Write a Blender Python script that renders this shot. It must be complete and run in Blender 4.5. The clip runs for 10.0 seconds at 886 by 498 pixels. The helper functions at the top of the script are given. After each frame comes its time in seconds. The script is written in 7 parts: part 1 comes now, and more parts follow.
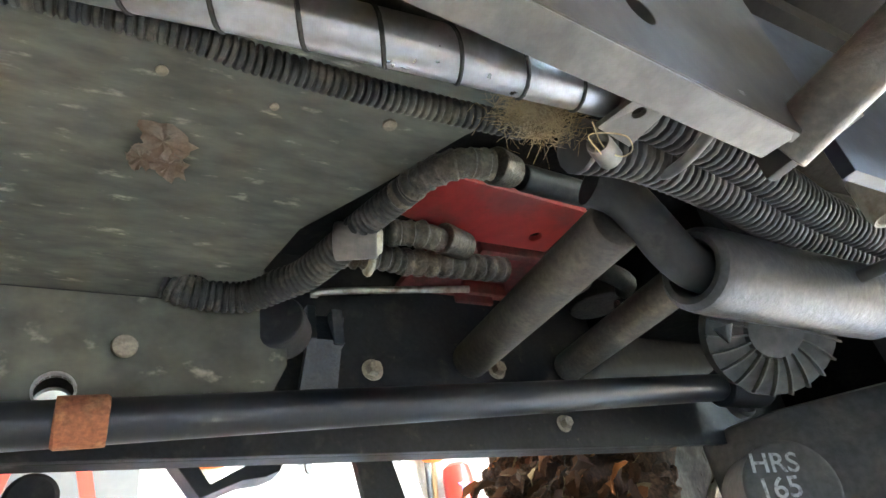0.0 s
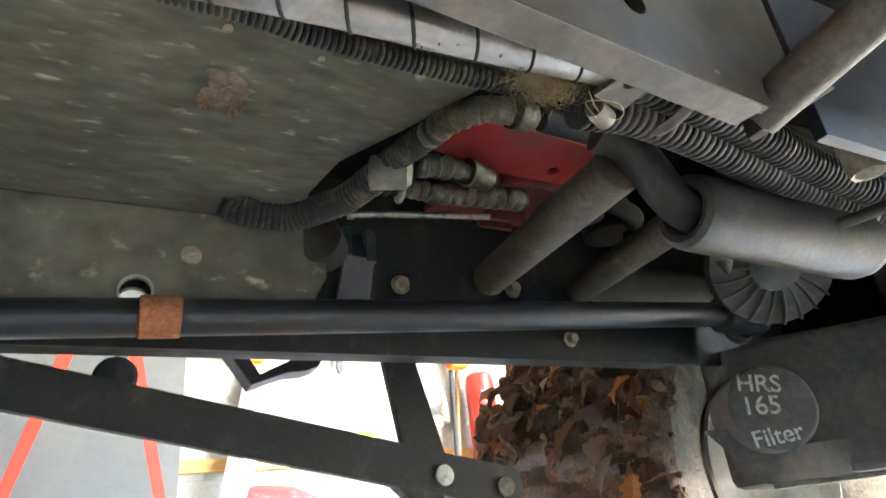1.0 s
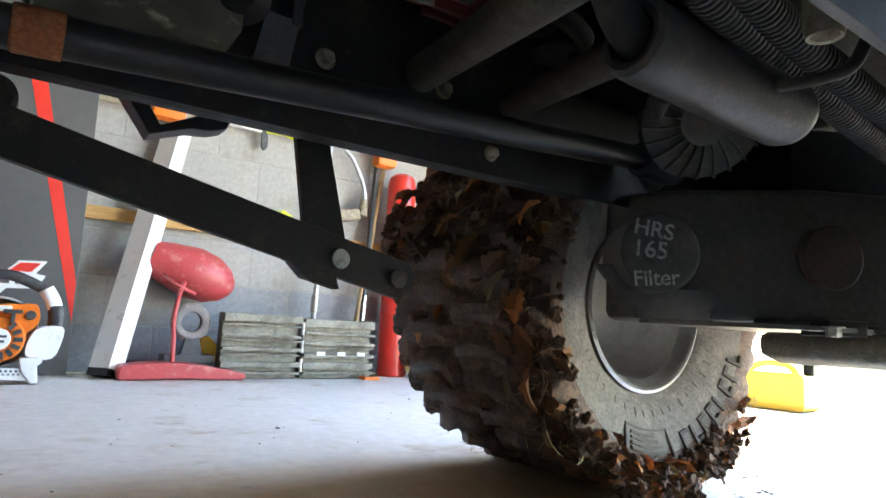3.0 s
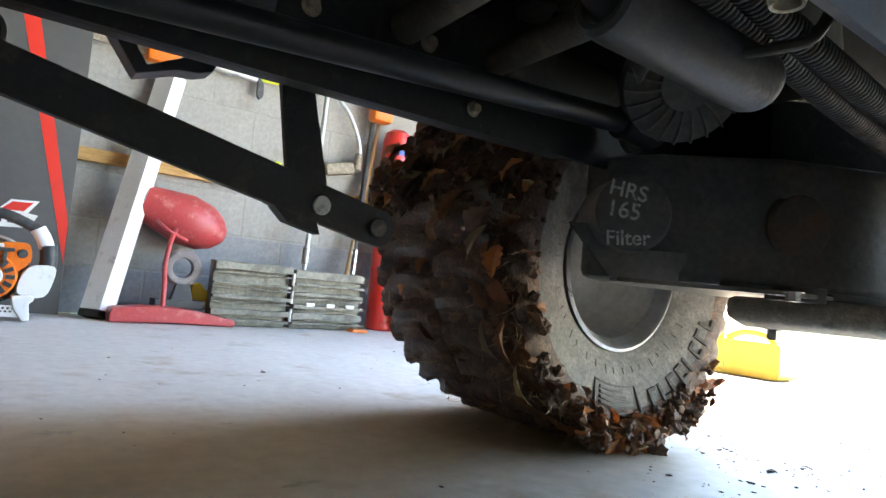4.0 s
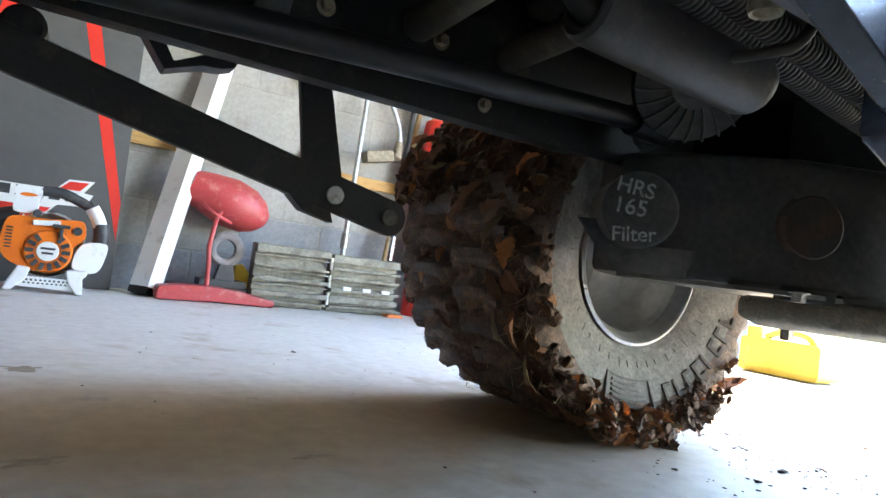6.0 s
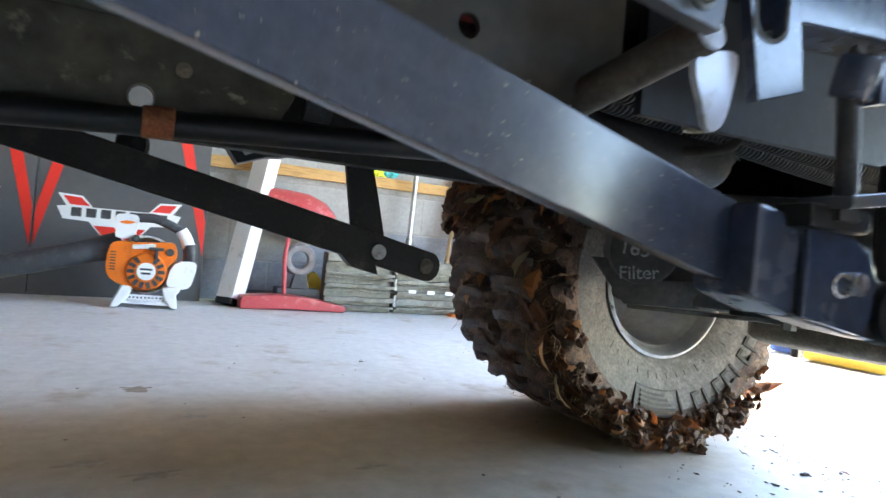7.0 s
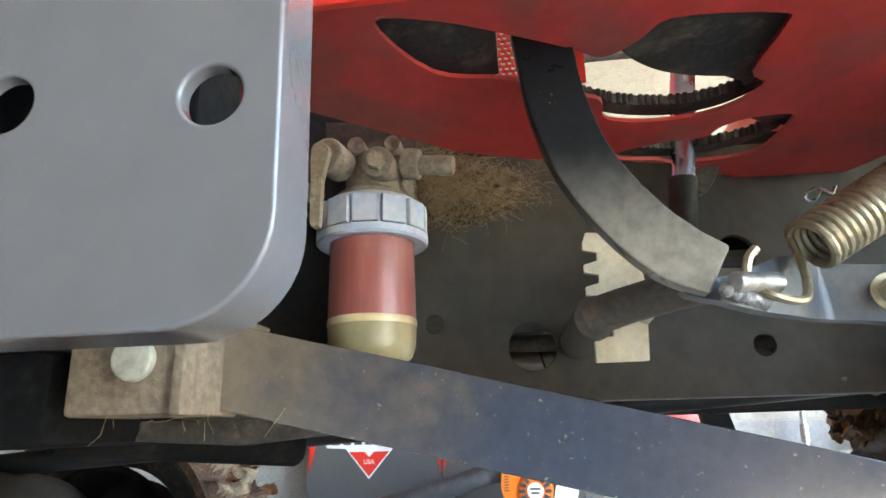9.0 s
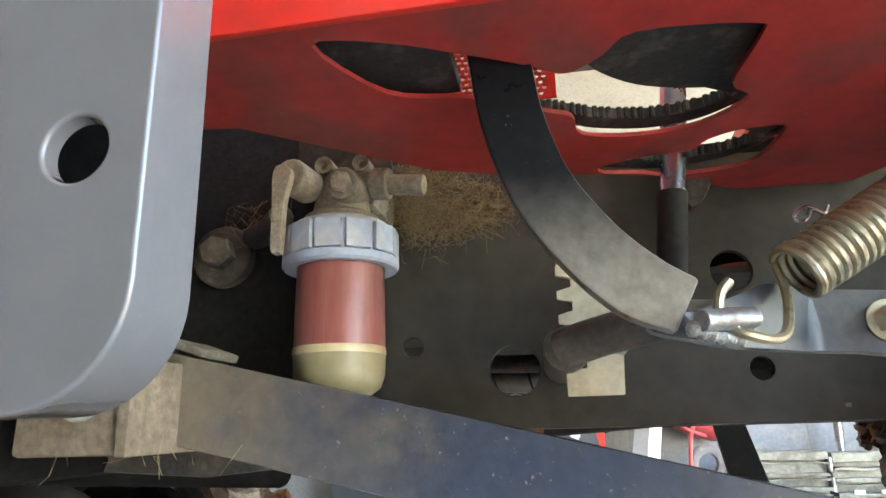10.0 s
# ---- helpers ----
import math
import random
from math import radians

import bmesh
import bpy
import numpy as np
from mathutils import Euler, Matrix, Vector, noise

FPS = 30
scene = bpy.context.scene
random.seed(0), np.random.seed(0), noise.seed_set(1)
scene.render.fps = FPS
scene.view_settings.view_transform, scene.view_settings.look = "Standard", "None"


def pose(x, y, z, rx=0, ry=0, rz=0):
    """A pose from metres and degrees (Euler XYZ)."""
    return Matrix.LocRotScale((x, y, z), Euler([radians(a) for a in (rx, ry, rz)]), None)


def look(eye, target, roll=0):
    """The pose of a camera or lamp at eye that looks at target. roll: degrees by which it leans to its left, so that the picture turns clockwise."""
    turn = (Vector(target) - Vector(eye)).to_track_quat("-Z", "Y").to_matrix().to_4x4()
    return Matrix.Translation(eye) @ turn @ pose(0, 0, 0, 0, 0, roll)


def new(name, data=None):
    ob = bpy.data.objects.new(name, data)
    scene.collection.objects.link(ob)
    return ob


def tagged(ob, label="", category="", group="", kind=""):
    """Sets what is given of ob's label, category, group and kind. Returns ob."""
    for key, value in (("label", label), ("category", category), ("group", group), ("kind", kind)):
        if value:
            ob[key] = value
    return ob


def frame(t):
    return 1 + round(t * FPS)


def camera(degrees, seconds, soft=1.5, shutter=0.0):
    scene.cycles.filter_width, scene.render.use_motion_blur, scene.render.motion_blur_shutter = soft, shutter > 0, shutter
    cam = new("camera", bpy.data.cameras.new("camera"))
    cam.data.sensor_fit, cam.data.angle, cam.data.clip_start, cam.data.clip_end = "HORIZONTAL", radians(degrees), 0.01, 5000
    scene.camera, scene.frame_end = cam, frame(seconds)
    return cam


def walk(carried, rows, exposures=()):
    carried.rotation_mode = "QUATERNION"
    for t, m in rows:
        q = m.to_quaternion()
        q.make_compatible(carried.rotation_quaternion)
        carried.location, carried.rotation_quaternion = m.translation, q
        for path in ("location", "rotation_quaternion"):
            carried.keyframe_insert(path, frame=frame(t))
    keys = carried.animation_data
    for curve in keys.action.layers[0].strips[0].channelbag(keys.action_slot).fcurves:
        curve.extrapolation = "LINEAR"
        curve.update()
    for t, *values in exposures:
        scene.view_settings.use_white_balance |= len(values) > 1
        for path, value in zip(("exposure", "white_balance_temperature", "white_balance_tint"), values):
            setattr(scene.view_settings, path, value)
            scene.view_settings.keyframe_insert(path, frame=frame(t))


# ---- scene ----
cam = camera(70.4, 10.0, shutter=0.3)
PATH = [
    (0, (-0.158, -0.068, 0.266), (0.784, 1.334, 1.337), -11.3),
    (0.5, (-0.165, -0.083, 0.261), (0.771, 1.352, 1.294), -9.9),
    (1, (-0.18, -0.121, 0.246), (0.704, 1.459, 1.096), -6.7),
    (1.5, (-0.178, -0.125, 0.242), (0.692, 1.518, 0.979), -4.1),
    (2, (-0.17, -0.112, 0.235), (0.793, 1.572, 0.723), 0.6),
    (2.5, (-0.171, -0.116, 0.232), (0.825, 1.576, 0.614), 2.3),
    (3, (-0.157, -0.112, 0.242), (0.978, 1.515, 0.5), 2.9),
    (4.5, (-0.149, -0.161, 0.228), (0.999, 1.474, 0.337), 6.1),
    (5, (-0.135, -0.174, 0.229), (0.984, 1.481, 0.316), 6.7),
    (6.5, (-0.134, -0.213, 0.256), (0.848, 1.528, 0.317), 6.7),
    (7, (-0.159, -0.323, 0.316), (0.698, 1.484, 0.329), 5.0),
    (7.5, (-0.161, -0.537, 0.326), (0.435, 1.372, 0.285), 2.1),
    (7.8, (-0.162, -0.571, 0.37), (0.193, 1.397, 0.334), -0.4),
    (8, (-0.148, -0.538, 0.4), (0.07, 1.449, 0.478), -3.6),
    (8.5, (-0.151, -0.436, 0.406), (-0.15, 1.502, 0.9), -4.1),
    (9, (-0.156, -0.435, 0.405), (-0.392, 1.474, 0.953), -1.6),
    (9.5, (-0.13, -0.432, 0.412), (-0.417, 1.472, 0.952), -1.3),
    (10, (-0.124, -0.418, 0.425), (-0.448, 1.482, 0.959), -1.6),
]
EXPOSE = [(0.0, 6.68, 7700), (0.5, 6.66, 7750), (1.0, 6.32, 8150), (1.5, 5.71, 8150), (2.0, 5.12, 7850), (2.5, 4.56, 7700), (3.0, 4.31, 7650), (4.5, 4.19, 7600), (5.0, 4.19, 7600), (6.5, 4.29, 7450), (7.0, 4.29, 7350), (7.5, 4.44, 7550), (8.0, 4.52, 7250), (8.5, 4.82, 7200), (9.0, 5.1, 7900), (9.5, 5.09, 8000), (10.0, 5.01, 8000)]
walk(cam, [(t, look(eye, target, roll)) for t, eye, target, roll in PATH], [(t, stops, kelvin, 10) for t, stops, kelvin in EXPOSE])

# ---- daylight: open garage door towards +x ----
world = bpy.data.worlds.new("sky")
scene.world = world
world.use_nodes = True
wn = world.node_tree.nodes
sky = wn.new("ShaderNodeTexSky")
sky.sky_type, sky.sun_disc = "NISHITA", False
sky.dust_density, sky.ozone_density = 0.4, 2.5
SUN_UP, SUN_SIDE = 58.5, 25.0
sky.sun_elevation, sky.sun_rotation = radians(SUN_UP), radians(90 - SUN_SIDE)
world.node_tree.links.new(sky.outputs[0], wn["Background"].inputs[0])
wn["Background"].inputs[1].default_value = 0.15
sun = new("sun", bpy.data.lights.new("sun", "SUN"))
sun.data.energy, sun.data.angle, sun.data.color = 2.6, radians(0.5), (1.0, 0.95, 0.86)
sun_dir = Vector((math.cos(radians(SUN_UP)) * math.cos(radians(SUN_SIDE)), math.cos(radians(SUN_UP)) * math.sin(radians(SUN_SIDE)), math.sin(radians(SUN_UP))))
sun.matrix_world = look(sun_dir * 20, (0, 0, 0))


# ---- materials ----
def material(name, colour, rough=0.6, metal=0.0, second=None, scale=30.0, amount=0.5, fine=None, bump=0.15, bump_scale=None, rough2=None, third=None, third_scale=4.0, third_amount=0.5, stretch=None, coat=0.0, transmission=0.0, per_object=0.0, spec=None, soft=0.16, grad=None, shade_tracks=None):
    """A surface of base colour, broken up by two sizes of noise, with fine relief."""
    m = bpy.data.materials.new(name)
    m.use_nodes = True
    t = m.node_tree
    n, l = t.nodes, t.links
    b = n["Principled BSDF"]
    co = n.new("ShaderNodeTexCoord")
    vec = co.outputs["Object"]
    if stretch:
        mp = n.new("ShaderNodeMapping")
        mp.inputs["Scale"].default_value = stretch
        l.new(vec, mp.inputs["Vector"])
        vec = mp.outputs[0]

    def grain(sc, detail=6.0, rough_=0.6):
        x = n.new("ShaderNodeTexNoise")
        x.inputs["Scale"].default_value, x.inputs["Detail"].default_value, x.inputs["Roughness"].default_value = sc, detail, rough_
        l.new(vec, x.inputs["Vector"])
        return x.outputs["Fac"]

    def ramp(fac, lo, hi):
        r = n.new("ShaderNodeMapRange")
        r.interpolation_type = "SMOOTHSTEP"
        r.inputs["From Min"].default_value, r.inputs["From Max"].default_value = lo, hi
        l.new(fac, r.inputs["Value"])
        return r.outputs[0]

    def mix(fac, a, c):
        x = n.new("ShaderNodeMix")
        x.data_type = "RGBA"
        if isinstance(fac, float):
            x.inputs[0].default_value = fac
        else:
            l.new(fac, x.inputs[0])
        for k, v in ((6, a), (7, c)):
            if isinstance(v, tuple):
                x.inputs[k].default_value = (*v, 1)
            else:
                l.new(v, x.inputs[k])
        return x.outputs[2]

    out = (*colour,)
    f1 = grain(scale)
    if second:
        out = mix(ramp(f1, 0.7 - soft / 2 - 0.3 * amount, 0.7 + soft / 2 - 0.3 * amount), out, second)
    if third:
        out = mix(ramp(grain(third_scale, 4.0), 0.65 - 0.3 * third_amount, 0.85 - 0.3 * third_amount), out, third)
    worn = None
    if grad:
        # dust, wear and painted sheen that grow towards one end, with a ragged edge
        axis, lo, hi, tone, ragged = grad
        sep = n.new("ShaderNodeSeparateXYZ")
        l.new(co.outputs["Object"], sep.inputs[0])
        ad = n.new("ShaderNodeMath")
        ad.operation = "MULTIPLY_ADD"
        l.new(grain(scale * 1.7), ad.inputs[0])
        ad.inputs[1].default_value = ragged
        l.new(sep.outputs[axis], ad.inputs[2])
        worn = ramp(ad.outputs[0], lo + ragged / 2, hi + ragged / 2)
        out = mix(worn, out, tone)
    if shade_tracks:
        # wheel dirt and tyre shade painted together: two ragged brown bands along x
        mid, half, wide, tone = shade_tracks
        sep = n.new("ShaderNodeSeparateXYZ")
        l.new(co.outputs["Object"], sep.inputs[0])
        val = sep.outputs[1]
        for off in (mid, half):
            step = n.new("ShaderNodeMath")
            step.operation = "SUBTRACT"
            l.new(val, step.inputs[0])
            step.inputs[1].default_value = off
            size = n.new("ShaderNodeMath")
            size.operation = "ABSOLUTE"
            l.new(step.outputs[0], size.inputs[0])
            val = size.outputs[0]
        ad = n.new("ShaderNodeMath")
        ad.operation = "MULTIPLY_ADD"
        l.new(grain(1.3, 5.0), ad.inputs[0])
        ad.inputs[1].default_value = 0.5
        l.new(val, ad.inputs[2])
        out = mix(ramp(ad.outputs[0], wide + 0.42, wide + 0.1), out, tone)
    if fine:
        x = n.new("ShaderNodeMix")
        x.data_type, x.blend_type = "RGBA", "MULTIPLY"
        x.inputs[0].default_value = 1.0
        l.new(out, x.inputs[6]) if not isinstance(out, tuple) else None
        if isinstance(out, tuple):
            x.inputs[6].default_value = (*out, 1)
        r = n.new("ShaderNodeMapRange")
        r.inputs["From Min"].default_value, r.inputs["From Max"].default_value = 0.3, 0.7
        r.inputs["To Min"].default_value, r.inputs["To Max"].default_value = 1 - fine, 1 + fine
        l.new(grain(scale * 6, 3.0), r.inputs["Value"])
        l.new(r.outputs[0], x.inputs[7])
        out = x.outputs[2]
    if per_object:
        info = n.new("ShaderNodeObjectInfo")
        hsv = n.new("ShaderNodeHueSaturation")
        r = n.new("ShaderNodeMapRange")
        r.inputs["To Min"].default_value, r.inputs["To Max"].default_value = 1 - per_object, 1 + per_object
        l.new(info.outputs["Random"], r.inputs["Value"])
        l.new(r.outputs[0], hsv.inputs["Value"])
        if isinstance(out, tuple):
            hsv.inputs["Color"].default_value = (*out, 1)
        else:
            l.new(out, hsv.inputs["Color"])
        out = hsv.outputs[0]
    if isinstance(out, tuple):
        b.inputs["Base Color"].default_value = (*out, 1)
    else:
        l.new(out, b.inputs["Base Color"])
    if rough2 is None:
        rough2 = min(1.0, rough + 0.15)
    r = n.new("ShaderNodeMapRange")
    r.interpolation_type = "SMOOTHSTEP"
    r.inputs["From Min"].default_value, r.inputs["From Max"].default_value = 0.25, 0.75
    r.inputs["To Min"].default_value, r.inputs["To Max"].default_value = rough, rough2
    l.new(f1, r.inputs["Value"])
    l.new(r.outputs[0], b.inputs["Roughness"])
    b.inputs["Metallic"].default_value = metal
    b.inputs["Coat Weight"].default_value, b.inputs["Coat Roughness"].default_value = coat, max(0.08, rough * 0.7)
    b.inputs["Transmission Weight"].default_value = transmission
    if spec is not None:
        b.inputs["Specular IOR Level"].default_value = spec
    if bump:
        bp = n.new("ShaderNodeBump")
        bp.inputs["Strength"].default_value = bump
        bp.inputs["Distance"].default_value = 0.002
        l.new(grain(bump_scale or scale * 4, 4.0), bp.inputs["Height"])
        l.new(bp.outputs[0], b.inputs["Normal"])
    return m


BLACK = material("black_paint", (0.011, 0.0115, 0.0125), 0.36, second=(0.026, 0.024, 0.021), scale=45, amount=0.25, third=(0.045, 0.04, 0.032), third_scale=9, third_amount=0.1, bump=0.1, fine=0.25)
BLACK_MATT = material("matt_black_dirty_paint", (0.016, 0.0162, 0.0163), 0.6, second=(0.03, 0.028, 0.024), scale=30, amount=0.35, third=(0.05, 0.046, 0.038), third_scale=10, third_amount=0.15, bump=0.3, fine=0.35, spec=0.25, soft=0.3)
BLACK_DUSTY = material("dusty_black_paint", (0.014, 0.0144, 0.0145), 0.48, second=(0.036, 0.033, 0.027), scale=35, amount=0.3, third=(0.09, 0.075, 0.052), third_scale=140, third_amount=0.05, bump=0.2, fine=0.3, spec=0.35)
# blue-black paint, its base made bluer to carry reflected sky
LINK = material("dusty_blue_black_link_paint", (0.034, 0.047, 0.077), 0.18, second=(0.047, 0.054, 0.068), scale=22, amount=0.45, third=(0.5, 0.44, 0.33), third_scale=300, third_amount=0.05, bump=0.08, fine=0.14, coat=0.4, rough2=0.26, soft=0.6, grad=(0, -0.05, -0.23, (0.155, 0.12, 0.083), 0.22))
BELLY = material("grimy_green_black_steel", (0.075, 0.077, 0.06), 0.55, second=(0.13, 0.126, 0.097), scale=7, amount=0.45, third=(0.42, 0.39, 0.31), third_scale=50, third_amount=0.19, bump=0.3, fine=0.35, stretch=(0.8, 2.2, 1.0), soft=0.35)
RAIL = material("dusty_dark_grey_rail", (0.032, 0.0318, 0.0305), 0.45, second=(0.062, 0.057, 0.047), scale=9, amount=0.42, third=(0.34, 0.31, 0.25), third_scale=260, third_amount=-0.02, bump=0.16, fine=0.2, soft=0.5, rough2=0.62, spec=0.25, grad=(0, -0.2, 0.04, (0.06, 0.0545, 0.044), 0.2))
RAIL_PALE = material("pale_dusty_grey_steel", (0.1, 0.096, 0.088), 0.42, second=(0.2, 0.184, 0.155), scale=20, amount=0.4, bump=0.25, fine=0.2, soft=0.35)
PLATE_GREY = material("grey_gloss_paint", (0.13, 0.129, 0.134), 0.2, coat=0.6, third=(0.3, 0.26, 0.2), third_scale=150, third_amount=-0.25, bump=0.04, bump_scale=260, scale=5, fine=0.05, rough2=0.27)
STEEL = material("dull_steel", (0.42, 0.42, 0.4), 0.32, metal=0.85, second=(0.25, 0.22, 0.18), scale=60, amount=0.35, bump=0.2, fine=0.2)
CHROME = material("bright_steel", (0.6, 0.62, 0.66), 0.16, metal=1.0, second=(0.4, 0.38, 0.35), scale=40, amount=0.15, bump=0.05)
ZINC = material("pale_zinc_plate", (0.52, 0.5, 0.4), 0.45, metal=0.35, second=(0.36, 0.31, 0.22), scale=45, amount=0.35, bump=0.12, fine=0.15)
SPRING = material("dull_yellow_zinc_spring", (0.42, 0.365, 0.25), 0.32, metal=0.7, second=(0.26, 0.22, 0.16), scale=120, amount=0.4, bump=0.1)
CASTING = material("grey_casting", (0.045, 0.045, 0.045), 0.34, metal=0.25, second=(0.09, 0.086, 0.08), scale=50, amount=0.3, third=(0.04, 0.036, 0.03), third_scale=14, third_amount=0.2, bump=0.3, fine=0.2, soft=0.3)
DIRTY_CAST = material("dusty_tan_casting", (0.23, 0.195, 0.145), 0.6, second=(0.33, 0.28, 0.205), scale=60, amount=0.5, third=(0.1, 0.083, 0.06), third_scale=25, third_amount=0.35, bump=0.4, fine=0.25)
RED = material("red_paint", (0.62, 0.028, 0.02), 0.3, second=(0.5, 0.03, 0.022), scale=12, amount=0.4, bump=0.03, coat=0.3)
RED_DUSTY = material("dusty_red_paint", (0.37, 0.03, 0.026), 0.45, second=(0.25, 0.05, 0.042), scale=11, amount=0.48, third=(0.32, 0.17, 0.14), third_scale=70, third_amount=0.0, bump=0.15, fine=0.15)
RUBBER = material("black_rubber", (0.02, 0.02, 0.02), 0.6, second=(0.05, 0.047, 0.042), scale=40, amount=0.35, bump=0.15, fine=0.2)
RUBBER_DUSTY = material("dusty_black_hose", (0.025, 0.0245, 0.0225), 0.6, second=(0.09, 0.08, 0.063), scale=55, amount=0.45, bump=0.25, fine=0.3)
SIDEWALL = material("mud_greyed_sidewall_rubber", (0.18, 0.167, 0.147), 0.72, second=(0.28, 0.26, 0.225), scale=30, amount=0.45, third=(0.05, 0.045, 0.04), third_scale=10, third_amount=0.36, bump=0.5, fine=0.3, soft=0.3)
MUD = material("damp_leafy_mud", (0.095, 0.056, 0.036), 0.62, second=(0.2, 0.115, 0.068), scale=34, amount=0.5, third=(0.045, 0.031, 0.023), third_scale=22, third_amount=0.35, bump=0.9, bump_scale=170, fine=0.5)
TREAD = material("mud_smeared_tread_rubber", (0.072, 0.043, 0.03), 0.5, second=(0.18, 0.1, 0.06), scale=30, amount=0.45, third=(0.032, 0.025, 0.021), third_scale=20, third_amount=0.3, bump=0.8, bump_scale=150, fine=0.45, soft=0.3)
SIDE_MARK = material("raised_sidewall_rubber", (0.085, 0.076, 0.064), 0.7, second=(0.15, 0.135, 0.112), scale=30, amount=0.4, bump=0.4, fine=0.25, soft=0.3)
DRY_MUD = material("dry_tan_mud", (0.24, 0.19, 0.135), 0.85, second=(0.34, 0.28, 0.2), scale=24, amount=0.5, third=(0.07, 0.055, 0.042), third_scale=16, third_amount=0.3, bump=0.7, fine=0.35)
LEAF = material("dry_brown_leaf", (0.23, 0.11, 0.058), 0.6, second=(0.125, 0.062, 0.035), scale=40, amount=0.5, third=(0.34, 0.22, 0.12), third_scale=24, third_amount=0.15, bump=0.25, per_object=0.5, soft=0.3)
LEAF_TAN = material("pale_tan_leaf", (0.42, 0.33, 0.19), 0.6, second=(0.28, 0.19, 0.1), scale=40, amount=0.4, bump=0.2, per_object=0.35)
LEAF_ORANGE = material("orange_dry_leaf", (0.56, 0.24, 0.09), 0.5, second=(0.32, 0.125, 0.05), scale=30, amount=0.45, third=(0.56, 0.36, 0.19), third_scale=22, third_amount=0.25, bump=0.25, per_object=0.4, soft=0.3)
STRAW = material("dry_straw", (0.34, 0.26, 0.135), 0.7, second=(0.19, 0.135, 0.07), scale=80, amount=0.5, bump=0.0)
RIM = material("silver_rim_paint", (0.68, 0.68, 0.67), 0.27, metal=0.75, second=(0.5, 0.48, 0.44), scale=12, amount=0.3, bump=0.1, fine=0.1, soft=0.4)
RUST = material("rust", (0.26, 0.085, 0.035), 0.8, second=(0.4, 0.16, 0.07), scale=60, amount=0.5, third=(0.1, 0.045, 0.025), third_scale=30, third_amount=0.3, bump=0.5, fine=0.3)
# paler lower end: wear plus reflected light put into the colour
PEDAL = material("worn_black_pedal_steel", (0.008, 0.009, 0.011), 0.26, second=(0.012, 0.0125, 0.0135), scale=30, amount=0.3, third=(0.6, 0.58, 0.52), third_scale=330, third_amount=-0.1, bump=0.06, bump_scale=120, fine=0.2, soft=0.8, rough2=0.34, spec=0.17, grad=(2, -0.03, -0.095, (0.24, 0.216, 0.175), 0.012))
LEVER = material("satin_blue_black_lever", (0.04, 0.045, 0.055), 0.42, second=(0.1, 0.095, 0.085), scale=26, amount=0.35, bump=0.15, fine=0.2, coat=0.3, soft=0.35)
SHAFT_DIRT = material("oily_brown_shaft", (0.07, 0.06, 0.047), 0.5, second=(0.135, 0.115, 0.088), scale=40, amount=0.4, bump=0.3, fine=0.3, soft=0.3)
BRACKET_DUST = material("dust_caked_dark_steel", (0.18, 0.131, 0.086), 0.6, second=(0.265, 0.2, 0.134), scale=40, amount=0.4, third=(0.06, 0.047, 0.036), third_scale=20, third_amount=0.3, bump=0.4, fine=0.3, soft=0.3)
BLUE_STEEL = material("blue_black_gloss_steel", (0.036, 0.054, 0.096), 0.16, second=(0.075, 0.086, 0.11), scale=14, amount=0.4, third=(0.3, 0.22, 0.16), third_scale=75, third_amount=-0.02, bump=0.12, fine=0.2, coat=0.3, rough2=0.3, soft=0.4)
FAN_GREY = material("dusty_grey_fan_plastic", (0.1, 0.098, 0.092), 0.55, second=(0.16, 0.15, 0.132), scale=40, amount=0.4, bump=0.2, fine=0.2)
# near-black with hardly any sheen: deep shade put into the colour
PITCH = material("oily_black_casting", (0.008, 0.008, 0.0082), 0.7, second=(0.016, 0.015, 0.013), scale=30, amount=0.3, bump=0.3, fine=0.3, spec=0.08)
WRAP = material("shiny_dusty_spiral_wrap", (0.5, 0.51, 0.54), 0.24, metal=0.8, second=(0.3, 0.27, 0.22), scale=34, amount=0.42, bump=0.06, bump_scale=150, fine=0.1, soft=0.4, rough2=0.45, grad=(0, 0.04, -0.05, (0.1, 0.088, 0.06), 0.03))
GRIME = material("oily_brown_grime", (0.045, 0.038, 0.03), 0.55, second=(0.12, 0.1, 0.075), scale=35, amount=0.4, third=(0.2, 0.17, 0.125), third_scale=70, third_amount=0.05, bump=0.5, fine=0.35, soft=0.3)
NEST = material("matted_hay", (0.11, 0.08, 0.045), 0.9, second=(0.22, 0.16, 0.09), scale=120, amount=0.45, bump=1.0, bump_scale=420, fine=0.5)
GALV_TAB = material("blue_white_zinc", (0.72, 0.76, 0.84), 0.3, metal=0.15, second=(0.5, 0.5, 0.5), scale=40, amount=0.3, bump=0.08)
FUEL = material("red_fuel_in_bowl", (0.31, 0.085, 0.07), 0.3, second=(0.4, 0.16, 0.125), scale=26, amount=0.45, bump=0.05, coat=0.25, soft=0.5, stretch=(2.5, 2.5, 0.25), fine=0.1)
BOWL = material("yellowed_clear_bowl", (0.33, 0.275, 0.15), 0.34, second=(0.26, 0.21, 0.11), scale=20, amount=0.4, bump=0.05, coat=0.2, rough2=0.4)
RING = material("pale_blue_plastic_ring", (0.4, 0.46, 0.55), 0.35, second=(0.52, 0.51, 0.48), scale=30, amount=0.35, bump=0.1, fine=0.1, soft=0.3)
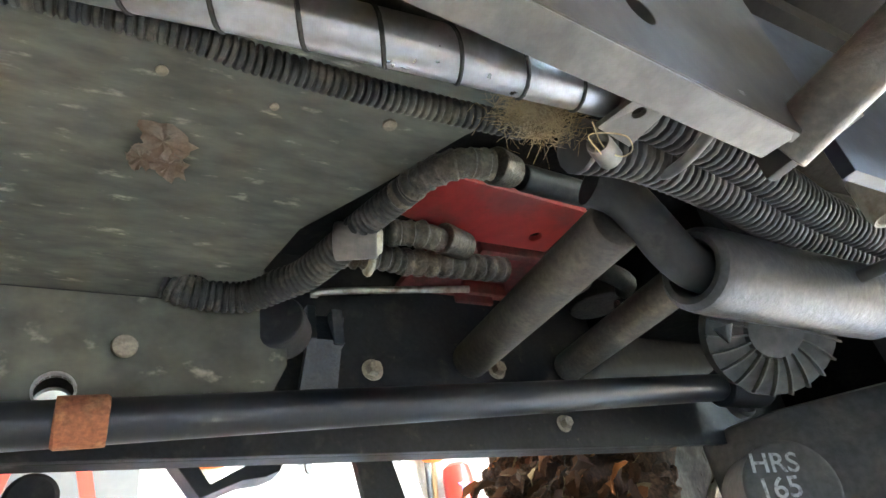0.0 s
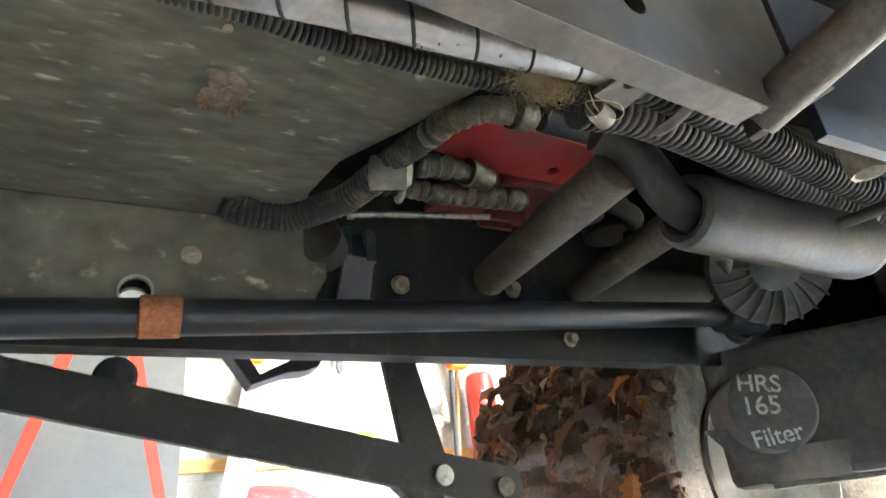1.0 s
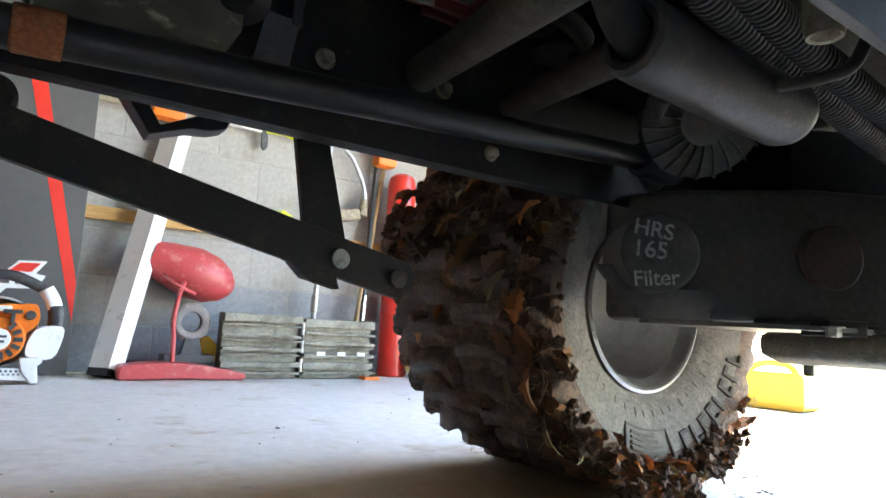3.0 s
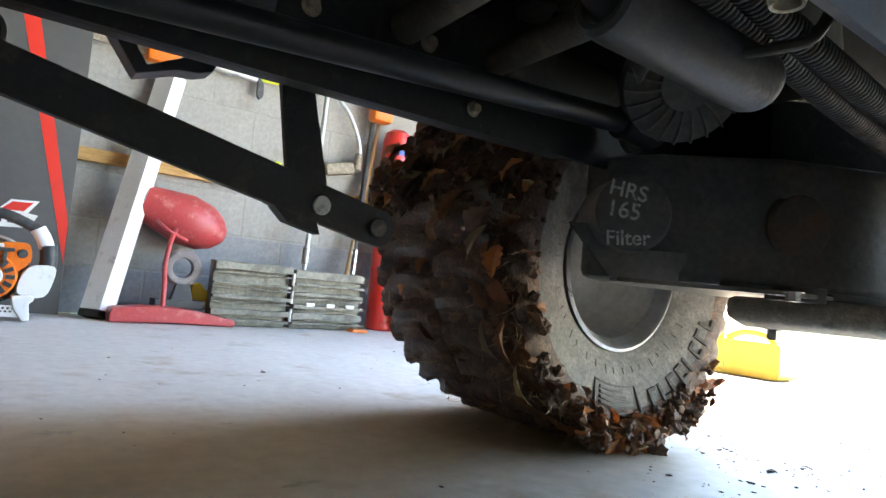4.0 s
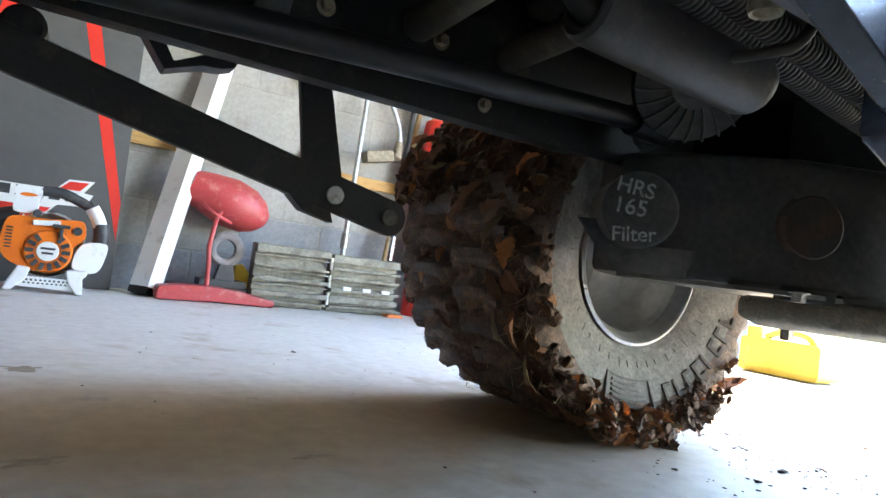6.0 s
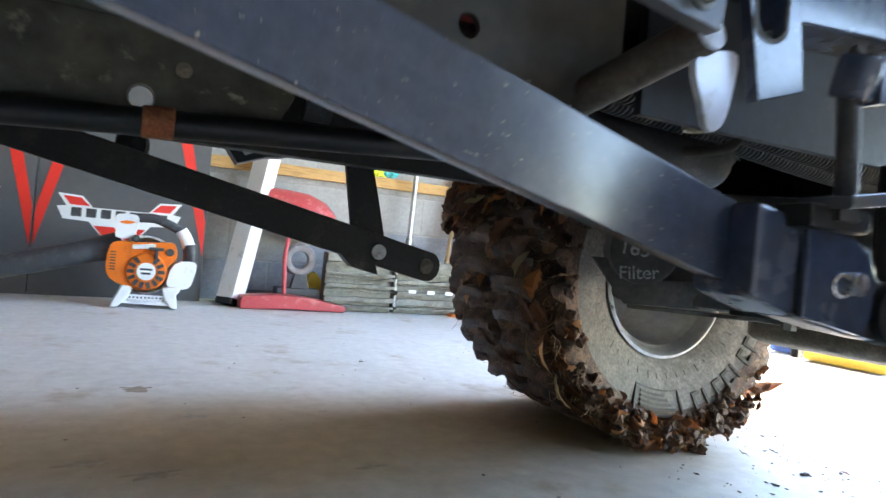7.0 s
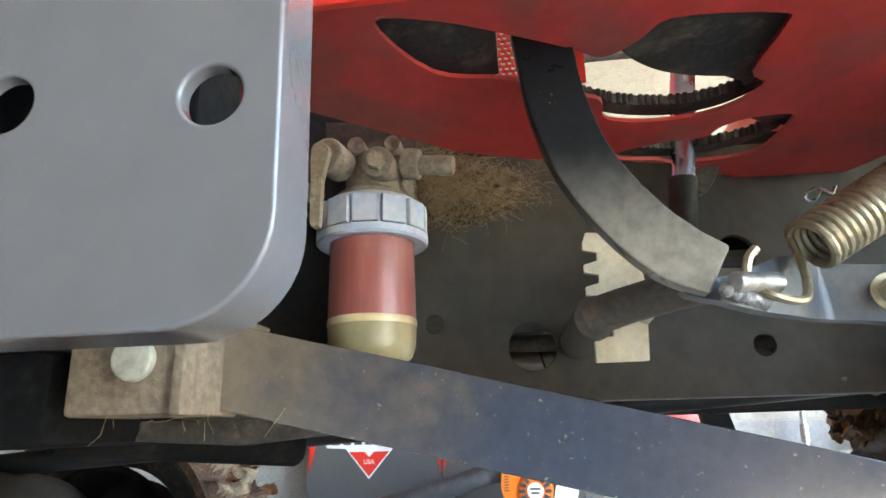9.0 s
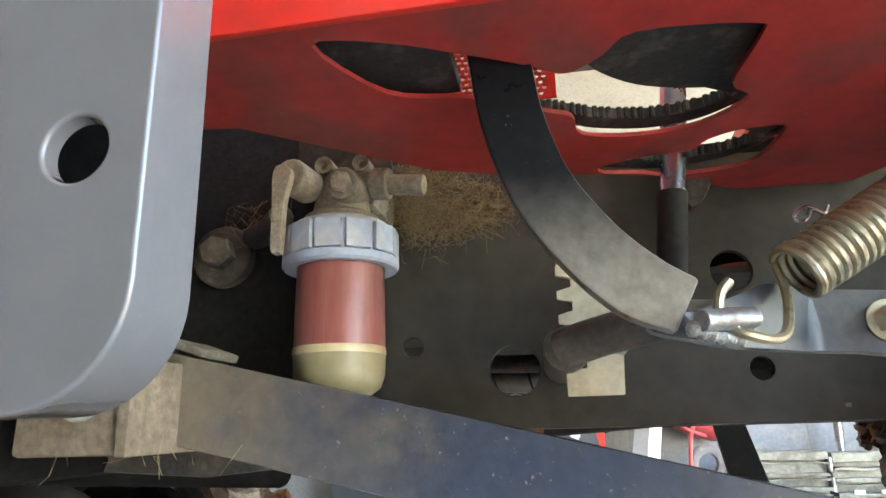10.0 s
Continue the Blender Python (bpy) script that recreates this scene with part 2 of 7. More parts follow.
# the brown bands carry some of the tyres' shade in their colour
CONCRETE = material("dusty_concrete_floor", (0.6, 0.598, 0.585), 0.55, second=(0.66, 0.658, 0.645), scale=5, amount=0.5, third=(0.44, 0.39, 0.325), third_scale=6.5, third_amount=0.3, bump=0.1, bump_scale=140, fine=0.1, rough2=0.7, soft=0.4, shade_tracks=(0.3655, 0.5, 0.2, (0.38, 0.285, 0.19)))
BLOCK = material("pale_grey_block", (0.325, 0.318, 0.303), 0.85, second=(0.365, 0.354, 0.334), scale=10, amount=0.5, third=(0.25, 0.228, 0.196), third_scale=3, third_amount=0.38, bump=0.5, bump_scale=120, fine=0.1, per_object=0.03, soft=0.4)
BLOCK_DARK = material("grey_painted_block", (0.25, 0.26, 0.28), 0.8, second=(0.3, 0.305, 0.32), scale=10, amount=0.5, bump=0.5, bump_scale=120, fine=0.12, per_object=0.06)
MORTAR = material("mortar", (0.33, 0.32, 0.302), 0.9, second=(0.3, 0.288, 0.268), scale=25, amount=0.4, bump=0.5, fine=0.15)
PLASTER = material("dull_beige_board", (0.28, 0.26, 0.215), 0.8, second=(0.25, 0.23, 0.185), scale=3, amount=0.5, bump=0.1, fine=0.05)
DULL_WALL = material("dull_dark_board", (0.13, 0.125, 0.115), 0.85, second=(0.11, 0.105, 0.095), scale=3, amount=0.5, bump=0.1, fine=0.08)
PINE = material("yellow_pine", (0.5, 0.29, 0.1), 0.6, second=(0.38, 0.2, 0.07), scale=10, amount=0.45, bump=0.2, stretch=(1, 12, 12), fine=0.15)
WHITE = material("white_paint", (0.78, 0.78, 0.77), 0.5, second=(0.6, 0.58, 0.54), scale=22, amount=0.15, third=(0.3, 0.26, 0.2), third_scale=60, third_amount=-0.2, bump=0.15, fine=0.05)
WHITE_PLASTIC = material("white_plastic", (0.74, 0.75, 0.76), 0.4, second=(0.6, 0.6, 0.6), scale=30, amount=0.25, bump=0.05)
ORANGE = material("orange_plastic", (0.8, 0.17, 0.012), 0.38, second=(0.65, 0.13, 0.012), scale=30, amount=0.3, bump=0.05)
DARK_PLASTIC = material("dark_grey_plastic", (0.035, 0.037, 0.042), 0.42, second=(0.07, 0.07, 0.07), scale=25, amount=0.35, bump=0.08)
BOARD = material("charcoal_display_board", (0.082, 0.083, 0.086), 0.35, second=(0.095, 0.093, 0.09), scale=6, amount=0.5, bump=0.02, fine=0.05, soft=0.5)
STRIPE = material("red_film", (0.72, 0.03, 0.018), 0.4, second=(0.66, 0.03, 0.02), scale=10, amount=0.3, bump=0.0)
FILM_WHITE = material("white_film", (0.75, 0.75, 0.74), 0.4, second=(0.68, 0.68, 0.67), scale=10, amount=0.3, bump=0.0)
FADED_RED = material("faded_red_enamel", (0.46, 0.055, 0.06), 0.35, second=(0.55, 0.17, 0.16), scale=16, amount=0.35, bump=0.08, fine=0.12)
ALU = material("weathered_aluminium", (0.21, 0.198, 0.165), 0.5, metal=0.3, second=(0.14, 0.128, 0.102), scale=14, amount=0.5, bump=0.25, fine=0.25)
GALV = material("galvanised_tube", (0.55, 0.56, 0.57), 0.35, metal=0.7, second=(0.42, 0.42, 0.42), scale=30, amount=0.4, bump=0.06)
WOOD = material("ash_handle", (0.42, 0.28, 0.15), 0.6, second=(0.32, 0.2, 0.1), scale=12, amount=0.4, bump=0.15, stretch=(8, 8, 1), fine=0.15)
YELLOW = material("yellow_plastic", (0.78, 0.55, 0.06), 0.4, second=(0.7, 0.46, 0.05), scale=14, amount=0.3, bump=0.04)
LIME = material("lime_yellow_plastic", (0.65, 0.72, 0.03), 0.4, second=(0.55, 0.6, 0.03), scale=14, amount=0.3, bump=0.04)
TEAL = material("teal_plastic", (0.03, 0.35, 0.36), 0.4, second=(0.03, 0.28, 0.3), scale=14, amount=0.3, bump=0.04)
BLUE = material("blue_plastic", (0.05, 0.14, 0.5), 0.4, second=(0.04, 0.1, 0.4), scale=14, amount=0.3, bump=0.04)
CONDUIT = material("dusty_grey_conduit", (0.034, 0.033, 0.032), 0.5, second=(0.085, 0.079, 0.068), scale=30, amount=0.4, bump=0.08, fine=0.12)
CHALK = material("white_paint_marker", (0.42, 0.43, 0.42), 0.7, second=(0.2, 0.2, 0.2), scale=160, amount=0.45, bump=0.0)
GRIT = material("dark_grit", (0.07, 0.055, 0.045), 0.8, second=(0.14, 0.1, 0.07), scale=60, amount=0.5, bump=0.2)
DRIVE = material("sunlit_concrete_drive", (0.5, 0.49, 0.46), 0.8, second=(0.42, 0.41, 0.38), scale=3, amount=0.5, bump=0.2, bump_scale=60, fine=0.12)
SCUFFED = material("scuffed_bare_steel", (0.42, 0.42, 0.41), 0.35, metal=0.5, second=(0.2, 0.2, 0.2), scale=180, amount=0.5, bump=0.3, fine=0.3)
# dusty black lifted in tone to stand in for glare from the door
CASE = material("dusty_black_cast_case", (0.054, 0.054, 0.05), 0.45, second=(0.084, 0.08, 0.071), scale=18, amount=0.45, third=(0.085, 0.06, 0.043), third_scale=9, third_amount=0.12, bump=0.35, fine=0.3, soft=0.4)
HOSE_DIRT = material("oily_dust_on_hoses", (0.07, 0.06, 0.043), 0.36, second=(0.21, 0.175, 0.125), scale=85, amount=0.4, third=(0.025, 0.022, 0.018), third_scale=50, third_amount=0.6, bump=0.7, fine=0.35, soft=0.3)
OILY = material("oily_dark_casting", (0.016, 0.0145, 0.012), 0.65, second=(0.036, 0.031, 0.024), scale=45, amount=0.4, spec=0.2, bump=0.5, fine=0.3, soft=0.3)
DULL_BLUE = material("dull_blue_black_paint", (0.022, 0.026, 0.033), 0.35, second=(0.06, 0.058, 0.055), scale=70, amount=0.3, third=(0.014, 0.014, 0.014), third_scale=30, third_amount=0.4, bump=0.4, fine=0.25, soft=0.3)
ROD_STEEL = material("smooth_plated_rod", (0.34, 0.41, 0.52), 0.2, metal=0.9, second=(0.26, 0.3, 0.36), scale=40, amount=0.2, bump=0.03, soft=0.3)
SIDE_GREY = material("dull_blue_black_side_paint", (0.015, 0.02, 0.032), 0.38, second=(0.024, 0.028, 0.037), scale=14, amount=0.4, third=(0.2, 0.18, 0.13), third_scale=200, third_amount=-0.1, bump=0.15, fine=0.2, spec=0.45, soft=0.4)
STAIN = material("trodden_dirt", (0.3, 0.25, 0.195), 0.8, second=(0.4, 0.35, 0.29), scale=60, amount=0.5, bump=0.2, soft=0.3)
SHAFT_BLACK = material("satin_black_tube_paint", (0.0095, 0.0112, 0.014), 0.34, second=(0.019, 0.019, 0.019), scale=30, amount=0.35, third=(0.06, 0.052, 0.04), third_scale=60, third_amount=-0.02, bump=0.08, fine=0.2, rough2=0.42, soft=0.4)
GRIMY_RED = material("grimy_dark_red_paint", (0.2, 0.032, 0.028), 0.5, second=(0.1, 0.05, 0.04), scale=30, amount=0.45, bump=0.2, fine=0.25, soft=0.3)
RUST_DARK = material("faintly_rusted_black_iron", (0.04, 0.033, 0.028), 0.55, second=(0.085, 0.045, 0.028), scale=26, amount=0.45, bump=0.3, fine=0.3, soft=0.3)
HAY = material("brown_hay", (0.31, 0.225, 0.12), 0.8, second=(0.15, 0.107, 0.057), scale=80, amount=0.4, bump=0.0)
SCRAP = material("rotten_leaf_tissue", (0.27, 0.185, 0.13), 0.75, second=(0.42, 0.35, 0.27), scale=55, amount=0.45, third=(0.13, 0.09, 0.065), third_scale=60, third_amount=0.25, bump=0.15, fine=0.15, soft=0.3)
CREAM_ZINC = material("cream_zinc_plate", (0.66, 0.58, 0.42), 0.4, metal=0.15, second=(0.5, 0.42, 0.29), scale=45, amount=0.4, bump=0.15, fine=0.1, soft=0.3)
GRASS = material("lawn", (0.06, 0.1, 0.03), 0.9, second=(0.1, 0.13, 0.05), scale=2, amount=0.5, bump=0.4, fine=0.3)


# ---- mesh helpers ----
ORG = {}


def weighted(bm):
    """Corner normals that lean to the larger faces, so that flat faces stay flat beside their bevels."""
    out = []
    limit = math.cos(radians(38))
    planes = {}
    key = {}
    for f in bm.faces:
        key[f] = (*(round(c, 2) for c in f.normal), round(f.normal.dot(f.verts[0].co), 3))
        planes[key[f]] = planes.get(key[f], 0.0) + f.calc_area()
    big = {f: f.normal * planes[key[f]] for f in bm.faces}
    for f in bm.faces:
        for v in f.verts:
            s = Vector((0, 0, 0))
            for g in v.link_faces:
                if g.normal.dot(f.normal) > limit:
                    s += big[g]
            out.append(s.normalized() if s.length > 0 else f.normal.copy())
    return out


def mesh_of(name, bm, mat, at):
    bmesh.ops.recalc_face_normals(bm, faces=bm.faces)
    bm.transform(Matrix.Translation(-at))
    bm.normal_update()
    flat_ = weighted(bm) if 12 < len(bm.faces) < 2500 else None
    me = bpy.data.meshes.new(name)
    bm.to_mesh(me)
    bm.free()
    for m in mat if isinstance(mat, (list, tuple)) else [mat]:
        me.materials.append(m)
    me.polygons.foreach_set("use_smooth", [True] * len(me.polygons))
    me.set_sharp_from_angle(angle=radians(38))
    if flat_:
        me.normals_split_custom_set(flat_)
    return me


def middle(bm, low=False):
    c = np.array([v.co for v in bm.verts])
    lo, hi = c.min(0), c.max(0)
    p = (lo + hi) / 2
    if low:
        p[2] = lo[2]
    return Vector(p.tolist())


def thing(name, at, label, category, group="", kind=""):
    ob = new(name)
    ob.location = at
    ob.empty_display_size = 0.05
    ORG[ob.name] = Vector(at)
    return tagged(ob, label, category, group, kind)


def part(name, bm, mat, parent, label=""):
    at = middle(bm)
    ob = new(name, mesh_of(name, bm, mat, at))
    ob.parent, ob.location = parent, at - ORG[parent.name]
    ORG[ob.name] = at
    return tagged(ob, label)


def solo(name, bm, mat, label="", category="", group="", kind=""):
    at = middle(bm, True)
    ob = new(name, mesh_of(name, bm, mat, at))
    ob.location = at
    ORG[ob.name] = at
    return tagged(ob, label, category, group, kind)


def share(name, me, parent, m, label=""):
    """A piece on shared mesh data; m is its pose in the world."""
    ob = new(name, me)
    ob.parent = parent
    ob.matrix_local = Matrix.Translation(-ORG[parent.name]) @ m
    return tagged(ob, label)


def B():
    return bmesh.new()


def box(bm, lo, hi, bev=0.0, seg=2, turn=None):
    lo, hi = Vector(lo), Vector(hi)
    m = Matrix.Translation((lo + hi) / 2) @ (turn or Matrix()) @ Matrix.Diagonal((*(hi - lo), 1))
    got = bmesh.ops.create_cube(bm, size=1, matrix=m)["verts"]
    if bev:
        es = list({e for v in got for e in v.link_edges})
        bmesh.ops.bevel(bm, geom=es, offset=bev, segments=seg, affect="EDGES", profile=0.5, clamp_overlap=True)
    return bm


def frames_along(pts, closed=False):
    pts = [Vector(p) for p in pts]
    n = len(pts)
    tang = []
    for i in range(n):
        a, b = pts[max(i - 1, 0)], pts[min(i + 1, n - 1)]
        tang.append((b - a).normalized())
    up = tang[0].orthogonal().normalized()
    out = []
    for p, t in zip(pts, tang):
        up = (up - t * up.dot(t)).normalized()
        out.append((p, up, t.cross(up)))
    return out


def sweep(bm, pts, r, seg=12, caps=True):
    rows = []
    for i, (p, u, w) in enumerate(frames_along(pts)):
        rr = r[i] if isinstance(r, (list, tuple)) else r
        rows.append([bm.verts.new(p + rr * (math.cos(a) * u + math.sin(a) * w)) for a in (2 * math.pi * k / seg for k in range(seg))])
    for a, b in zip(rows, rows[1:]):
        for k in range(seg):
            bm.faces.new((a[k], a[(k + 1) % seg], b[(k + 1) % seg], b[k]))
    if caps:
        bm.faces.new(rows[0][::-1])
        bm.faces.new(rows[-1])
    return bm


def cyl(bm, a, b, r, seg=20, r2=None, bev=0.0):
    """A rod from a to b with eased ends."""
    a, b = Vector(a), Vector(b)
    r2 = r if r2 is None else r2
    d = (b - a).normalized()
    e = min(bev, 0.45 * (b - a).length)
    if e:
        return sweep(bm, [a, a + d * e * 0.3, a + d * e, b - d * e, b - d * e * 0.3, b], [r - e, r - e * 0.3, r, r2, r2 - e * 0.3, r2 - e], seg)
    return sweep(bm, [a, b], [r, r2], seg)


def curve(ctrl, n=12):
    c = [Vector(p) for p in ctrl]
    c = [2 * c[0] - c[1]] + c + [2 * c[-1] - c[-2]]
    out = []
    for i in range(1, len(c) - 2):
        p0, p1, p2, p3 = c[i - 1], c[i], c[i + 1], c[i + 2]
        for k in range(n):
            t = k / n
            out.append(0.5 * (2 * p1 + (p2 - p0) * t + (2 * p0 - 5 * p1 + 4 * p2 - p3) * t * t + (3 * p1 - p0 - 3 * p2 + p3) * t**3))
    return out + [c[-2]]


def even(pts, step):
    """The same line in even steps."""
    pts = [Vector(p) for p in pts]
    out, carry = [pts[0]], 0.0
    for a, b in zip(pts, pts[1:]):
        d = (b - a).length
        s = step - carry
        while s <= d:
            out.append(a.lerp(b, s / d))
            s += step
        carry = d - (s - step)
    return out


def corrugated(bm, ctrl, r, pitch, depth, seg=14):
    pts = even(curve(ctrl, 16), pitch / 6)
    return sweep(bm, pts, [r - depth * (0.12, 0.0, 0.0, 0.12, 1.0, 1.0)[i % 6] for i in range(len(pts))], seg)


def plate(bm, outer, holes, put, thick, bev=0.0):
    """A sheet with openings: outline and holes in (u, v), laid into space by put(u, v, w), w from 0 to thick."""
    edges, loops = [], []
    for loop in [outer, *holes]:
        vs = [bm.verts.new(put(u, v, 0.0)) for u, v in loop]
        loops.append(vs)
        edges += [bm.edges.new((vs[i], vs[(i + 1) % len(vs)])) for i in range(len(vs))]
    lids = [f for f in bmesh.ops.triangle_fill(bm, use_beauty=True, use_dissolve=False, edges=edges)["geom"] if isinstance(f, bmesh.types.BMFace)]
    twin = {}
    for loop, vs in zip([outer, *holes], loops):
        for (u, v), a in zip(loop, vs):
            twin[a] = bm.verts.new(put(u, v, thick))
    for f in lids:
        bm.faces.new([twin[v] for v in f.verts][::-1])
    sides = []
    for vs in loops:
        for i in range(len(vs)):
            a, b = vs[i], vs[(i + 1) % len(vs)]
            sides.append(bm.faces.new((a, b, twin[b], twin[a])))
    bmesh.ops.recalc_face_normals(bm, faces=bm.faces)
    if bev:
        es = [e for f in sides for e in f.edges if e.calc_face_angle(0) > radians(60)]
        bmesh.ops.bevel(bm, geom=list(set(es)), offset=bev, segments=2, affect="EDGES", profile=0.5, clamp_overlap=True)
    return bm


def circle(u, v, r, n=20, squash=1.0):
    return [(u + r * math.cos(2 * math.pi * k / n), v + squash * r * math.sin(2 * math.pi * k / n)) for k in range(n)]


def rounded(u0, v0, u1, v1, r, n=6):
    out = []
    for cu, cv, a0 in ((u1 - r, v1 - r, 0), (u0 + r, v1 - r, 90), (u0 + r, v0 + r, 180), (u1 - r, v0 + r, 270)):
        out += [(cu + r * math.cos(radians(a0 + 90 * k / n)), cv + r * math.sin(radians(a0 + 90 * k / n))) for k in range(n + 1)]
    return out


def xz(y):
    return lambda u, v, w: Vector((u, y + w, v))


def xy(z):
    return lambda u, v, w: Vector((u, v, z + w))


def hex_bolt(bm, at, axis, r, h, washer=True):
    at, axis = Vector(at), Vector(axis).normalized()
    if washer:
        cyl(bm, at, at + axis * r * 0.22, r * 1.45, 20, bev=r * 0.08)
        at = at + axis * r * 0.22
    sweep(bm, [at, at + axis * h * 0.85, at + axis * h], [r, r, r * 0.85], 6)
    return bm


def lathe(bm, profile, centre, axis="y", seg=64, wobble=None):
    """Turns (along, radius) about an axis through centre."""
    c = Vector(centre)
    rows = []
    for along, r in profile:
        row = []
        for k in range(seg):
            a = 2 * math.pi * k / seg
            rr = r + (wobble(along, r, a) if wobble else 0.0)
            if axis == "y":
                p = Vector((rr * math.cos(a), along, rr * math.sin(a)))
            elif axis == "z":
                p = Vector((rr * math.cos(a), rr * math.sin(a), along))
            else:
                p = Vector((along, rr * math.cos(a), rr * math.sin(a)))
            row.append(bm.verts.new(c + p))
        rows.append(row)
    fs = []
    for a, b in zip(rows, rows[1:]):
        for k in range(seg):
            fs.append(bm.faces.new((a[k], a[(k + 1) % seg], b[(k + 1) % seg], b[k])))
    return rows, fs


def lettering(name, text, size, m, mat, parent, label="", depth=0.0004):
    cu = bpy.data.curves.new(name, "FONT")
    cu.body, cu.size, cu.extrude, cu.offset = text, size, depth, size * 0.008
    cu.align_x, cu.align_y = "CENTER", "CENTER"
    cu.materials.append(mat)
    ob = new(name, cu)
    ob.parent = parent
    ob.matrix_local = Matrix.Translation(-ORG[parent.name]) @ m
    return tagged(ob, label)


def eased(loop, n=4):
    c = [Vector((*p, 0)) for p in loop]
    c = c[-1:] + c + c[:2]
    out = []
    for i in range(1, len(c) - 2):
        p0, p1, p2, p3 = c[i - 1], c[i], c[i + 1], c[i + 2]
        for k in range(n):
            t = k / n
            q = 0.5 * (2 * p1 + (p2 - p0) * t + (2 * p0 - 5 * p1 + 4 * p2 - p3) * t * t + (3 * p1 - p0 - 3 * p2 + p3) * t**3)
            out.append((q.x, q.y))
    return out


# ---- garage ----
WALL_Y = 2.85
bm = B()
box(bm, (-4.5, -3.2, -0.2), (2.3, 2.849, 0.0))
floor = solo("floor", bm, CONCRETE, "dusty pale concrete garage floor with brown stains and shade bands", "floor", kind="structure")
bm = B()
bmesh.ops.create_grid(bm, x_segments=2, y_segments=2, size=60)
bm.transform(Matrix.Translation((0, 0, -0.06)))
ground = solo("ground", bm, GRASS, "mown lawn round the garage", "ground", kind="structure")
bm = B()
box(bm, (2.3, -3.5, -0.14), (14.0, 3.2, -0.003))
drive = solo("road", bm, DRIVE, "sunlit concrete drive in front of the garage", "drive", kind="structure")

bm = B()
box(bm, (-4.7, WALL_Y + 0.004, 0.0), (2.3, WALL_Y + 0.2, 2.7))
wall_back = solo("wall_north", bm, MORTAR, "concrete block wall, lowest course painted grey", "wall", kind="structure")
bm = B()
box(bm, (-4.7, -3.4, 0.0), (-4.5, WALL_Y, 2.7))
solo("wall_west", bm, DULL_WALL, "plain dull grey garage wall", "wall", kind="structure")
bm = B()
box(bm, (-4.5, -3.4, 0.0), (2.3, -3.2, 2.7))
solo("wall_south", bm, DULL_WALL, "plain dull grey garage wall", "wall", kind="structure")
bm = B()
box(bm, (-4.7, -3.4, 2.704), (2.46, 3.06, 2.85))
solo("ceiling", bm, PLASTER, "plain beige garage ceiling", "ceiling", kind="structure")
DOOR_TOP = 2.45
bm = B()
box(bm, (2.304, -3.4, DOOR_TOP), (2.44, WALL_Y + 0.2, 2.7))
box(bm, (2.304, -3.4, 0.0), (2.44, -2.6, DOOR_TOP - 0.002))
box(bm, (2.304, 1.85, 0.0), (2.44, WALL_Y + 0.2, DOOR_TOP - 0.002))
solo("wall_east", bm, PLASTER, "wall round the open garage door", "wall", kind="structure")


# ---- display boards ----
def flat(bm, pts, y, thick=0.0015):
    return plate(bm, pts, [], lambda u, v, w: Vector((u, y - w, v)), thick)


def lean(z):
    """Front face of the boards, which lean on the wall."""
    return 2.715 + 0.055 * z


def leaning(bm, pts, off, thick=0.0012, subdivide=False):
    return plate(bm, pts, [], lambda u, v, w: Vector((u, lean(v) - off - w, v)), thick)


def display_board(x0, x1, logo):
    cx = (x0 + x1) / 2
    t = thing("display_board", (cx, 2.72, 0), "charcoal display board with red stripes and winged emblem", "display board", "pair of display boards")
    bm = B()
    plate(bm, [(x0, 0.001), (x1, 0.001), (x1, 1.75), (x0, 1.75)], [], lambda u, v, w: Vector((u, lean(v) + w, v)), 0.03, 0.002)
    part("panel", bm, BOARD, t)
    for s in (-1, 1):
        foot = x0 + 0.004 if s < 0 else x1 - 0.004
        bm = B()
        leaning(bm, [(foot, 0.2), (cx + s * 0.045, 1.34), (cx + s * 0.105, 1.34), (foot, 0.36)], 0.0005)
        part("stripe", bm, STRIPE, t, "red stripe")
    # winged emblem: white ground, red fields, dark lettering bars
    k = logo
    u = lambda a, b: [(k + 0.24 * p, 0.43 - 0.254 * q) for p, q in zip(a, b)]
    bm = B()
    leaning(bm, u((-1.0, -0.62, -0.45, 0.45, 0.62, 1.0, 0.86, 1.0, 0.9, 0.5, 0.0, -0.5, -0.9, -1.0, -0.86), (0.0, 0.02, 0.2, 0.2, 0.02, 0.0, 0.2, 0.22, 0.42, 0.44, 1.0, 0.44, 0.42, 0.22, 0.2)), 0.0006)
    part("emblem_ground", bm, FILM_WHITE, t, "white emblem ground")
    for s in (-1, 1):
        bm = B()
        leaning(bm, u((s * 0.92, s * 0.64, s * 0.5, s * 0.8), (0.035, 0.05, 0.18, 0.18)), 0.002)
        part("emblem_wing", bm, STRIPE, t, "red emblem wing")
    bm = B()
    leaning(bm, u((-0.42, -0.1, 0.0, 0.1, 0.42, 0.0), (0.5, 0.5, 0.6, 0.5, 0.5, 0.95)), 0.002)
    part("emblem_point", bm, STRIPE, t, "red emblem point")
    for i in range(7):
        bm = B()
        p = -0.78 + i * 0.23
        leaning(bm, u((p, p + 0.16, p + 0.16, p), (0.22, 0.22, 0.37, 0.37)), 0.002)
        part("emblem_bar", bm, DARK_PLASTIC, t, "dark lettering bar")
    lettering("emblem_word", "USA", 0.03, Matrix.Translation((k, lean(0.255) - 0.0042, 0.255)) @ Matrix.Rotation(radians(90), 4, "X"), FILM_WHITE, t, "small white letters")
    return t


display_board(-1.25, -0.582, -0.94)
display_board(-0.578, 0.086, -0.26)


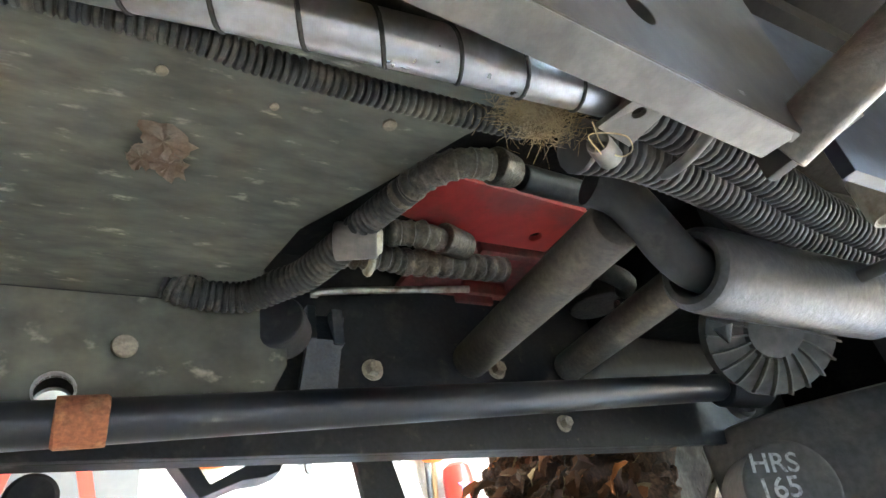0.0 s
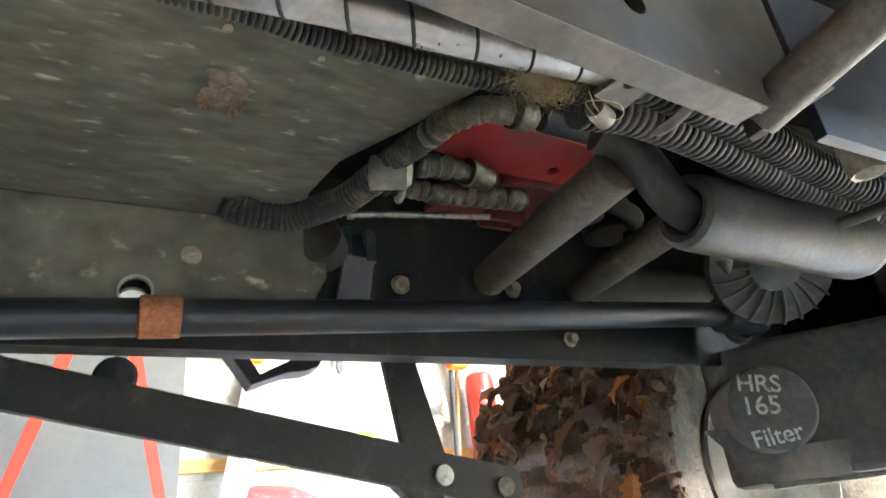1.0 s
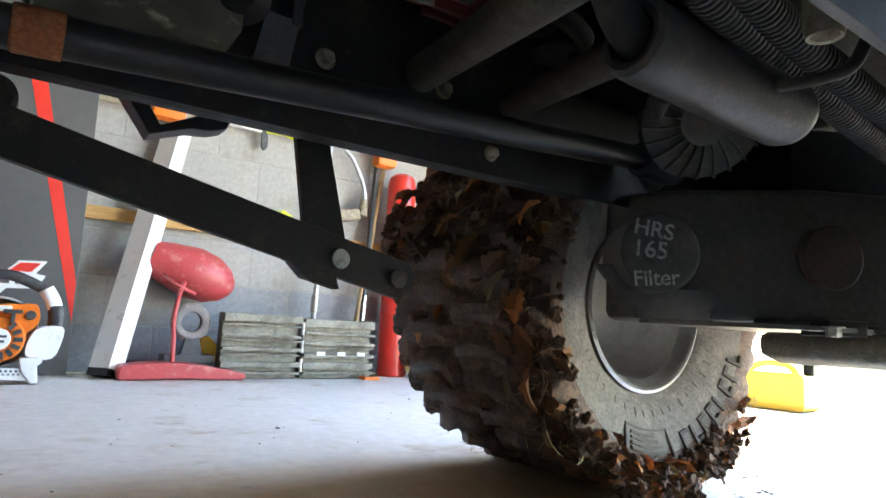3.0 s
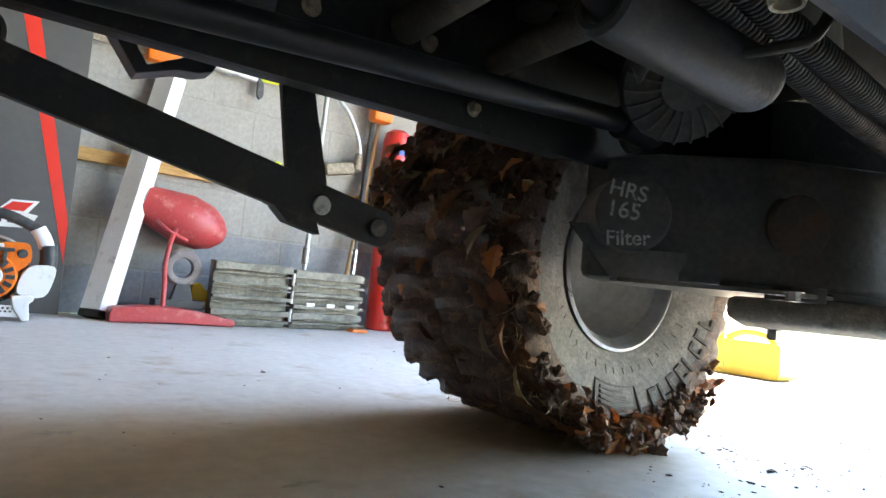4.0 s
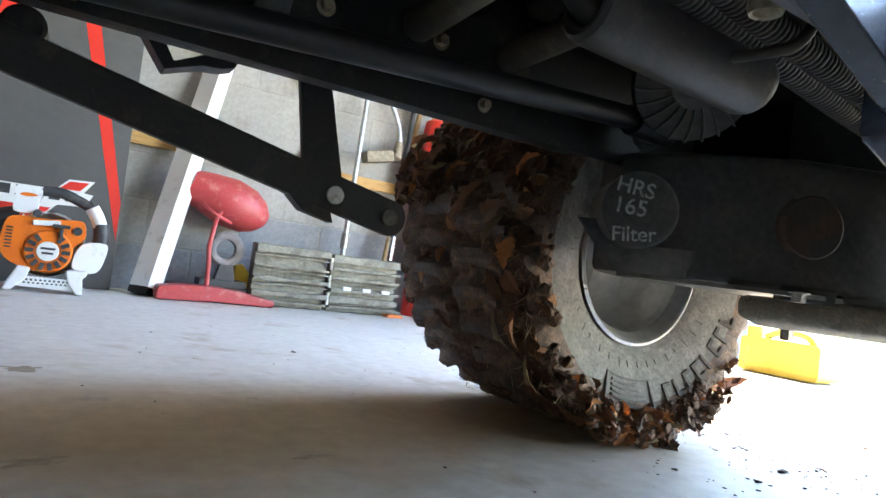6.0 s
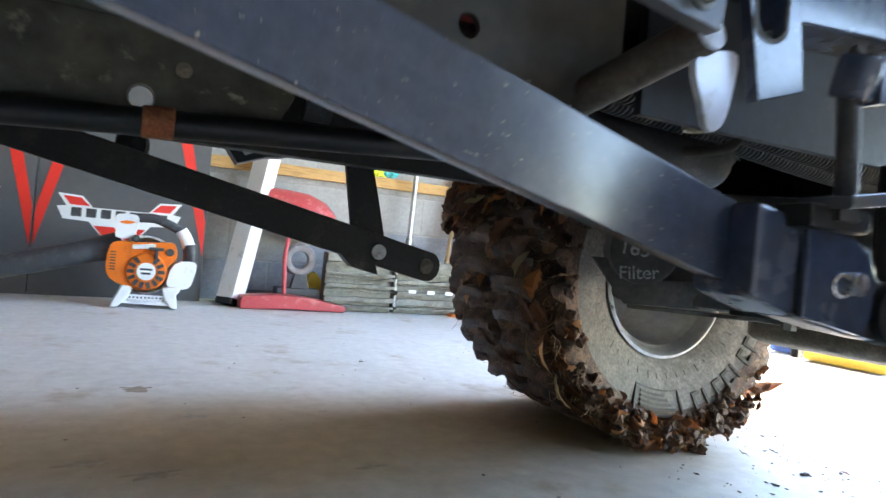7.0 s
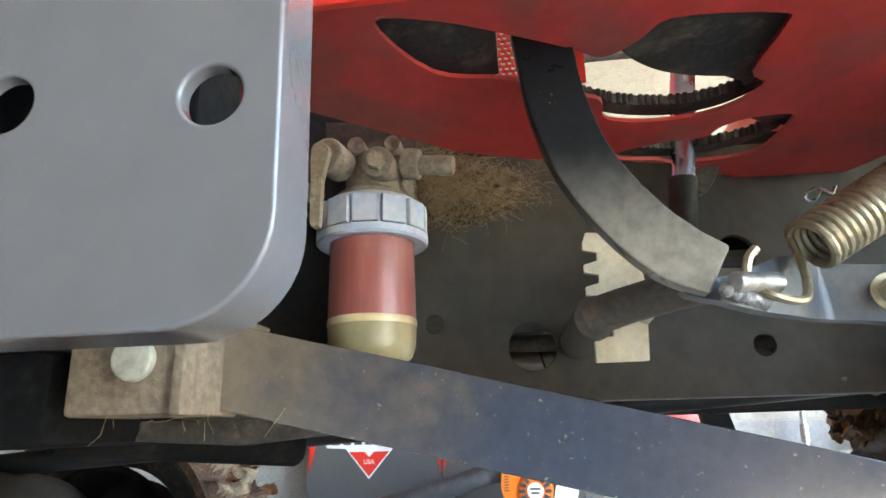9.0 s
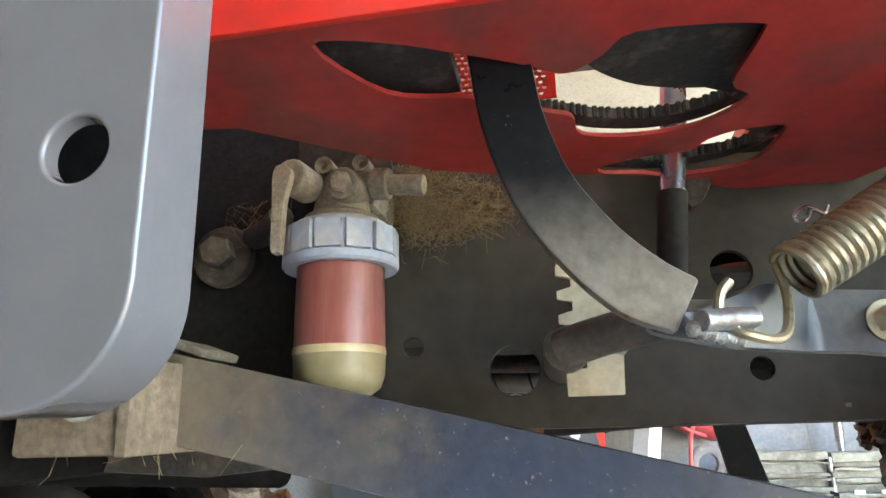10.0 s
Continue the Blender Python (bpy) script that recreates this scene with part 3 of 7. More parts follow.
# ---- tractor ----
tractor = thing("tractor", (0.1, 0.2, 0), "red compact tractor with black undercarriage and muddy leaf-caked wheels", "tractor")

# rear wheel, far side
WX, WZ, WR = 0.72, 0.3, 0.292
rear_wheel = thing("rear_wheel", (WX, 0.69, WZ), "", "")
rear_wheel.parent, rear_wheel.location = tractor, Vector((WX, 0.69, WZ)) - ORG["tractor"]
rear_wheel["label"] = "rear wheel caked with mud and dead leaves"


def clod(p, size):
    return noise.fractal(p * size, 1.0, 2.0, 4)


def tyre_mesh(cx, cz, R, y0, y1, bead, lugs, lug_h, skew, rough, seg=144):
    """Carcass with chevron bars, its tread clogged with mud. Inner side at y0."""
    w = y1 - y0
    bm = B()
    prof = [(0.06, bead), (0.046, bead + 0.012), (0.036, bead + 0.03), (0.022, bead + 0.4 * (R - bead)), (0.012, bead + 0.62 * (R - bead)), (0.006, bead + 0.8 * (R - bead))]
    inner = len(prof)
    n = 26
    for k in range(n + 1):
        u = k / n
        prof.append((0.01 + u * (w - 0.02), R - 0.016 * (2 * u - 1) ** 6))
    prof += [(w - 0.006, bead + 0.8 * (R - bead)), (w - 0.012, bead + 0.6 * (R - bead)), (w - 0.036, bead + 0.03), (w - 0.06, bead)]

    def wobble(along, r, a):
        u = along / w
        if r < bead + 0.85 * (R - bead):
            return 0.0
        # bars run from each shoulder to the middle
        side = 1 if u > 0.5 else -1
        v = abs(u - 0.5) * 2
        ph = (a / (2 * math.pi) * lugs + skew * (0.5 * v - 1.5 * v * v * v) + (0.5 if side > 0 else 0.0)) % 1.0
        bar = min(1.0, max(0.0, (0.36 - abs(ph - 0.5)) * 4.5)) if v > 0.05 else 0.3
        p = Vector((math.cos(a) * R, along, math.sin(a) * R))
        return lug_h * (bar - 0.6) + rough * (1.5 - bar) * clod(p, 26) + 0.5 * rough * clod(p + Vector((3, 1, 2)), 80)

    rows, fs = lathe(bm, prof, (cx, y0, cz), "y", seg, wobble)
    for i, f in enumerate(fs):
        if inner - 2 <= i // seg < inner + n:
            c = f.calc_center_median()
            f.material_index = 2 if math.hypot(c.x - cx, c.z - cz) > R - 0.006 else 1
    return bm


part("tyre", tyre_mesh(WX, WZ, WR, 0.503, 0.905, 0.134, 30, 0.017, 1.25, 0.0065, 368), [SIDEWALL, MUD, TREAD], rear_wheel, "wide bar-tread tyre, mud in the tread, greyed sidewall")

bm = B()
lathe(bm, [(0.0, 0.139), (-0.004, 0.143), (-0.006, 0.138), (0.0, 0.131), (0.012, 0.127), (0.017, 0.1215), (0.03, 0.1195), (0.034, 0.1175), (0.09, 0.1165), (0.095, 0.1145), (0.19, 0.112), (0.215, 0.106), (0.23, 0.085), (0.236, 0.05), (0.236, 0.0001)], (WX, 0.549, WZ), "y", 72)
part("rim", bm, RIM, rear_wheel, "dusty silver steel rim")
def ring_piece(bm, r0, r1, a0, a1, y, h, n=5):
    """A raised block on the inner sidewall between two radii and two angles."""
    vs = []
    for up in (-0.004, h):
        for k in range(n + 1):
            a = radians(a0 + (a1 - a0) * k / n)
            vs.append([bm.verts.new((WX + r * math.cos(a), 0.5385 - 0.41 * (r - 0.164) - up, WZ + r * math.sin(a))) for r in (r0, r1)])
    lo, hi = vs[: n + 1], vs[n + 1 :]
    for k in range(n):
        bm.faces.new((hi[k][0], hi[k][1], hi[k + 1][1], hi[k + 1][0]))
        for j in (0, 1):
            bm.faces.new((lo[k][j], lo[k + 1][j], hi[k + 1][j], hi[k][j]))
    for e in (0, n):
        bm.faces.new((lo[e][0], lo[e][1], hi[e][1], hi[e][0]))


# moulded marks on the sidewall: letter-like blocks, a framed panel, bead ticks
for k in range(8):
    bm = B()
    a = 284 + k * 7.4
    ring_piece(bm, 0.208, 0.236, a, a + 1.5, 0.532, 0.0012)
    if k % 3 != 1:
        ring_piece(bm, 0.208, 0.2135, a + 1.5, a + 5.0, 0.532, 0.0012)
    if k % 2:
        ring_piece(bm, 0.2305, 0.236, a + 1.5, a + 5.0, 0.532, 0.0012)
    part("sidewall_mark", bm, SIDE_MARK, rear_wheel, "raised dark sidewall mark")
bm = B()
for k in range(44):
    a = k * 360 / 44 + random.uniform(-2, 2)
    ring_piece(bm, 0.168, 0.174 + 0.01 * random.random(), a, a + 0.35, 0.5338, 0.0005, 1)
tagged(part("bead_tick", bm, SIDE_MARK, rear_wheel, "fine moulded ticks round the bead"), kind="stuff")
bm = B()
ring_piece(bm, 0.238, 0.241, 246, 276, 0.532, 0.0012, 12)
ring_piece(bm, 0.196, 0.199, 246, 276, 0.532, 0.0012, 12)
for a in (246, 275.3):
    ring_piece(bm, 0.196, 0.241, a, a + 0.8, 0.532, 0.0012, 1)
for k in range(4):
    ring_piece(bm, 0.204 + 0.008 * k, 0.208 + 0.008 * k, 250, 266 + 2 * k, 0.532, 0.0012, 6)
part("sidewall_panel", bm, SIDE_MARK, rear_wheel, "moulded panel of small print")


def leaf_data(seed, mat, length, width, curl, teeth=0.0):
    """A dry leaf: pointed, creased on its midrib and curled."""
    rnd = random.Random(seed)
    bm = B()
    n = 8
    rows = []
    for i in range(n + 1):
        u = i / n
        half = width * math.sin(math.pi * u**0.8) ** 0.9 * 0.5 * (1 + teeth * (0.35 if i % 2 else -0.35)) + 0.0006
        bend = curl * math.sin(u * 2.4)
        x = length * (u - 0.5)
        rows.append([bm.verts.new((x + rnd.uniform(-1, 1) * 0.001, s * half, bend * length + abs(s) * half * rnd.uniform(0.25, 0.7) + rnd.uniform(-1, 1) * 0.0015)) for s in (-1, -0.5, 0, 0.5, 1)])
    for a, b in zip(rows, rows[1:]):
        for k in range(4):
            bm.faces.new((a[k], a[k + 1], b[k + 1], b[k]))
    bmesh.ops.solidify(bm, geom=list(bm.faces), thickness=0.0006)
    return mesh_of("leaf", bm, mat, Vector((0, 0, 0)))


LEAVES = [leaf_data(i, m, l, w, c, t) for i, (m, l, w, c, t) in enumerate([
    (LEAF, 0.055, 0.024, 0.12, 0.2), (LEAF, 0.042, 0.022, -0.15, 0.5), (LEAF, 0.065, 0.03, 0.2, 0.4), (LEAF, 0.035, 0.02, 0.3, 0.6), (LEAF_TAN, 0.06, 0.02, 0.18, 0.1),
    (LEAF_TAN, 0.04, 0.018, -0.2, 0.3), (LEAF_ORANGE, 0.05, 0.026, 0.25, 0.5), (LEAF_ORANGE, 0.06, 0.018, -0.12, 0.2)])]


def on_tyre(cx, cz, R, ang, y, spin, tilt, lift=0.0):
    """A pose on the tread: x along the tyre, z outward."""
    a = radians(ang)
    out = Vector((math.cos(a), 0, math.sin(a)))
    along = Vector((-math.sin(a), 0, math.cos(a)))
    m = Matrix((along, Vector((0, -1, 0)), out)).transposed().to_4x4()
    if m.determinant() < 0:
        m = Matrix((along, Vector((0, 1, 0)), out)).transposed().to_4x4()
    return Matrix.Translation(Vector((cx, y, cz)) + out * (R + lift)) @ m @ pose(0, 0, 0, tilt, random.uniform(-tilt, tilt) * 0.7, spin)


# leaves pressed into the mud, most towards the inner shoulder
for k in range(110):
    ang = random.uniform(105, 275)
    y = 0.512 + 0.3 * random.random() ** 1.9
    me = LEAVES[random.choices(range(8), (6, 6, 4, 6, 1, 1, 0.8, 0.4))[0]]
    share("leaf", me, rear_wheel, on_tyre(WX, WZ, WR, ang, y, random.uniform(0, 360), random.uniform(-9, 9), random.uniform(-0.004, 0.003)) @ Matrix.Diagonal((0.85, 0.85, 0.4, 1)))
for k in range(30):
    me = LEAVES[random.choices(range(8), (6, 6, 6, 5, 1.5, 1, 1.5, 0.6))[0]]
    share("leaf", me, rear_wheel, on_tyre(WX, WZ, WR, random.uniform(98, 165), random.uniform(0.515, 0.8), random.uniform(0, 360), random.uniform(-16, 16), random.uniform(-0.003, 0.005)))
# a matted heap of mud and leaves where the tread turns over at the front
for k in range(62):
    me = LEAVES[random.choices(range(8), (6, 6, 6, 5, 1.5, 1, 2.5, 1))[0]]
    share("leaf", me, rear_wheel, on_tyre(WX, WZ, WR, random.uniform(112, 165), random.uniform(0.6, 0.91), random.uniform(0, 360), random.uniform(-28, 28), random.uniform(0.0, 0.024)))
for k in range(34):
    bm = B()
    a = radians(random.uniform(115, 165))
    r = WR + random.uniform(-0.006, 0.014)
    s_ = random.uniform(0.009, 0.021)
    y = random.uniform(0.6, 0.91)
    got = bmesh.ops.create_icosphere(bm, subdivisions=3, radius=1.0)["verts"]
    for v in got:
        n0 = v.co.normalized()
        v.co = Vector((WX + r * math.cos(a), y, WZ + r * math.sin(a))) + n0 * s_ * (1 + 0.7 * noise.fractal(n0 * 2 + Vector((k, 5, 0)), 1.0, 2.0, 3))
    part("mud_clod", bm, MUD, rear_wheel)
for k in range(46):
    bm = B()
    a = radians(random.uniform(112, 166))
    r = WR + random.uniform(0.0, 0.014)
    s_ = random.uniform(0.013, 0.024)
    y = random.uniform(0.78, 0.925)
    for v in bmesh.ops.create_icosphere(bm, subdivisions=3, radius=1.0)["verts"]:
        n0 = v.co.normalized()
        v.co = Vector((WX + r * math.cos(a), y, WZ + r * math.sin(a))) + n0 * s_ * (1 + 0.7 * noise.fractal(n0 * 2 + Vector((k, 9, 0)), 1.0, 2.0, 3))
    part("mud_clod", bm, MUD, rear_wheel)
for k in range(44):
    me = LEAVES[random.choices(range(8), (6, 6, 5, 6, 1, 1, 2, 1))[0]]
    share("leaf", me, rear_wheel, on_tyre(WX, WZ, WR, random.uniform(112, 164), random.uniform(0.78, 0.925), random.uniform(0, 360), random.uniform(-30, 30), random.uniform(0.012, 0.034)))
# clear single leaves
for ang, y, spin, tilt, kind, lift in ((146, 0.72, 8, 14, 4, 0.012), (179, 0.565, -30, 12, 4, 0.014), (184, 0.52, 5, -25, 6, 0.016), (205, 0.55, 25, 15, 4, 0.016), (160, 0.515, 0, 30, 6, 0.018), (168, 0.645, -35, -12, 2, 0.012), (218, 0.51, 20, 20, 4, 0.015), (205, 0.51, 10, 20, 2, 0.014), (172, 0.57, 120, 20, 2, 0.014), (192, 0.515, 60, -20, 0, 0.012), (150, 0.6, 60, 20, 2, 0.012), (140, 0.66, 95, -10, 6, 0.012), (133, 0.78, 40, 10, 6, 0.012)):
    share("leaf", LEAVES[kind], rear_wheel, on_tyre(WX, WZ, WR, ang, y, spin, tilt, lift))
# ragged fringe of leaves along the lower inner shoulder
for k in range(56):
    ang = min(335, random.gauss(272, 26))
    me = LEAVES[random.choices(range(8), (5, 6, 4, 6, 1, 1, 8, 3))[0]]
    share("leaf", me, rear_wheel, on_tyre(WX, WZ, WR - 0.012, ang, random.uniform(0.492, 0.545), random.uniform(0, 360), random.uniform(-70, 70), random.uniform(-0.028, 0.006)))
# clotted leaves and mud over the lower edge of the sidewall
rnd = random.Random(31)
for k in range(95):
    a = radians(rnd.gauss(268, 24))
    r = WR - rnd.uniform(0.0, 0.052)
    share("leaf", LEAVES[rnd.choices(range(8), (6, 6, 3, 6, 2, 2, 5, 3))[0]], rear_wheel, pose(WX + r * math.cos(a), 0.527 - 0.41 * (r - 0.2) - rnd.uniform(0.0, 0.016), WZ + r * math.sin(a), rnd.uniform(30, 150), rnd.uniform(-60, 60), rnd.uniform(0, 360)) @ Matrix.Diagonal((0.52, 0.52, 0.52, 1)))
for k in range(24):
    a = radians(rnd.gauss(266, 30))
    r = WR - rnd.uniform(0.0, 0.045)
    s_ = rnd.uniform(0.008, 0.018)
    bm = B()
    for v in bmesh.ops.create_icosphere(bm, subdivisions=3, radius=1.0)["verts"]:
        n0 = v.co.normalized()
        v.co = Vector((WX + r * math.cos(a), 0.53 - 0.41 * (r - 0.2), WZ + r * math.sin(a))) + n0 * s_ * (1 + 0.7 * noise.fractal(n0 * 2 + Vector((k, 7, 0)), 1.0, 2.0, 3))
    part("mud_clod", bm, MUD, rear_wheel)
# a hanging clump at the bottom and loose leaves sticking out behind
for k in range(26):
    share("leaf", LEAVES[random.choice((0, 2, 6, 6, 6, 7))], rear_wheel, pose(0.74 + random.gauss(0, 0.03), random.uniform(0.49, 0.54), 0.026 + random.gauss(0, 0.01), random.uniform(-80, 80), random.uniform(-70, 70), random.uniform(0, 360)))
for x, y, z, rx, ry, rz, kind in ((0.97, 0.548, 0.093, 70, -8, -4, 7), (0.925, 0.545, 0.055, 80, 70, 0, 6), (0.93, 0.54, 0.075, 70, 40, 30, 6), (0.885, 0.535, 0.06, 40, -50, 0, 0), (0.86, 0.53, 0.05, 70, 20, 40, 6), (0.95, 0.55, 0.12, 20, -60, 0, 3)):
    share("leaf", LEAVES[kind], rear_wheel, pose(x, y, z, rx, ry, rz) @ Matrix.Diagonal((1.2, 1.2, 1.2, 1)))
share("leaf", LEAVES[7], rear_wheel, pose(1.0, 0.545, 0.1, 75, -7, 0) @ Matrix.Diagonal((2.3, 1.2, 0.8, 1)), "long orange leaf blade")


def tuft(count, centre, spread, length, thick, seed, flat_=0.6):
    """Loose dry straw: thin bent stems."""
    rnd = random.Random(seed)
    bm = B()
    c = Vector(centre)
    for _ in range(count):
        p = c + Vector([rnd.gauss(0, s) for s in spread])
        d = Vector((rnd.uniform(-1, 1), rnd.uniform(-1, 1), rnd.uniform(-1, 1) * flat_)).normalized()
        e = Vector((rnd.uniform(-1, 1), rnd.uniform(-1, 1), rnd.uniform(-1, 1))).normalized()
        l = length * rnd.uniform(0.4, 1.3)
        sweep(bm, [p - d * l / 2, p + e * l * 0.22, p + d * l / 2 - e * l * 0.12], [thick, thick, thick * 0.4], 3, False)
    return bm


bm = B()
rnd = random.Random(5)
for _ in range(420):
    a = radians(rnd.uniform(110, 335))
    y = rnd.choice((rnd.uniform(0.5, 0.55), rnd.uniform(0.5, 0.85)))
    out = Vector((math.cos(a), 0, math.sin(a)))
    p = Vector((WX, y, WZ)) + out * (WR + rnd.uniform(-0.012, 0.006))
    d = (out * rnd.uniform(-0.2, 0.9) + Vector((rnd.uniform(-1, 1), rnd.uniform(-1, 1), rnd.uniform(-1, 1)))).normalized()
    l = rnd.uniform(0.012, 0.04)
    sweep(bm, [p, p + d * l * 0.5 + Vector((0, 0, -0.003)), p + d * l], [0.0006, 0.0005, 0.0003], 3, False)
for _ in range(260):
    a = radians(rnd.uniform(225, 330))
    out = Vector((math.cos(a), 0, math.sin(a)))
    p = Vector((WX, rnd.uniform(0.497, 0.53), WZ)) + out * (WR - rnd.uniform(0.0, 0.05))
    d = Vector((rnd.uniform(-1, 1), rnd.uniform(-1, 0.3), rnd.uniform(-1, 0.6))).normalized()
    l = rnd.uniform(0.01, 0.03)
    sweep(bm, [p, p + d * l * 0.5 + Vector((0, 0, -0.002)), p + d * l], [0.0007, 0.0005, 0.0003], 3, False)
tagged(part("straw", bm, STRAW, rear_wheel, "wisps of straw and root stuck in the mud"), kind="stuff")
# clods of mud on the sidewall's edge
for k in range(46):
    a = radians(random.uniform(120, 335))
    r = WR - random.uniform(0.015, 0.05)
    bm = B()
    s_ = random.uniform(0.004, 0.011)
    got = bmesh.ops.create_icosphere(bm, subdivisions=2, radius=1.0)["verts"]
    for v in got:
        n0 = v.co.normalized()
        v.co = Vector((WX + r * math.cos(a), 0.538 - 0.41 * (r - 0.164), WZ + r * math.sin(a))) + n0 * s_ * (1 + 0.5 * noise.fractal(n0 * 2 + Vector((k, 0, 0)), 1.0, 2.0, 3))
    part("mud_clod", bm, MUD, rear_wheel)

# front wheel, far side
FX, FZ, FR = -0.866, 0.225, 0.225
front_wheel = thing("front_wheel", (FX, 0.68, FZ), "", "")
front_wheel.parent, front_wheel.location = tractor, Vector((FX, 0.68, FZ)) - ORG["tractor"]
front_wheel["label"] = "smaller front wheel with muddy lugged tread"
part("tyre", tyre_mesh(FX, FZ, FR, 0.58, 0.79, 0.13, 24, 0.026, 0.6, 0.005, 216), [RUBBER_DUSTY, MUD, DRY_MUD], front_wheel, "lugged tyre with tan dried mud")
bm = B()
lathe(bm, [(0.0, 0.133), (-0.004, 0.137), (0.004, 0.126), (0.06, 0.11), (0.1, 0.105), (0.104, 0.03), (0.104, 0.0001)], (FX, 0.6, FZ), "y", 56)
part("rim", bm, PITCH, front_wheel, "dark muddy rim")
for k in range(16):
    share("leaf", LEAVES[random.choice((0, 1, 3, 6))], front_wheel, on_tyre(FX, FZ, FR, random.uniform(-60, 50), random.uniform(0.6, 0.77), random.uniform(0, 360), 30, 0.006))
bm = B()
sweep(bm, curve([(FX, -0.12, 0.3), (FX + 0.02, 0.1, 0.33), (FX + 0.02, 0.4, 0.32), (FX, 0.55, 0.26), (FX, 0.62, FZ)], 6), 0.042, 16)
part("front_axle", bm, BLACK_DUSTY, tractor, "dusty black front axle beam")

# near frame rail: side plate with holes and an inward foot
bm = B()
holes = [circle(0.005, 0.453, 0.0074), circle(-0.217, 0.474, 0.0068), circle(-0.15, 0.457, 0.0165, 28), circle(-0.005, 0.517, 0.0135, 24), circle(-0.4, 0.47, 0.01)]
plate(bm, [(-0.95, 0.42), (0.088, 0.42), (0.108, 0.438), (0.13, 0.45), (0.13, 0.6), (-0.95, 0.6)], holes, lambda u, v, w: Vector((u, 0.013 + 0.08 * u + w, v)), 0.006, 0.001)
part("frame_rail", bm, RAIL, tractor, "dusty dark grey frame rail with drilled holes")
bm = B()
plate(bm, [(-0.95, 0.0006), (0.083, 0.0006), (0.086, 0.004), (0.083, 0.0175), (-0.95, 0.0175)], [], lambda u, v, w: Vector((u, 0.013 + 0.08 * u + v, 0.4194 + w)), 0.006, 0.0012)
part("rail_foot", bm, RAIL_PALE, tractor, "pale scuffed foot of the frame rail")
bm = B()
plate(bm, [(0.16, 0.43), (1.02, 0.433), (1.02, 0.555), (0.16, 0.555)], [circle(0.509, 0.442, 0.006, 14), circle(0.47, 0.446, 0.006, 14), circle(0.536, 0.492, 0.006, 14)], xz(0.034), 0.008, 0.001)
part("side_plate", bm, SIDE_GREY, tractor, "blue-black side plate with small holes")
# cross-piece and hanger at the end of the near rail
bm = B()
box(bm, (0.128, 0.01, 0.437), (0.136, 0.06, 0.46), 0.0015)
part("rail_bracket", bm, RAIL, tractor, "pale grey cross bracket at the end of the rail")
bm = B()
plate(bm, [(0.014, 0.017), (0.054, 0.017), (0.047, 0.022), (0.041, 0.028), (0.038, 0.036), (0.037, 0.063), (0.014, 0.058)], [circle(0.026, 0.045, 0.003, 14)], lambda u, v, w: Vector((u, v, 0.4365 - 0.009 * max(0.0, (0.036 - v) / 0.019) + w)), 0.003, 0.0006)
part("hose_bracket", bm, RAIL_PALE, tractor, "pale grey hose bracket")

# far frame rail with shaft
bm = B()
plate(bm, [(-0.95, 0.411), (0.52, 0.414), (0.64, 0.43), (0.66, 0.6), (-0.95, 0.6)], [circle(-0.3, 0.49, 0.008, 14), circle(-0.175, 0.4515, 0.0125, 20)], xz(0.412), 0.007, 0.001)
part("frame_rail", bm, BLACK_DUSTY, tractor, "dusty black far frame rail")
bm = B()
plate(bm, [(-0.95, 0.4195), (0.42, 0.4195), (0.42, 0.437), (-0.95, 0.437)], [], lambda u, v, w: Vector((u, v, 0.4131 + 0.0022 * u + w)), 0.0055, 0.001)
part("rail_foot", bm, BLACK_DUSTY, tractor)
bm = B()
cyl(bm, (-0.9, 0.355, 0.37), (0.45, 0.357, 0.4585), 0.0143, 24, bev=0.003)
cyl(bm, (0.45, 0.357, 0.4585), (0.52, 0.357, 0.4585), 0.0215, 24, bev=0.004)
part("drive_shaft", bm, SHAFT_BLACK, tractor, "long black tube with a rusty band")
bm = B()
sweep(bm, [(-0.171, 0.355, 0.4178), (-0.17, 0.355, 0.4178), (-0.143, 0.355, 0.4196), (-0.142, 0.355, 0.4196)], [0.0145, 0.016, 0.016, 0.0145], 24)
part("band", bm, RUST, tractor, "rusted steel band round the tube")
for x, z, r in ((0.198, 0.492, 0.007), (0.064, 0.486, 0.007), (0.265, 0.437, 0.006)):
    bm = B()
    hex_bolt(bm, (x, 0.411, z), (0, -1, 0), r, 0.008)
    part("bolt", bm, DIRTY_CAST, tractor)

# belly
bm = B()
edge = [(-0.95, 0.03), (0.03, 0.03), (0.06, 0.1), (0.02, 0.15), (-0.012, 0.21), (-0.045, 0.265), (-0.055, 0.32), (-0.035, 0.372), (-0.95, 0.372)]
plate(bm, edge, [circle(-0.1, 0.348, 0.012, 16)], xy(0.519), 0.005)
part("belly_plate", bm, BELLY, tractor, "grimy green-black belly plate flecked with dry mud")
bm = B()
plate(bm, [(-0.95, 0.418), (-0.05, 0.43), (-0.036, 0.446), (-0.024, 0.47), (-0.024, 0.5185), (-0.95, 0.5185)], [circle(-0.174, 0.4445, 0.0112)], xz(0.372), 0.005, 0.001)
part("belly_flange", bm, BELLY, tractor, "grimy turned-down flange with a round hole")
bm = B()
lathe(bm, [(0.0, 0.0128), (-0.002, 0.0128), (-0.002, 0.0112), (0.004, 0.0112)], (-0.174, 0.3715, 0.4445), "y", 28)
part("hole_lip", bm, STEEL, tractor, "bright worn lip of a hole")
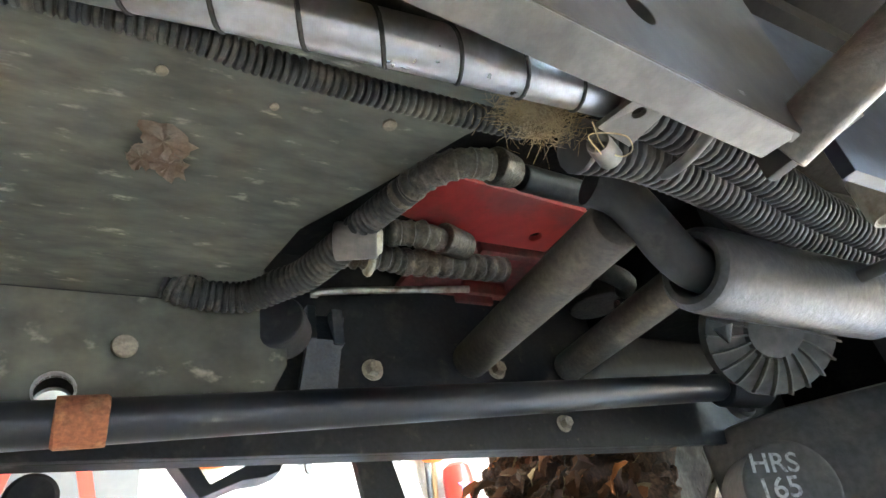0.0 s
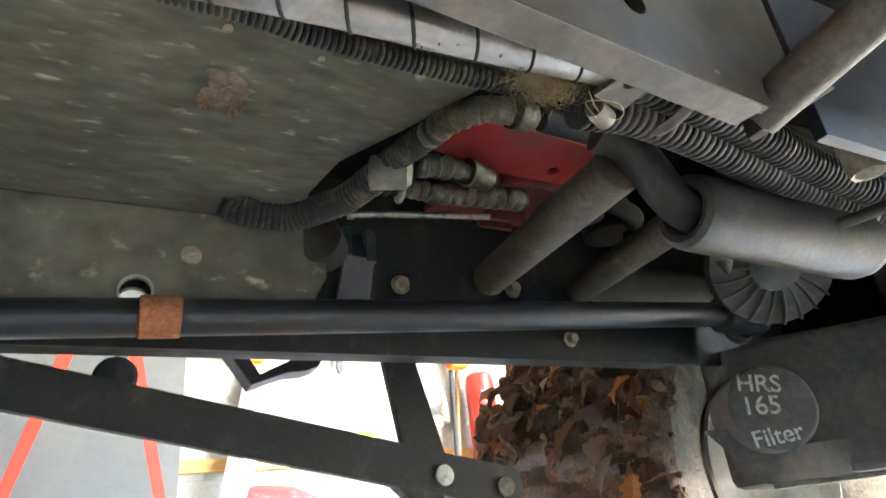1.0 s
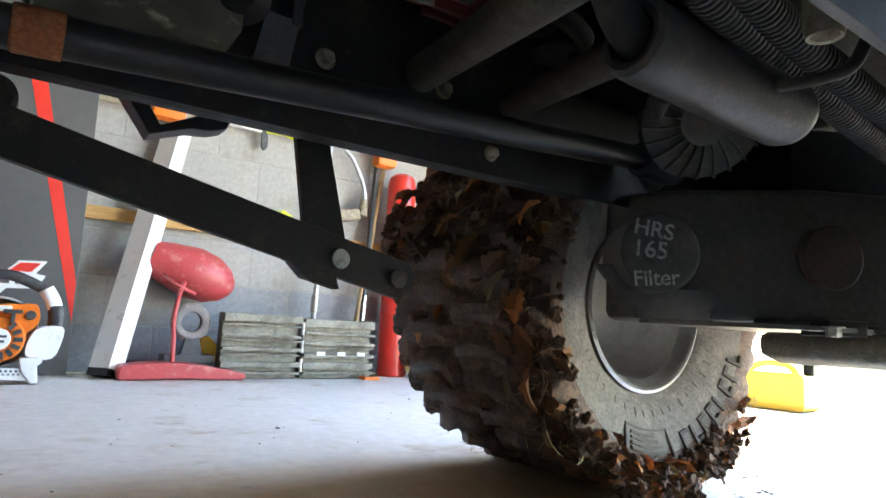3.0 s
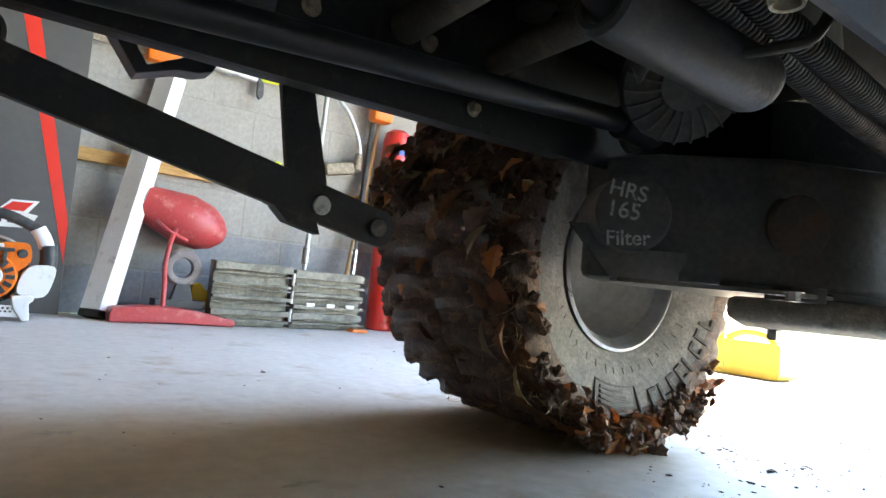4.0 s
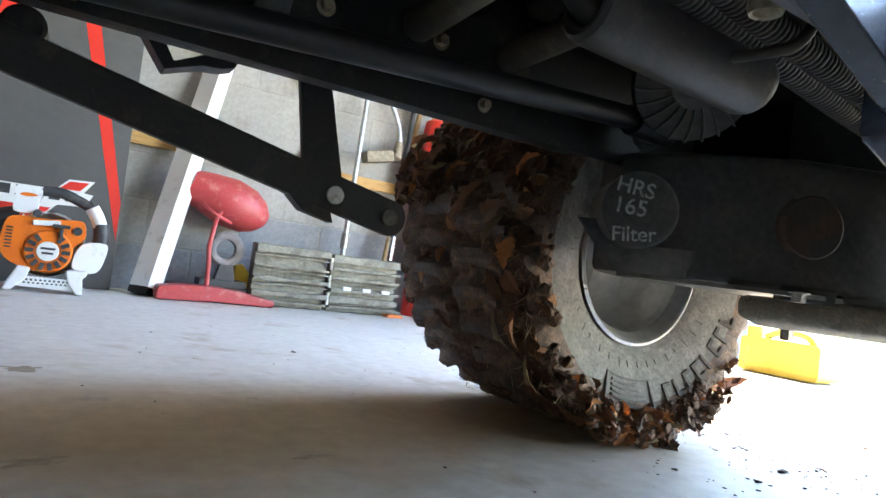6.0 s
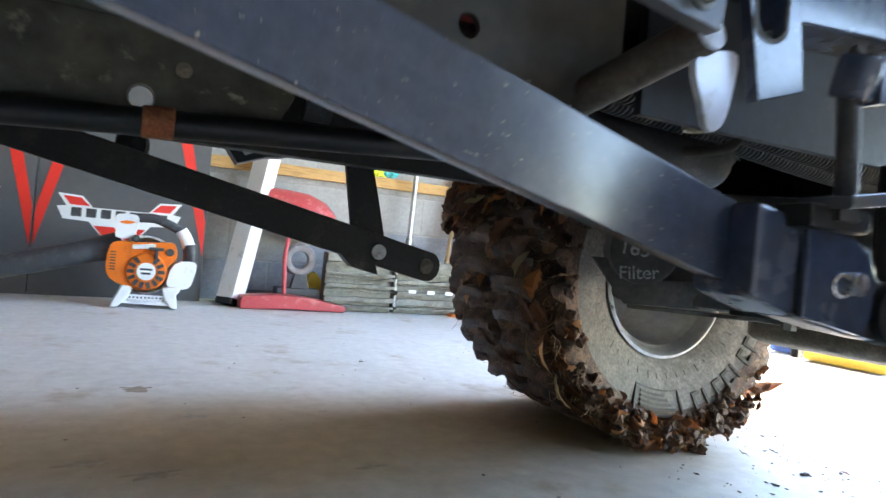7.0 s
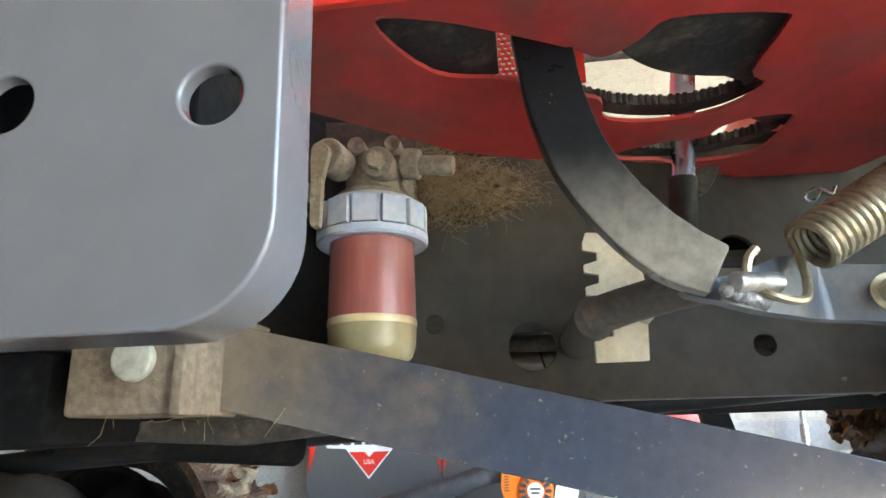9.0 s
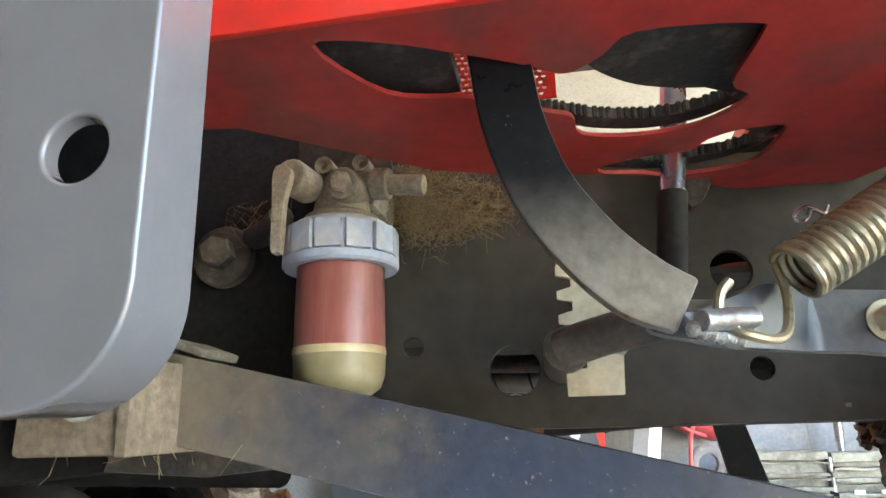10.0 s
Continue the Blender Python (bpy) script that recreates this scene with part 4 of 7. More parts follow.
for at, ax, r in (((-0.137, 0.3715, 0.477), (0, -1, 0), 0.0085), ((-0.027, 0.155, 0.5185), (0, 0, -1), 0.0042), ((-0.145, 0.156, 0.5185), (0, 0, -1), 0.003), ((-0.09, 0.162, 0.5185), (0, 0, -1), 0.0025)):
    bm = B()
    cyl(bm, at, Vector(at) + Vector(ax) * r * 0.5, r, 18, bev=r * 0.2)
    part("bolt", bm, DIRTY_CAST, tractor, "round mud-flecked bolt head")
# a shrivelled leaf plastered on the belly plate
rnd = random.Random(8)
for cx_, cy_, r_, seed_ in ((-0.138, 0.203, 0.0142, 1), (-0.132, 0.221, 0.0105, 2), (-0.147, 0.219, 0.008, 3)):
    bm = B()
    mid_ = bm.verts.new((cx_, cy_, 0.5165))
    rings = []
    for q_ in (0.35, 0.7, 1.0):
        row = []
        for k in range(28):
            a = 2 * math.pi * k / 28
            p_ = Vector((math.cos(a), math.sin(a) * 1.15, seed_ * 3.0))
            rr = r_ * q_ * (1 + 0.5 * q_ * noise.fractal(p_ * 1.7, 0.8, 2.0, 4))
            row.append(bm.verts.new((cx_ + rr * math.cos(a), cy_ + 1.15 * rr * math.sin(a), 0.5178 - 0.0035 * abs(noise.noise(p_ * 3 + Vector((q_ * 2, 0, 0)))) - 0.002 * rnd.random() * q_)))
        rings.append(row)
    for k in range(28):
        bm.faces.new((mid_, rings[0][k], rings[0][(k + 1) % 28]))
        for a_, b_ in zip(rings, rings[1:]):
            bm.faces.new((a_[k], b_[k], b_[(k + 1) % 28], a_[(k + 1) % 28]))
    bmesh.ops.solidify(bm, geom=list(bm.faces), thickness=0.0004)
    part("leaf_scrap", bm, SCRAP, tractor, "shrivelled brown leaf plastered to the belly plate")

# parts seen in the gap beside the belly
bm = B()
plate(bm, [(0.045, 0.24), (0.06, 0.232), (0.208, 0.242), (0.208, 0.307), (0.11, 0.307), (0.045, 0.288)], [circle(0.182, 0.287, 0.006, 16)], xy(0.566), 0.006, 0.0015)
part("red_bracket", bm, RED_DUSTY, tractor, "dusty red steel bracket with a hole")
bm = B()
box(bm, (0.1, 0.312, 0.574), (0.235, 0.42, 0.582), 0.002)
part("red_bracket", bm, GRIMY_RED, tractor, "grimy dark red steel bracket")
for lo_, hi_ in (((0.14, 0.313, 0.562), (0.232, 0.322, 0.576)), ((0.16, 0.38, 0.56), (0.21, 0.386, 0.576)), ((0.16, 0.398, 0.56), (0.205, 0.404, 0.576))):
    bm = B()
    box(bm, lo_, hi_, 0.002)
    part("ledge", bm, GRIMY_RED, tractor, "grimy red ledge")
# near-black sheet in place of the shaded space overhead
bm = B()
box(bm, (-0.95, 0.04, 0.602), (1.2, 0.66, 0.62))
part("floor_underside", bm, PITCH, tractor, "near-black sheet above the gearbox, standing in for shade")
bm = B()
cyl(bm, (0.105, 0.203, 0.55), (0.215, 0.208, 0.55), 0.0105, 18, bev=0.002)
part("tube", bm, BLACK_DUSTY, tractor, "short dark tube")
for ctrl, r, p, d, mat in (
    ([(-0.116, 0.354, 0.522), (-0.1, 0.353, 0.515), (-0.063, 0.348, 0.512), (-0.04, 0.325, 0.512), (-0.026, 0.305, 0.512), (-0.012, 0.262, 0.513)], 0.0125, 0.0052, 0.002, RUBBER_DUSTY),
    ([(-0.012, 0.256, 0.515), (-0.002, 0.222, 0.514), (0.006, 0.198, 0.514)], 0.0105, 0.0045, 0.0018, RUBBER_DUSTY),
    ([(0.0, 0.306, 0.532), (0.03, 0.301, 0.531), (0.05, 0.302, 0.53)], 0.011, 0.008, 0.002, HOSE_DIRT),
    ([(0.05, 0.302, 0.53), (0.09, 0.299, 0.531), (0.15, 0.302, 0.536)], 0.0115, 0.011, 0.0016, HOSE_DIRT)):
    bm = B()
    corrugated(bm, ctrl, r, p, d)
    part("hose", bm, mat, tractor, "dusty corrugated hose")
for ctrl, rs, seed_ in (([(0.002, 0.21, 0.514), (0.01, 0.184, 0.513), (0.024, 0.167, 0.512), (0.045, 0.163, 0.513)], 0.009, 1), ([(0.022, 0.268, 0.53), (0.046, 0.264, 0.53), (0.07, 0.268, 0.53)], 0.0092, 5)):
    # bound with old tape: uneven overlapping turns
    pts = even(curve(ctrl, 12), 0.0012)
    bm = B()
    sweep(bm, pts, [rs * (1 + 0.16 * ((k % 8) / 8.0) + 0.24 * noise.noise(Vector((k * 0.21, seed_, 0)))) for k in range(len(pts))], 18)
    part("taped_hose", bm, HOSE_DIRT, tractor, "hose bound in dirty peeling tape")
for a, b, r, r2_, mat in (((-0.022, 0.262, 0.511), (0.004, 0.249, 0.507), 0.0135, 0.0125, RAIL_PALE), ((0.0025, 0.25, 0.5068), (0.007, 0.248, 0.506), 0.0105, 0.0085, ZINC), ((0.046, 0.163, 0.513), (0.066, 0.168, 0.516), 0.0125, 0.0105, HOSE_DIRT), ((0.066, 0.264, 0.53), (0.094, 0.274, 0.533), 0.0125, 0.011, HOSE_DIRT), ((0.018, 0.3, 0.524), (0.022, 0.3, 0.524), 0.0115, 0.0115, ZINC)):
    bm = B()
    cyl(bm, a, b, r, 18, r2_, bev=0.0018)
    part("hose_fitting", bm, mat, tractor, "dusty hose fitting")
bm = B()
sweep(bm, curve([(-0.002, 0.364, 0.527), (0.002, 0.36, 0.53), (0.06, 0.345, 0.53), (0.128, 0.33, 0.53)], 5), 0.0032, 10)
part("rod", bm, STEEL, tractor, "thin dull steel rod")
bm = B()
plate(bm, [(-0.011, 0.53), (0.037, 0.53), (0.028, 0.5), (0.026, 0.455), (-0.007, 0.455), (-0.002, 0.5)], [], lambda u, v, w: Vector((u, 0.395 + 0.01 * math.sin(60 * v) + w, v)), 0.008, 0.001)
part("shaft_bracket", bm, DULL_BLUE, tractor, "dull blue-black bent shaft bracket")
bm = B()
for lo_, hi_ in (((-0.002, 0.384, 0.5), (0.006, 0.397, 0.532)), ((0.02, 0.384, 0.496), (0.03, 0.397, 0.53))):
    box(bm, lo_, hi_, 0.002)
part("bracket_rib", bm, DULL_BLUE, tractor)
bm = B()
cyl(bm, (-0.034, 0.366, 0.505), (-0.018, 0.394, 0.505), 0.0225, 24, bev=0.004)
part("rubber_bush", bm, RUBBER, tractor, "black rubber bush")

# cross shafts
bm = B()
cyl(bm, (0.121, 0.148, 0.473), (0.168, 0.41, 0.5), 0.0185, 24, bev=0.004)
part("cross_tube", bm, SHAFT_DIRT, tractor, "olive-grey cross tube")
bm = B()
cyl(bm, (0.262, 0.2, 0.49), (0.29, 0.41, 0.498), 0.0165, 24, bev=0.002)
part("cross_tube", bm, SHAFT_DIRT, tractor, "olive-grey cross tube")
for a_, b_, r_ in (((0.25, 0.33, 0.545), (0.25, 0.33, 0.575), 0.022), ((0.215, 0.3, 0.55), (0.25, 0.31, 0.556), 0.012), ((0.3, 0.35, 0.54), (0.3, 0.35, 0.58), 0.03), ((0.225, 0.375, 0.535), (0.225, 0.4, 0.535), 0.014), ((0.44, 0.42, 0.57), (0.5, 0.42, 0.57), 0.02), ((0.36, 0.3, 0.56), (0.36, 0.4, 0.56), 0.03)):
    bm = B()
    cyl(bm, a_, b_, r_, 18, bev=0.003)
    part("gearbox_boss", bm, OILY, tractor, "oily casting boss")
bm = B()
cyl(bm, (0.276, 0.305, 0.515), (0.3, 0.3, 0.517), 0.006, 14, bev=0.001)
part("shift_rod", bm, CHROME, tractor, "bright end of a shift rod")
bm = B()
sweep(bm, curve([(0.2, 0.27, 0.535), (0.22, 0.262, 0.522), (0.25, 0.265, 0.515), (0.27, 0.285, 0.52)], 6), 0.009, 12)
part("hose", bm, OILY, tractor, "short bent oily hose")

# gearbox in near-black, its shade part of the colour
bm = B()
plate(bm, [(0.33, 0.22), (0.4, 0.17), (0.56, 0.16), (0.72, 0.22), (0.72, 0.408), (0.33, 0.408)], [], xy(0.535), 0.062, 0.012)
part("gearbox", bm, PITCH, tractor, "near-black gearbox housing, shade in its colour")
# grey cylinder with a lipped mouth, and the rubber elbow that enters it
lie = Matrix.Translation((0.156, 0.138, 0.437)) @ Vector((0.21, -0.007, -0.01)).to_track_quat("X", "Z").to_matrix().to_4x4()
bm = B()
lathe(bm, [(0.04, 0.0001), (0.038, 0.0155), (0.004, 0.0165), (0.0005, 0.0185), (0.0, 0.0225), (0.0035, 0.0262), (0.012, 0.0272), (0.18, 0.0275), (0.19, 0.0245), (0.195, 0.017), (0.196, 0.0001)], (0, 0, 0), "x", 44)
bm.transform(lie)
cylinder = part("cylinder", bm, CASTING, tractor, "pale scuffed grey steel cylinder")
bm = B()
plate(bm, eased([(0.02, 0.0005), (0.075, 0.0), (0.13, 0.001), (0.168, -0.001), (0.178, 0.006), (0.168, 0.0085), (0.11, 0.006), (0.05, 0.0075)], 3), [], lambda u, v, w: Vector((u, 0.02779 * math.sin(0.75 + v / 0.0275), -0.02779 * math.cos(0.75 + v / 0.0275) - w)), 0.0002)
bm.transform(lie)
part("scuff", bm, SCUFFED, cylinder, "bright scuffed streak along the cylinder")
bm = B()
cyl(bm, (0.392, 0.286, 0.492), (0.396, 0.2895, 0.476), 0.01, 10, 0.0015)
part("lug", bm, CASTING, tractor)
bm = B()
sweep(bm, curve([(0.098, 0.14, 0.492), (0.118, 0.137, 0.484), (0.137, 0.139, 0.466), (0.15, 0.14, 0.449), (0.166, 0.14, 0.438), (0.185, 0.138, 0.436)], 6), 0.0142, 18)
part("elbow_hose", bm, RUBBER, tractor, "thick black rubber elbow")

# hoses on the near side of the cylinder
for ctrl in ([(0.03, 0.085, 0.455), (0.07, 0.084, 0.459), (0.137, 0.092, 0.46), (0.243, 0.11, 0.458), (0.38, 0.12, 0.45), (0.52, 0.13, 0.443), (0.68, 0.14, 0.44)], [(0.05, 0.06, 0.462), (0.098, 0.066, 0.463), (0.164, 0.077, 0.464), (0.266, 0.095, 0.462), (0.4, 0.1, 0.454), (0.54, 0.105, 0.447), (0.7, 0.11, 0.445)]):
    bm = B()
    corrugated(bm, ctrl, 0.0135, 0.0062, 0.0032)
    part("hose", bm, CONDUIT, tractor, "split corrugated cable conduit, grey with dust")
bm = B()
sweep(bm, curve([(0.17, 0.108, 0.468), (0.22, 0.12, 0.462), (0.345, 0.138, 0.46), (0.5, 0.15, 0.47)], 8), 0.0095, 14)
part("hose", bm, RUBBER_DUSTY, tractor, "smooth rubber hose")
bm = B()
sweep(bm, curve([(0.079, 0.087, 0.458), (0.083, 0.081, 0.4475), (0.081, 0.060, 0.4445), (0.078, 0.041, 0.4475), (0.081, 0.035, 0.456)], 5), 0.003, 10)
part("hose_strap", bm, RAIL_PALE, tractor, "pale strap round the hoses")
bm = B()
sweep(bm, curve([(0.274, 0.14, 0.445), (0.278, 0.124, 0.431), (0.284, 0.1, 0.428), (0.289, 0.074, 0.428), (0.296, 0.064, 0.434), (0.31, 0.058, 0.46)], 6), 0.0045, 12)
part("pipe", bm, RAIL, tractor, "bent steel pipe")
bm = B()
lathe(bm, [(0.012, 0.0001), (0.01, 0.0075), (0.0, 0.0085), (-0.001, 0.0105), (0.004, 0.012), (0.03, 0.012)], (0, 0, 0), "z", 24)
bm.transform(Matrix.Translation((0.242, 0.058, 0.435)))
part("pipe_end", bm, ZINC, tractor, "pale open end of a short pipe")

# spiral-wrapped hose and thin conduit along the near rail
bm = B()
line = curve([(-0.32, 0.075, 0.462), (-0.2, 0.072, 0.458), (-0.12, 0.061, 0.452), (-0.06, 0.052, 0.446), (0.018, 0.05, 0.45)], 10)
sweep(bm, line, 0.0098, 18)
part("wrapped_hose", bm, WRAP, tractor, "hose in shiny spiral wrap, dusty at one end")
bm = B()
pts = even(line, 0.0006)
frm = frames_along(pts)
bm.free()
for start in range(12, len(pts) - 40, 46):
    bm = B()
    sweep(bm, [frm[start + k][0] + 0.0099 * (math.cos(2 * math.pi * k / 30) * frm[start + k][1] + math.sin(2 * math.pi * k / 30) * frm[start + k][2]) for k in range(0, 31, 2)], 0.0009, 6)
    part("wrap_gap", bm, RUBBER, tractor, "dark gap of the spiral wrap")
bm = B()
corrugated(bm, [(-0.3, 0.1, 0.475), (-0.155, 0.092, 0.468), (-0.118, 0.094, 0.467), (-0.059, 0.094, 0.466), (0.005, 0.088, 0.462)], 0.0062, 0.0034, 0.0013, 12)
part("conduit", bm, RUBBER_DUSTY, tractor, "thin corrugated conduit")
bm = tuft(900, (-0.004, 0.07, 0.45), (0.0092, 0.005, 0.005), 0.0125, 0.00012, 3)
tagged(part("straw", bm, STRAW, tractor, "clump of dry grass caught on the hoses"), kind="stuff")
bm = B()
sweep(bm, curve([(-0.32, 0.046, 0.47), (-0.12, 0.047, 0.464), (-0.05, 0.046, 0.461), (0.03, 0.042, 0.46)], 8), 0.0065, 14)
part("hose", bm, GRIME, tractor, "thin dark hose lying along the rail")
bm = B()
sweep(bm, curve([(0.021, 0.066, 0.431), (0.012, 0.062, 0.435), (0.018, 0.058, 0.435), (0.028, 0.056, 0.434), (0.034, 0.06, 0.432), (0.033, 0.065, 0.432), (0.026, 0.0655, 0.433), (0.018, 0.062, 0.434), (0.01, 0.056, 0.437)], 6), 0.0003, 6)
part("string", bm, LEAF_TAN, tractor, "loop of pale string")
bm = B()
lathe(bm, [(0.006, 0.0001), (0.005, 0.0034), (0.0, 0.0042), (-0.0006, 0.0052), (0.002, 0.0057), (0.014, 0.0057)], (0, 0, 0), "x", 20)
bm.transform(Matrix.Translation((0.021, 0.0655, 0.437)) @ Matrix.Rotation(0.46, 4, "Z"))
part("pipe_end", bm, RAIL_PALE, tractor, "pale open pipe end")

# transaxle, cooling fan, filter, axle
bm = B()
plate(bm, [(0.5, 0.4), (0.52, 0.345), (0.62, 0.235), (0.8, 0.14), (1.05, 0.06), (1.15, 0.06), (1.15, 0.5), (0.6, 0.5), (0.5, 0.45)], [], xy(0.268), 0.165, 0.012)
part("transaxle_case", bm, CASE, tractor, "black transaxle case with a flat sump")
# near-black top, coloured to keep this gap as dark as shade
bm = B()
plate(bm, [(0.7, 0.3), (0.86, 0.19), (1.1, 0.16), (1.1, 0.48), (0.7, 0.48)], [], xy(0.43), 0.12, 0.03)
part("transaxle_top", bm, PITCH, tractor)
bm = B()
plate(bm, [(0.452, 0.345), (0.575, 0.215), (0.95, 0.14), (0.955, 0.152), (0.58, 0.23), (0.456, 0.36)], [], xy(0.2625), 0.0055, 0.001)
part("sump_rim", bm, RAIL_PALE, tractor, "pale lower rim of the sump")
# casting details on the near face of the case
out_ = Vector((-0.467, -0.884, 0))
along_ = Vector((0.884, -0.467, 0))
spot = Vector((0.639, 0.225, 0.35))
bm = B()
lathe(bm, [(0.0, 0.0001), (0.0, 0.036), (0.0012, 0.0385), (0.0025, 0.04), (0.0035, 0.043), (0.02, 0.044)], (0, 0, 0), "y", 36)
bm.transform(Matrix.Translation(spot + out_ * 0.0015) @ Matrix((along_, -out_, Vector((0, 0, 1)))).transposed().to_4x4())
part("side_cover", bm, RUST_DARK, tractor, "round side cover with faint rust")
bm = B()
for a0_, a1_, low_, high_, proud_ in ((-0.09, -0.035, 0.2665, 0.274, 0.012), (-0.03, 0.03, 0.258, 0.276, 0.02), (0.03, 0.2, 0.263, 0.272, 0.012)):
    ps = [spot + along_ * a_ + out_ * o_ for a_, o_ in ((a0_, 0.0), (a0_ + 0.006, proud_), (a1_ - 0.006, proud_), (a1_, 0.0))]
    plate(bm, [(p_.x, p_.y) for p_ in ps] + [(p_.x, p_.y) for p_ in (ps[3] - out_ * 0.02, ps[0] - out_ * 0.02)], [], xy(low_), high_ - low_, 0.002)
part("sump_flange", bm, RAIL, tractor, "scuffed sump flange with a drain boss")
bm = B()
sweep(bm, [(0.74, 0.15, 0.45), (0.735, 0.13, 0.4), (0.735, 0.125, 0.33), (0.75, 0.13, 0.285)], [0.022, 0.03, 0.032, 0.02], 18)
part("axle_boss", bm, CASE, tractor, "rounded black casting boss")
# guard: a bent black sheet under and beside the filter
bm = B()
plate(bm, [(0.0, 0.062), (0.02, 0.062), (0.04, 0.05), (0.075, 0.035), (0.5, 0.05), (0.5, 0.0), (0.05, 0.0)], [], lambda u, v, w: Vector((0.413 + 0.74 * min(u, 0.17) + 0.97 * max(0.0, u - 0.17), 0.389 - 0.67 * min(u, 0.17) - 0.16 * max(0.0, u - 0.17) + w, 0.268 + v)), 0.005, 0.0008)
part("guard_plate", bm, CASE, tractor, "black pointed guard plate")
bm = B()
hex_bolt(bm, (0.586, 0.205, 0.268), (0, 0, -1), 0.008, 0.01)
part("drain_plug", bm, STEEL, tractor, "drain plug")
face = Matrix.Translation((0.446, 0.322, 0.343)) @ Matrix.Rotation(radians(-33), 4, "Z")
bm = B()
lathe(bm, [(0.0, 0.0001), (0.0, 0.041), (0.003, 0.0455), (0.07, 0.0465)], (0, 0, 0), "y", 44)
bm.transform(face)
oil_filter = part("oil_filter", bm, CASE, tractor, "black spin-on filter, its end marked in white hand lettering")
stand_up = Matrix(((1, 0, 0), (0, 0, -1), (0, 1, 0))).to_4x4()
for text, x, z, size, tilt in (("HRS", -0.009, 0.024, 0.026, -9), ("165", -0.013, 0.001, 0.0275, -5), ("Filter", -0.006, -0.031, 0.025, 5)):
    lettering("hand_lettering", text, size, face @ Matrix.Translation((x, -0.0009, z)) @ stand_up @ pose(0, 0, 0, 0, 0, tilt), CHALK, oil_filter, "white hand lettering")
bm = B()
lathe(bm, [(0.004, 0.0001), (0.0, 0.026), (0.003, 0.034), (0.012, 0.036), (0.016, 0.081), (0.03, 0.084), (0.03, 0.0001)], (0, 0, 0), "z", 40)
spin = Matrix.Translation((0.468, 0.278, 0.49)) @ Vector((0.5, 0.72, 0.48)).to_track_quat("Z", "Y").to_matrix().to_4x4() @ Matrix.Scale(0.86, 4)
bm.transform(spin)
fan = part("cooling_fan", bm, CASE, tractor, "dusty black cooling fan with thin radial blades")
for k in range(22):
    a = 2 * math.pi * k / 22
    bm = B()
    low, high = [], []
    for i in range(6):
        r = 0.034 + 0.048 * i / 5
        t = a + 0.1 * (i / 5) ** 1.6
        for row, z in ((low, 0.016), (high, 0.0035 + 0.003 * (i / 5) ** 2)):
            row.append([Vector((r * math.cos(t) + s * 0.001 * -math.sin(t), r * math.sin(t) + s * 0.001 * math.cos(t), z)) for s in (-1, 1)])
    vs = [[bm.verts.new(p) for p in (l_[0], l_[1], h_[1], h_[0])] for l_, h_ in zip(low, high)]
    for p, q in zip(vs, vs[1:]):
        for j in range(4):
            bm.faces.new((p[j], p[(j + 1) % 4], q[(j + 1) % 4], q[j]))
    bm.faces.new(vs[0][::-1])
    bm.faces.new(vs[-1])
    bm.transform(spin)
    part("blade", bm, FAN_GREY, fan)
bm = B()
lathe(bm, [(0.0, 0.017), (-0.002, 0.02), (0.002, 0.024), (0.01, 0.024)], (0.5, 0.37, 0.455), "y", 28)
part("seal_ring", bm, BLACK_DUSTY, tractor, "dusty seal ring at the shaft's end")
bm = B()
plate(bm, [(0.66, 0.232), (0.7, 0.222), (0.79, 0.222), (0.82, 0.24), (0.82, 0.262), (0.66, 0.262)], [], xz(-0.2), 0.53, 0.01)
part("rear_axle", bm, DIRTY_CAST, tractor, "dull grey rear axle housing")
for x, y in ((0.74, 0.3),):
    bm = B()
    hex_bolt(bm, (x, y, 0.2225), (0, 0, -1), 0.009, 0.014)
    part("bolt", bm, STEEL, tractor)

# far link with upright
def link_bar(y, x0, z0, x1, z1, half, thick, mat, label):
    d = Vector((x1 - x0, z1 - z0)).normalized()
    n = Vector((-d.y, d.x))
    pts = [(x0 - n.x * half, z0 - n.y * half)]
    for k in range(9):
        a = radians(-90 + 22.5 * k)
        o = d * (math.cos(a) * half * 0.8) + n * (math.sin(a) * half)
        pts.append((x1 - d.x * half + o.x, z1 - d.y * half + o.y))
    pts.append((x0 + n.x * half, z0 + n.y * half))
    bm = B()
    plate(bm, pts, [], xz(y), thick, 0.0012)
    return part("lift_link", bm, mat, tractor, label)


link_bar(0.478, -0.62, 0.484, 0.222, 0.29, 0.0208, 0.012, BLACK_DUSTY, "long black flat lift link")
bm = B()
plate(bm, [(0.07, 0.45), (0.106, 0.45), (0.136, 0.335), (0.13, 0.29), (0.07, 0.305), (0.09, 0.335)], [], xz(0.4905), 0.01, 0.001)
part("link_hanger", bm, BLACK_DUSTY, tractor, "black upright hanger of the link")
bm = B()
plate(bm, [(0.074, 0.303), (0.09, 0.288), (0.128, 0.279), (0.12, 0.3)], [], xz(0.4785), 0.02, 0.001)
part("link_gusset", bm, BLACK_DUSTY, tractor)
for x, z, r in ((0.125, 0.31, 0.0105), (0.196, 0.2955, 0.0105)):
    bm = B()
    cyl(bm, (x, 0.478, z), (x, 0.4735, z), r, 22, bev=0.0015)
    part("pivot_pin", bm, STEEL if x < 0.15 else GRIME, tractor, "round link pin")
bm = B()
lathe(bm, [(-0.012, 0.0001), (-0.012, 0.015), (-0.009, 0.0185), (0.02, 0.0185)], (-0.181, 0.503, 0.411), "y", 26)
part("pivot_boss", bm, BLACK_DUSTY, tractor, "round brown pivot boss")
bm = B()
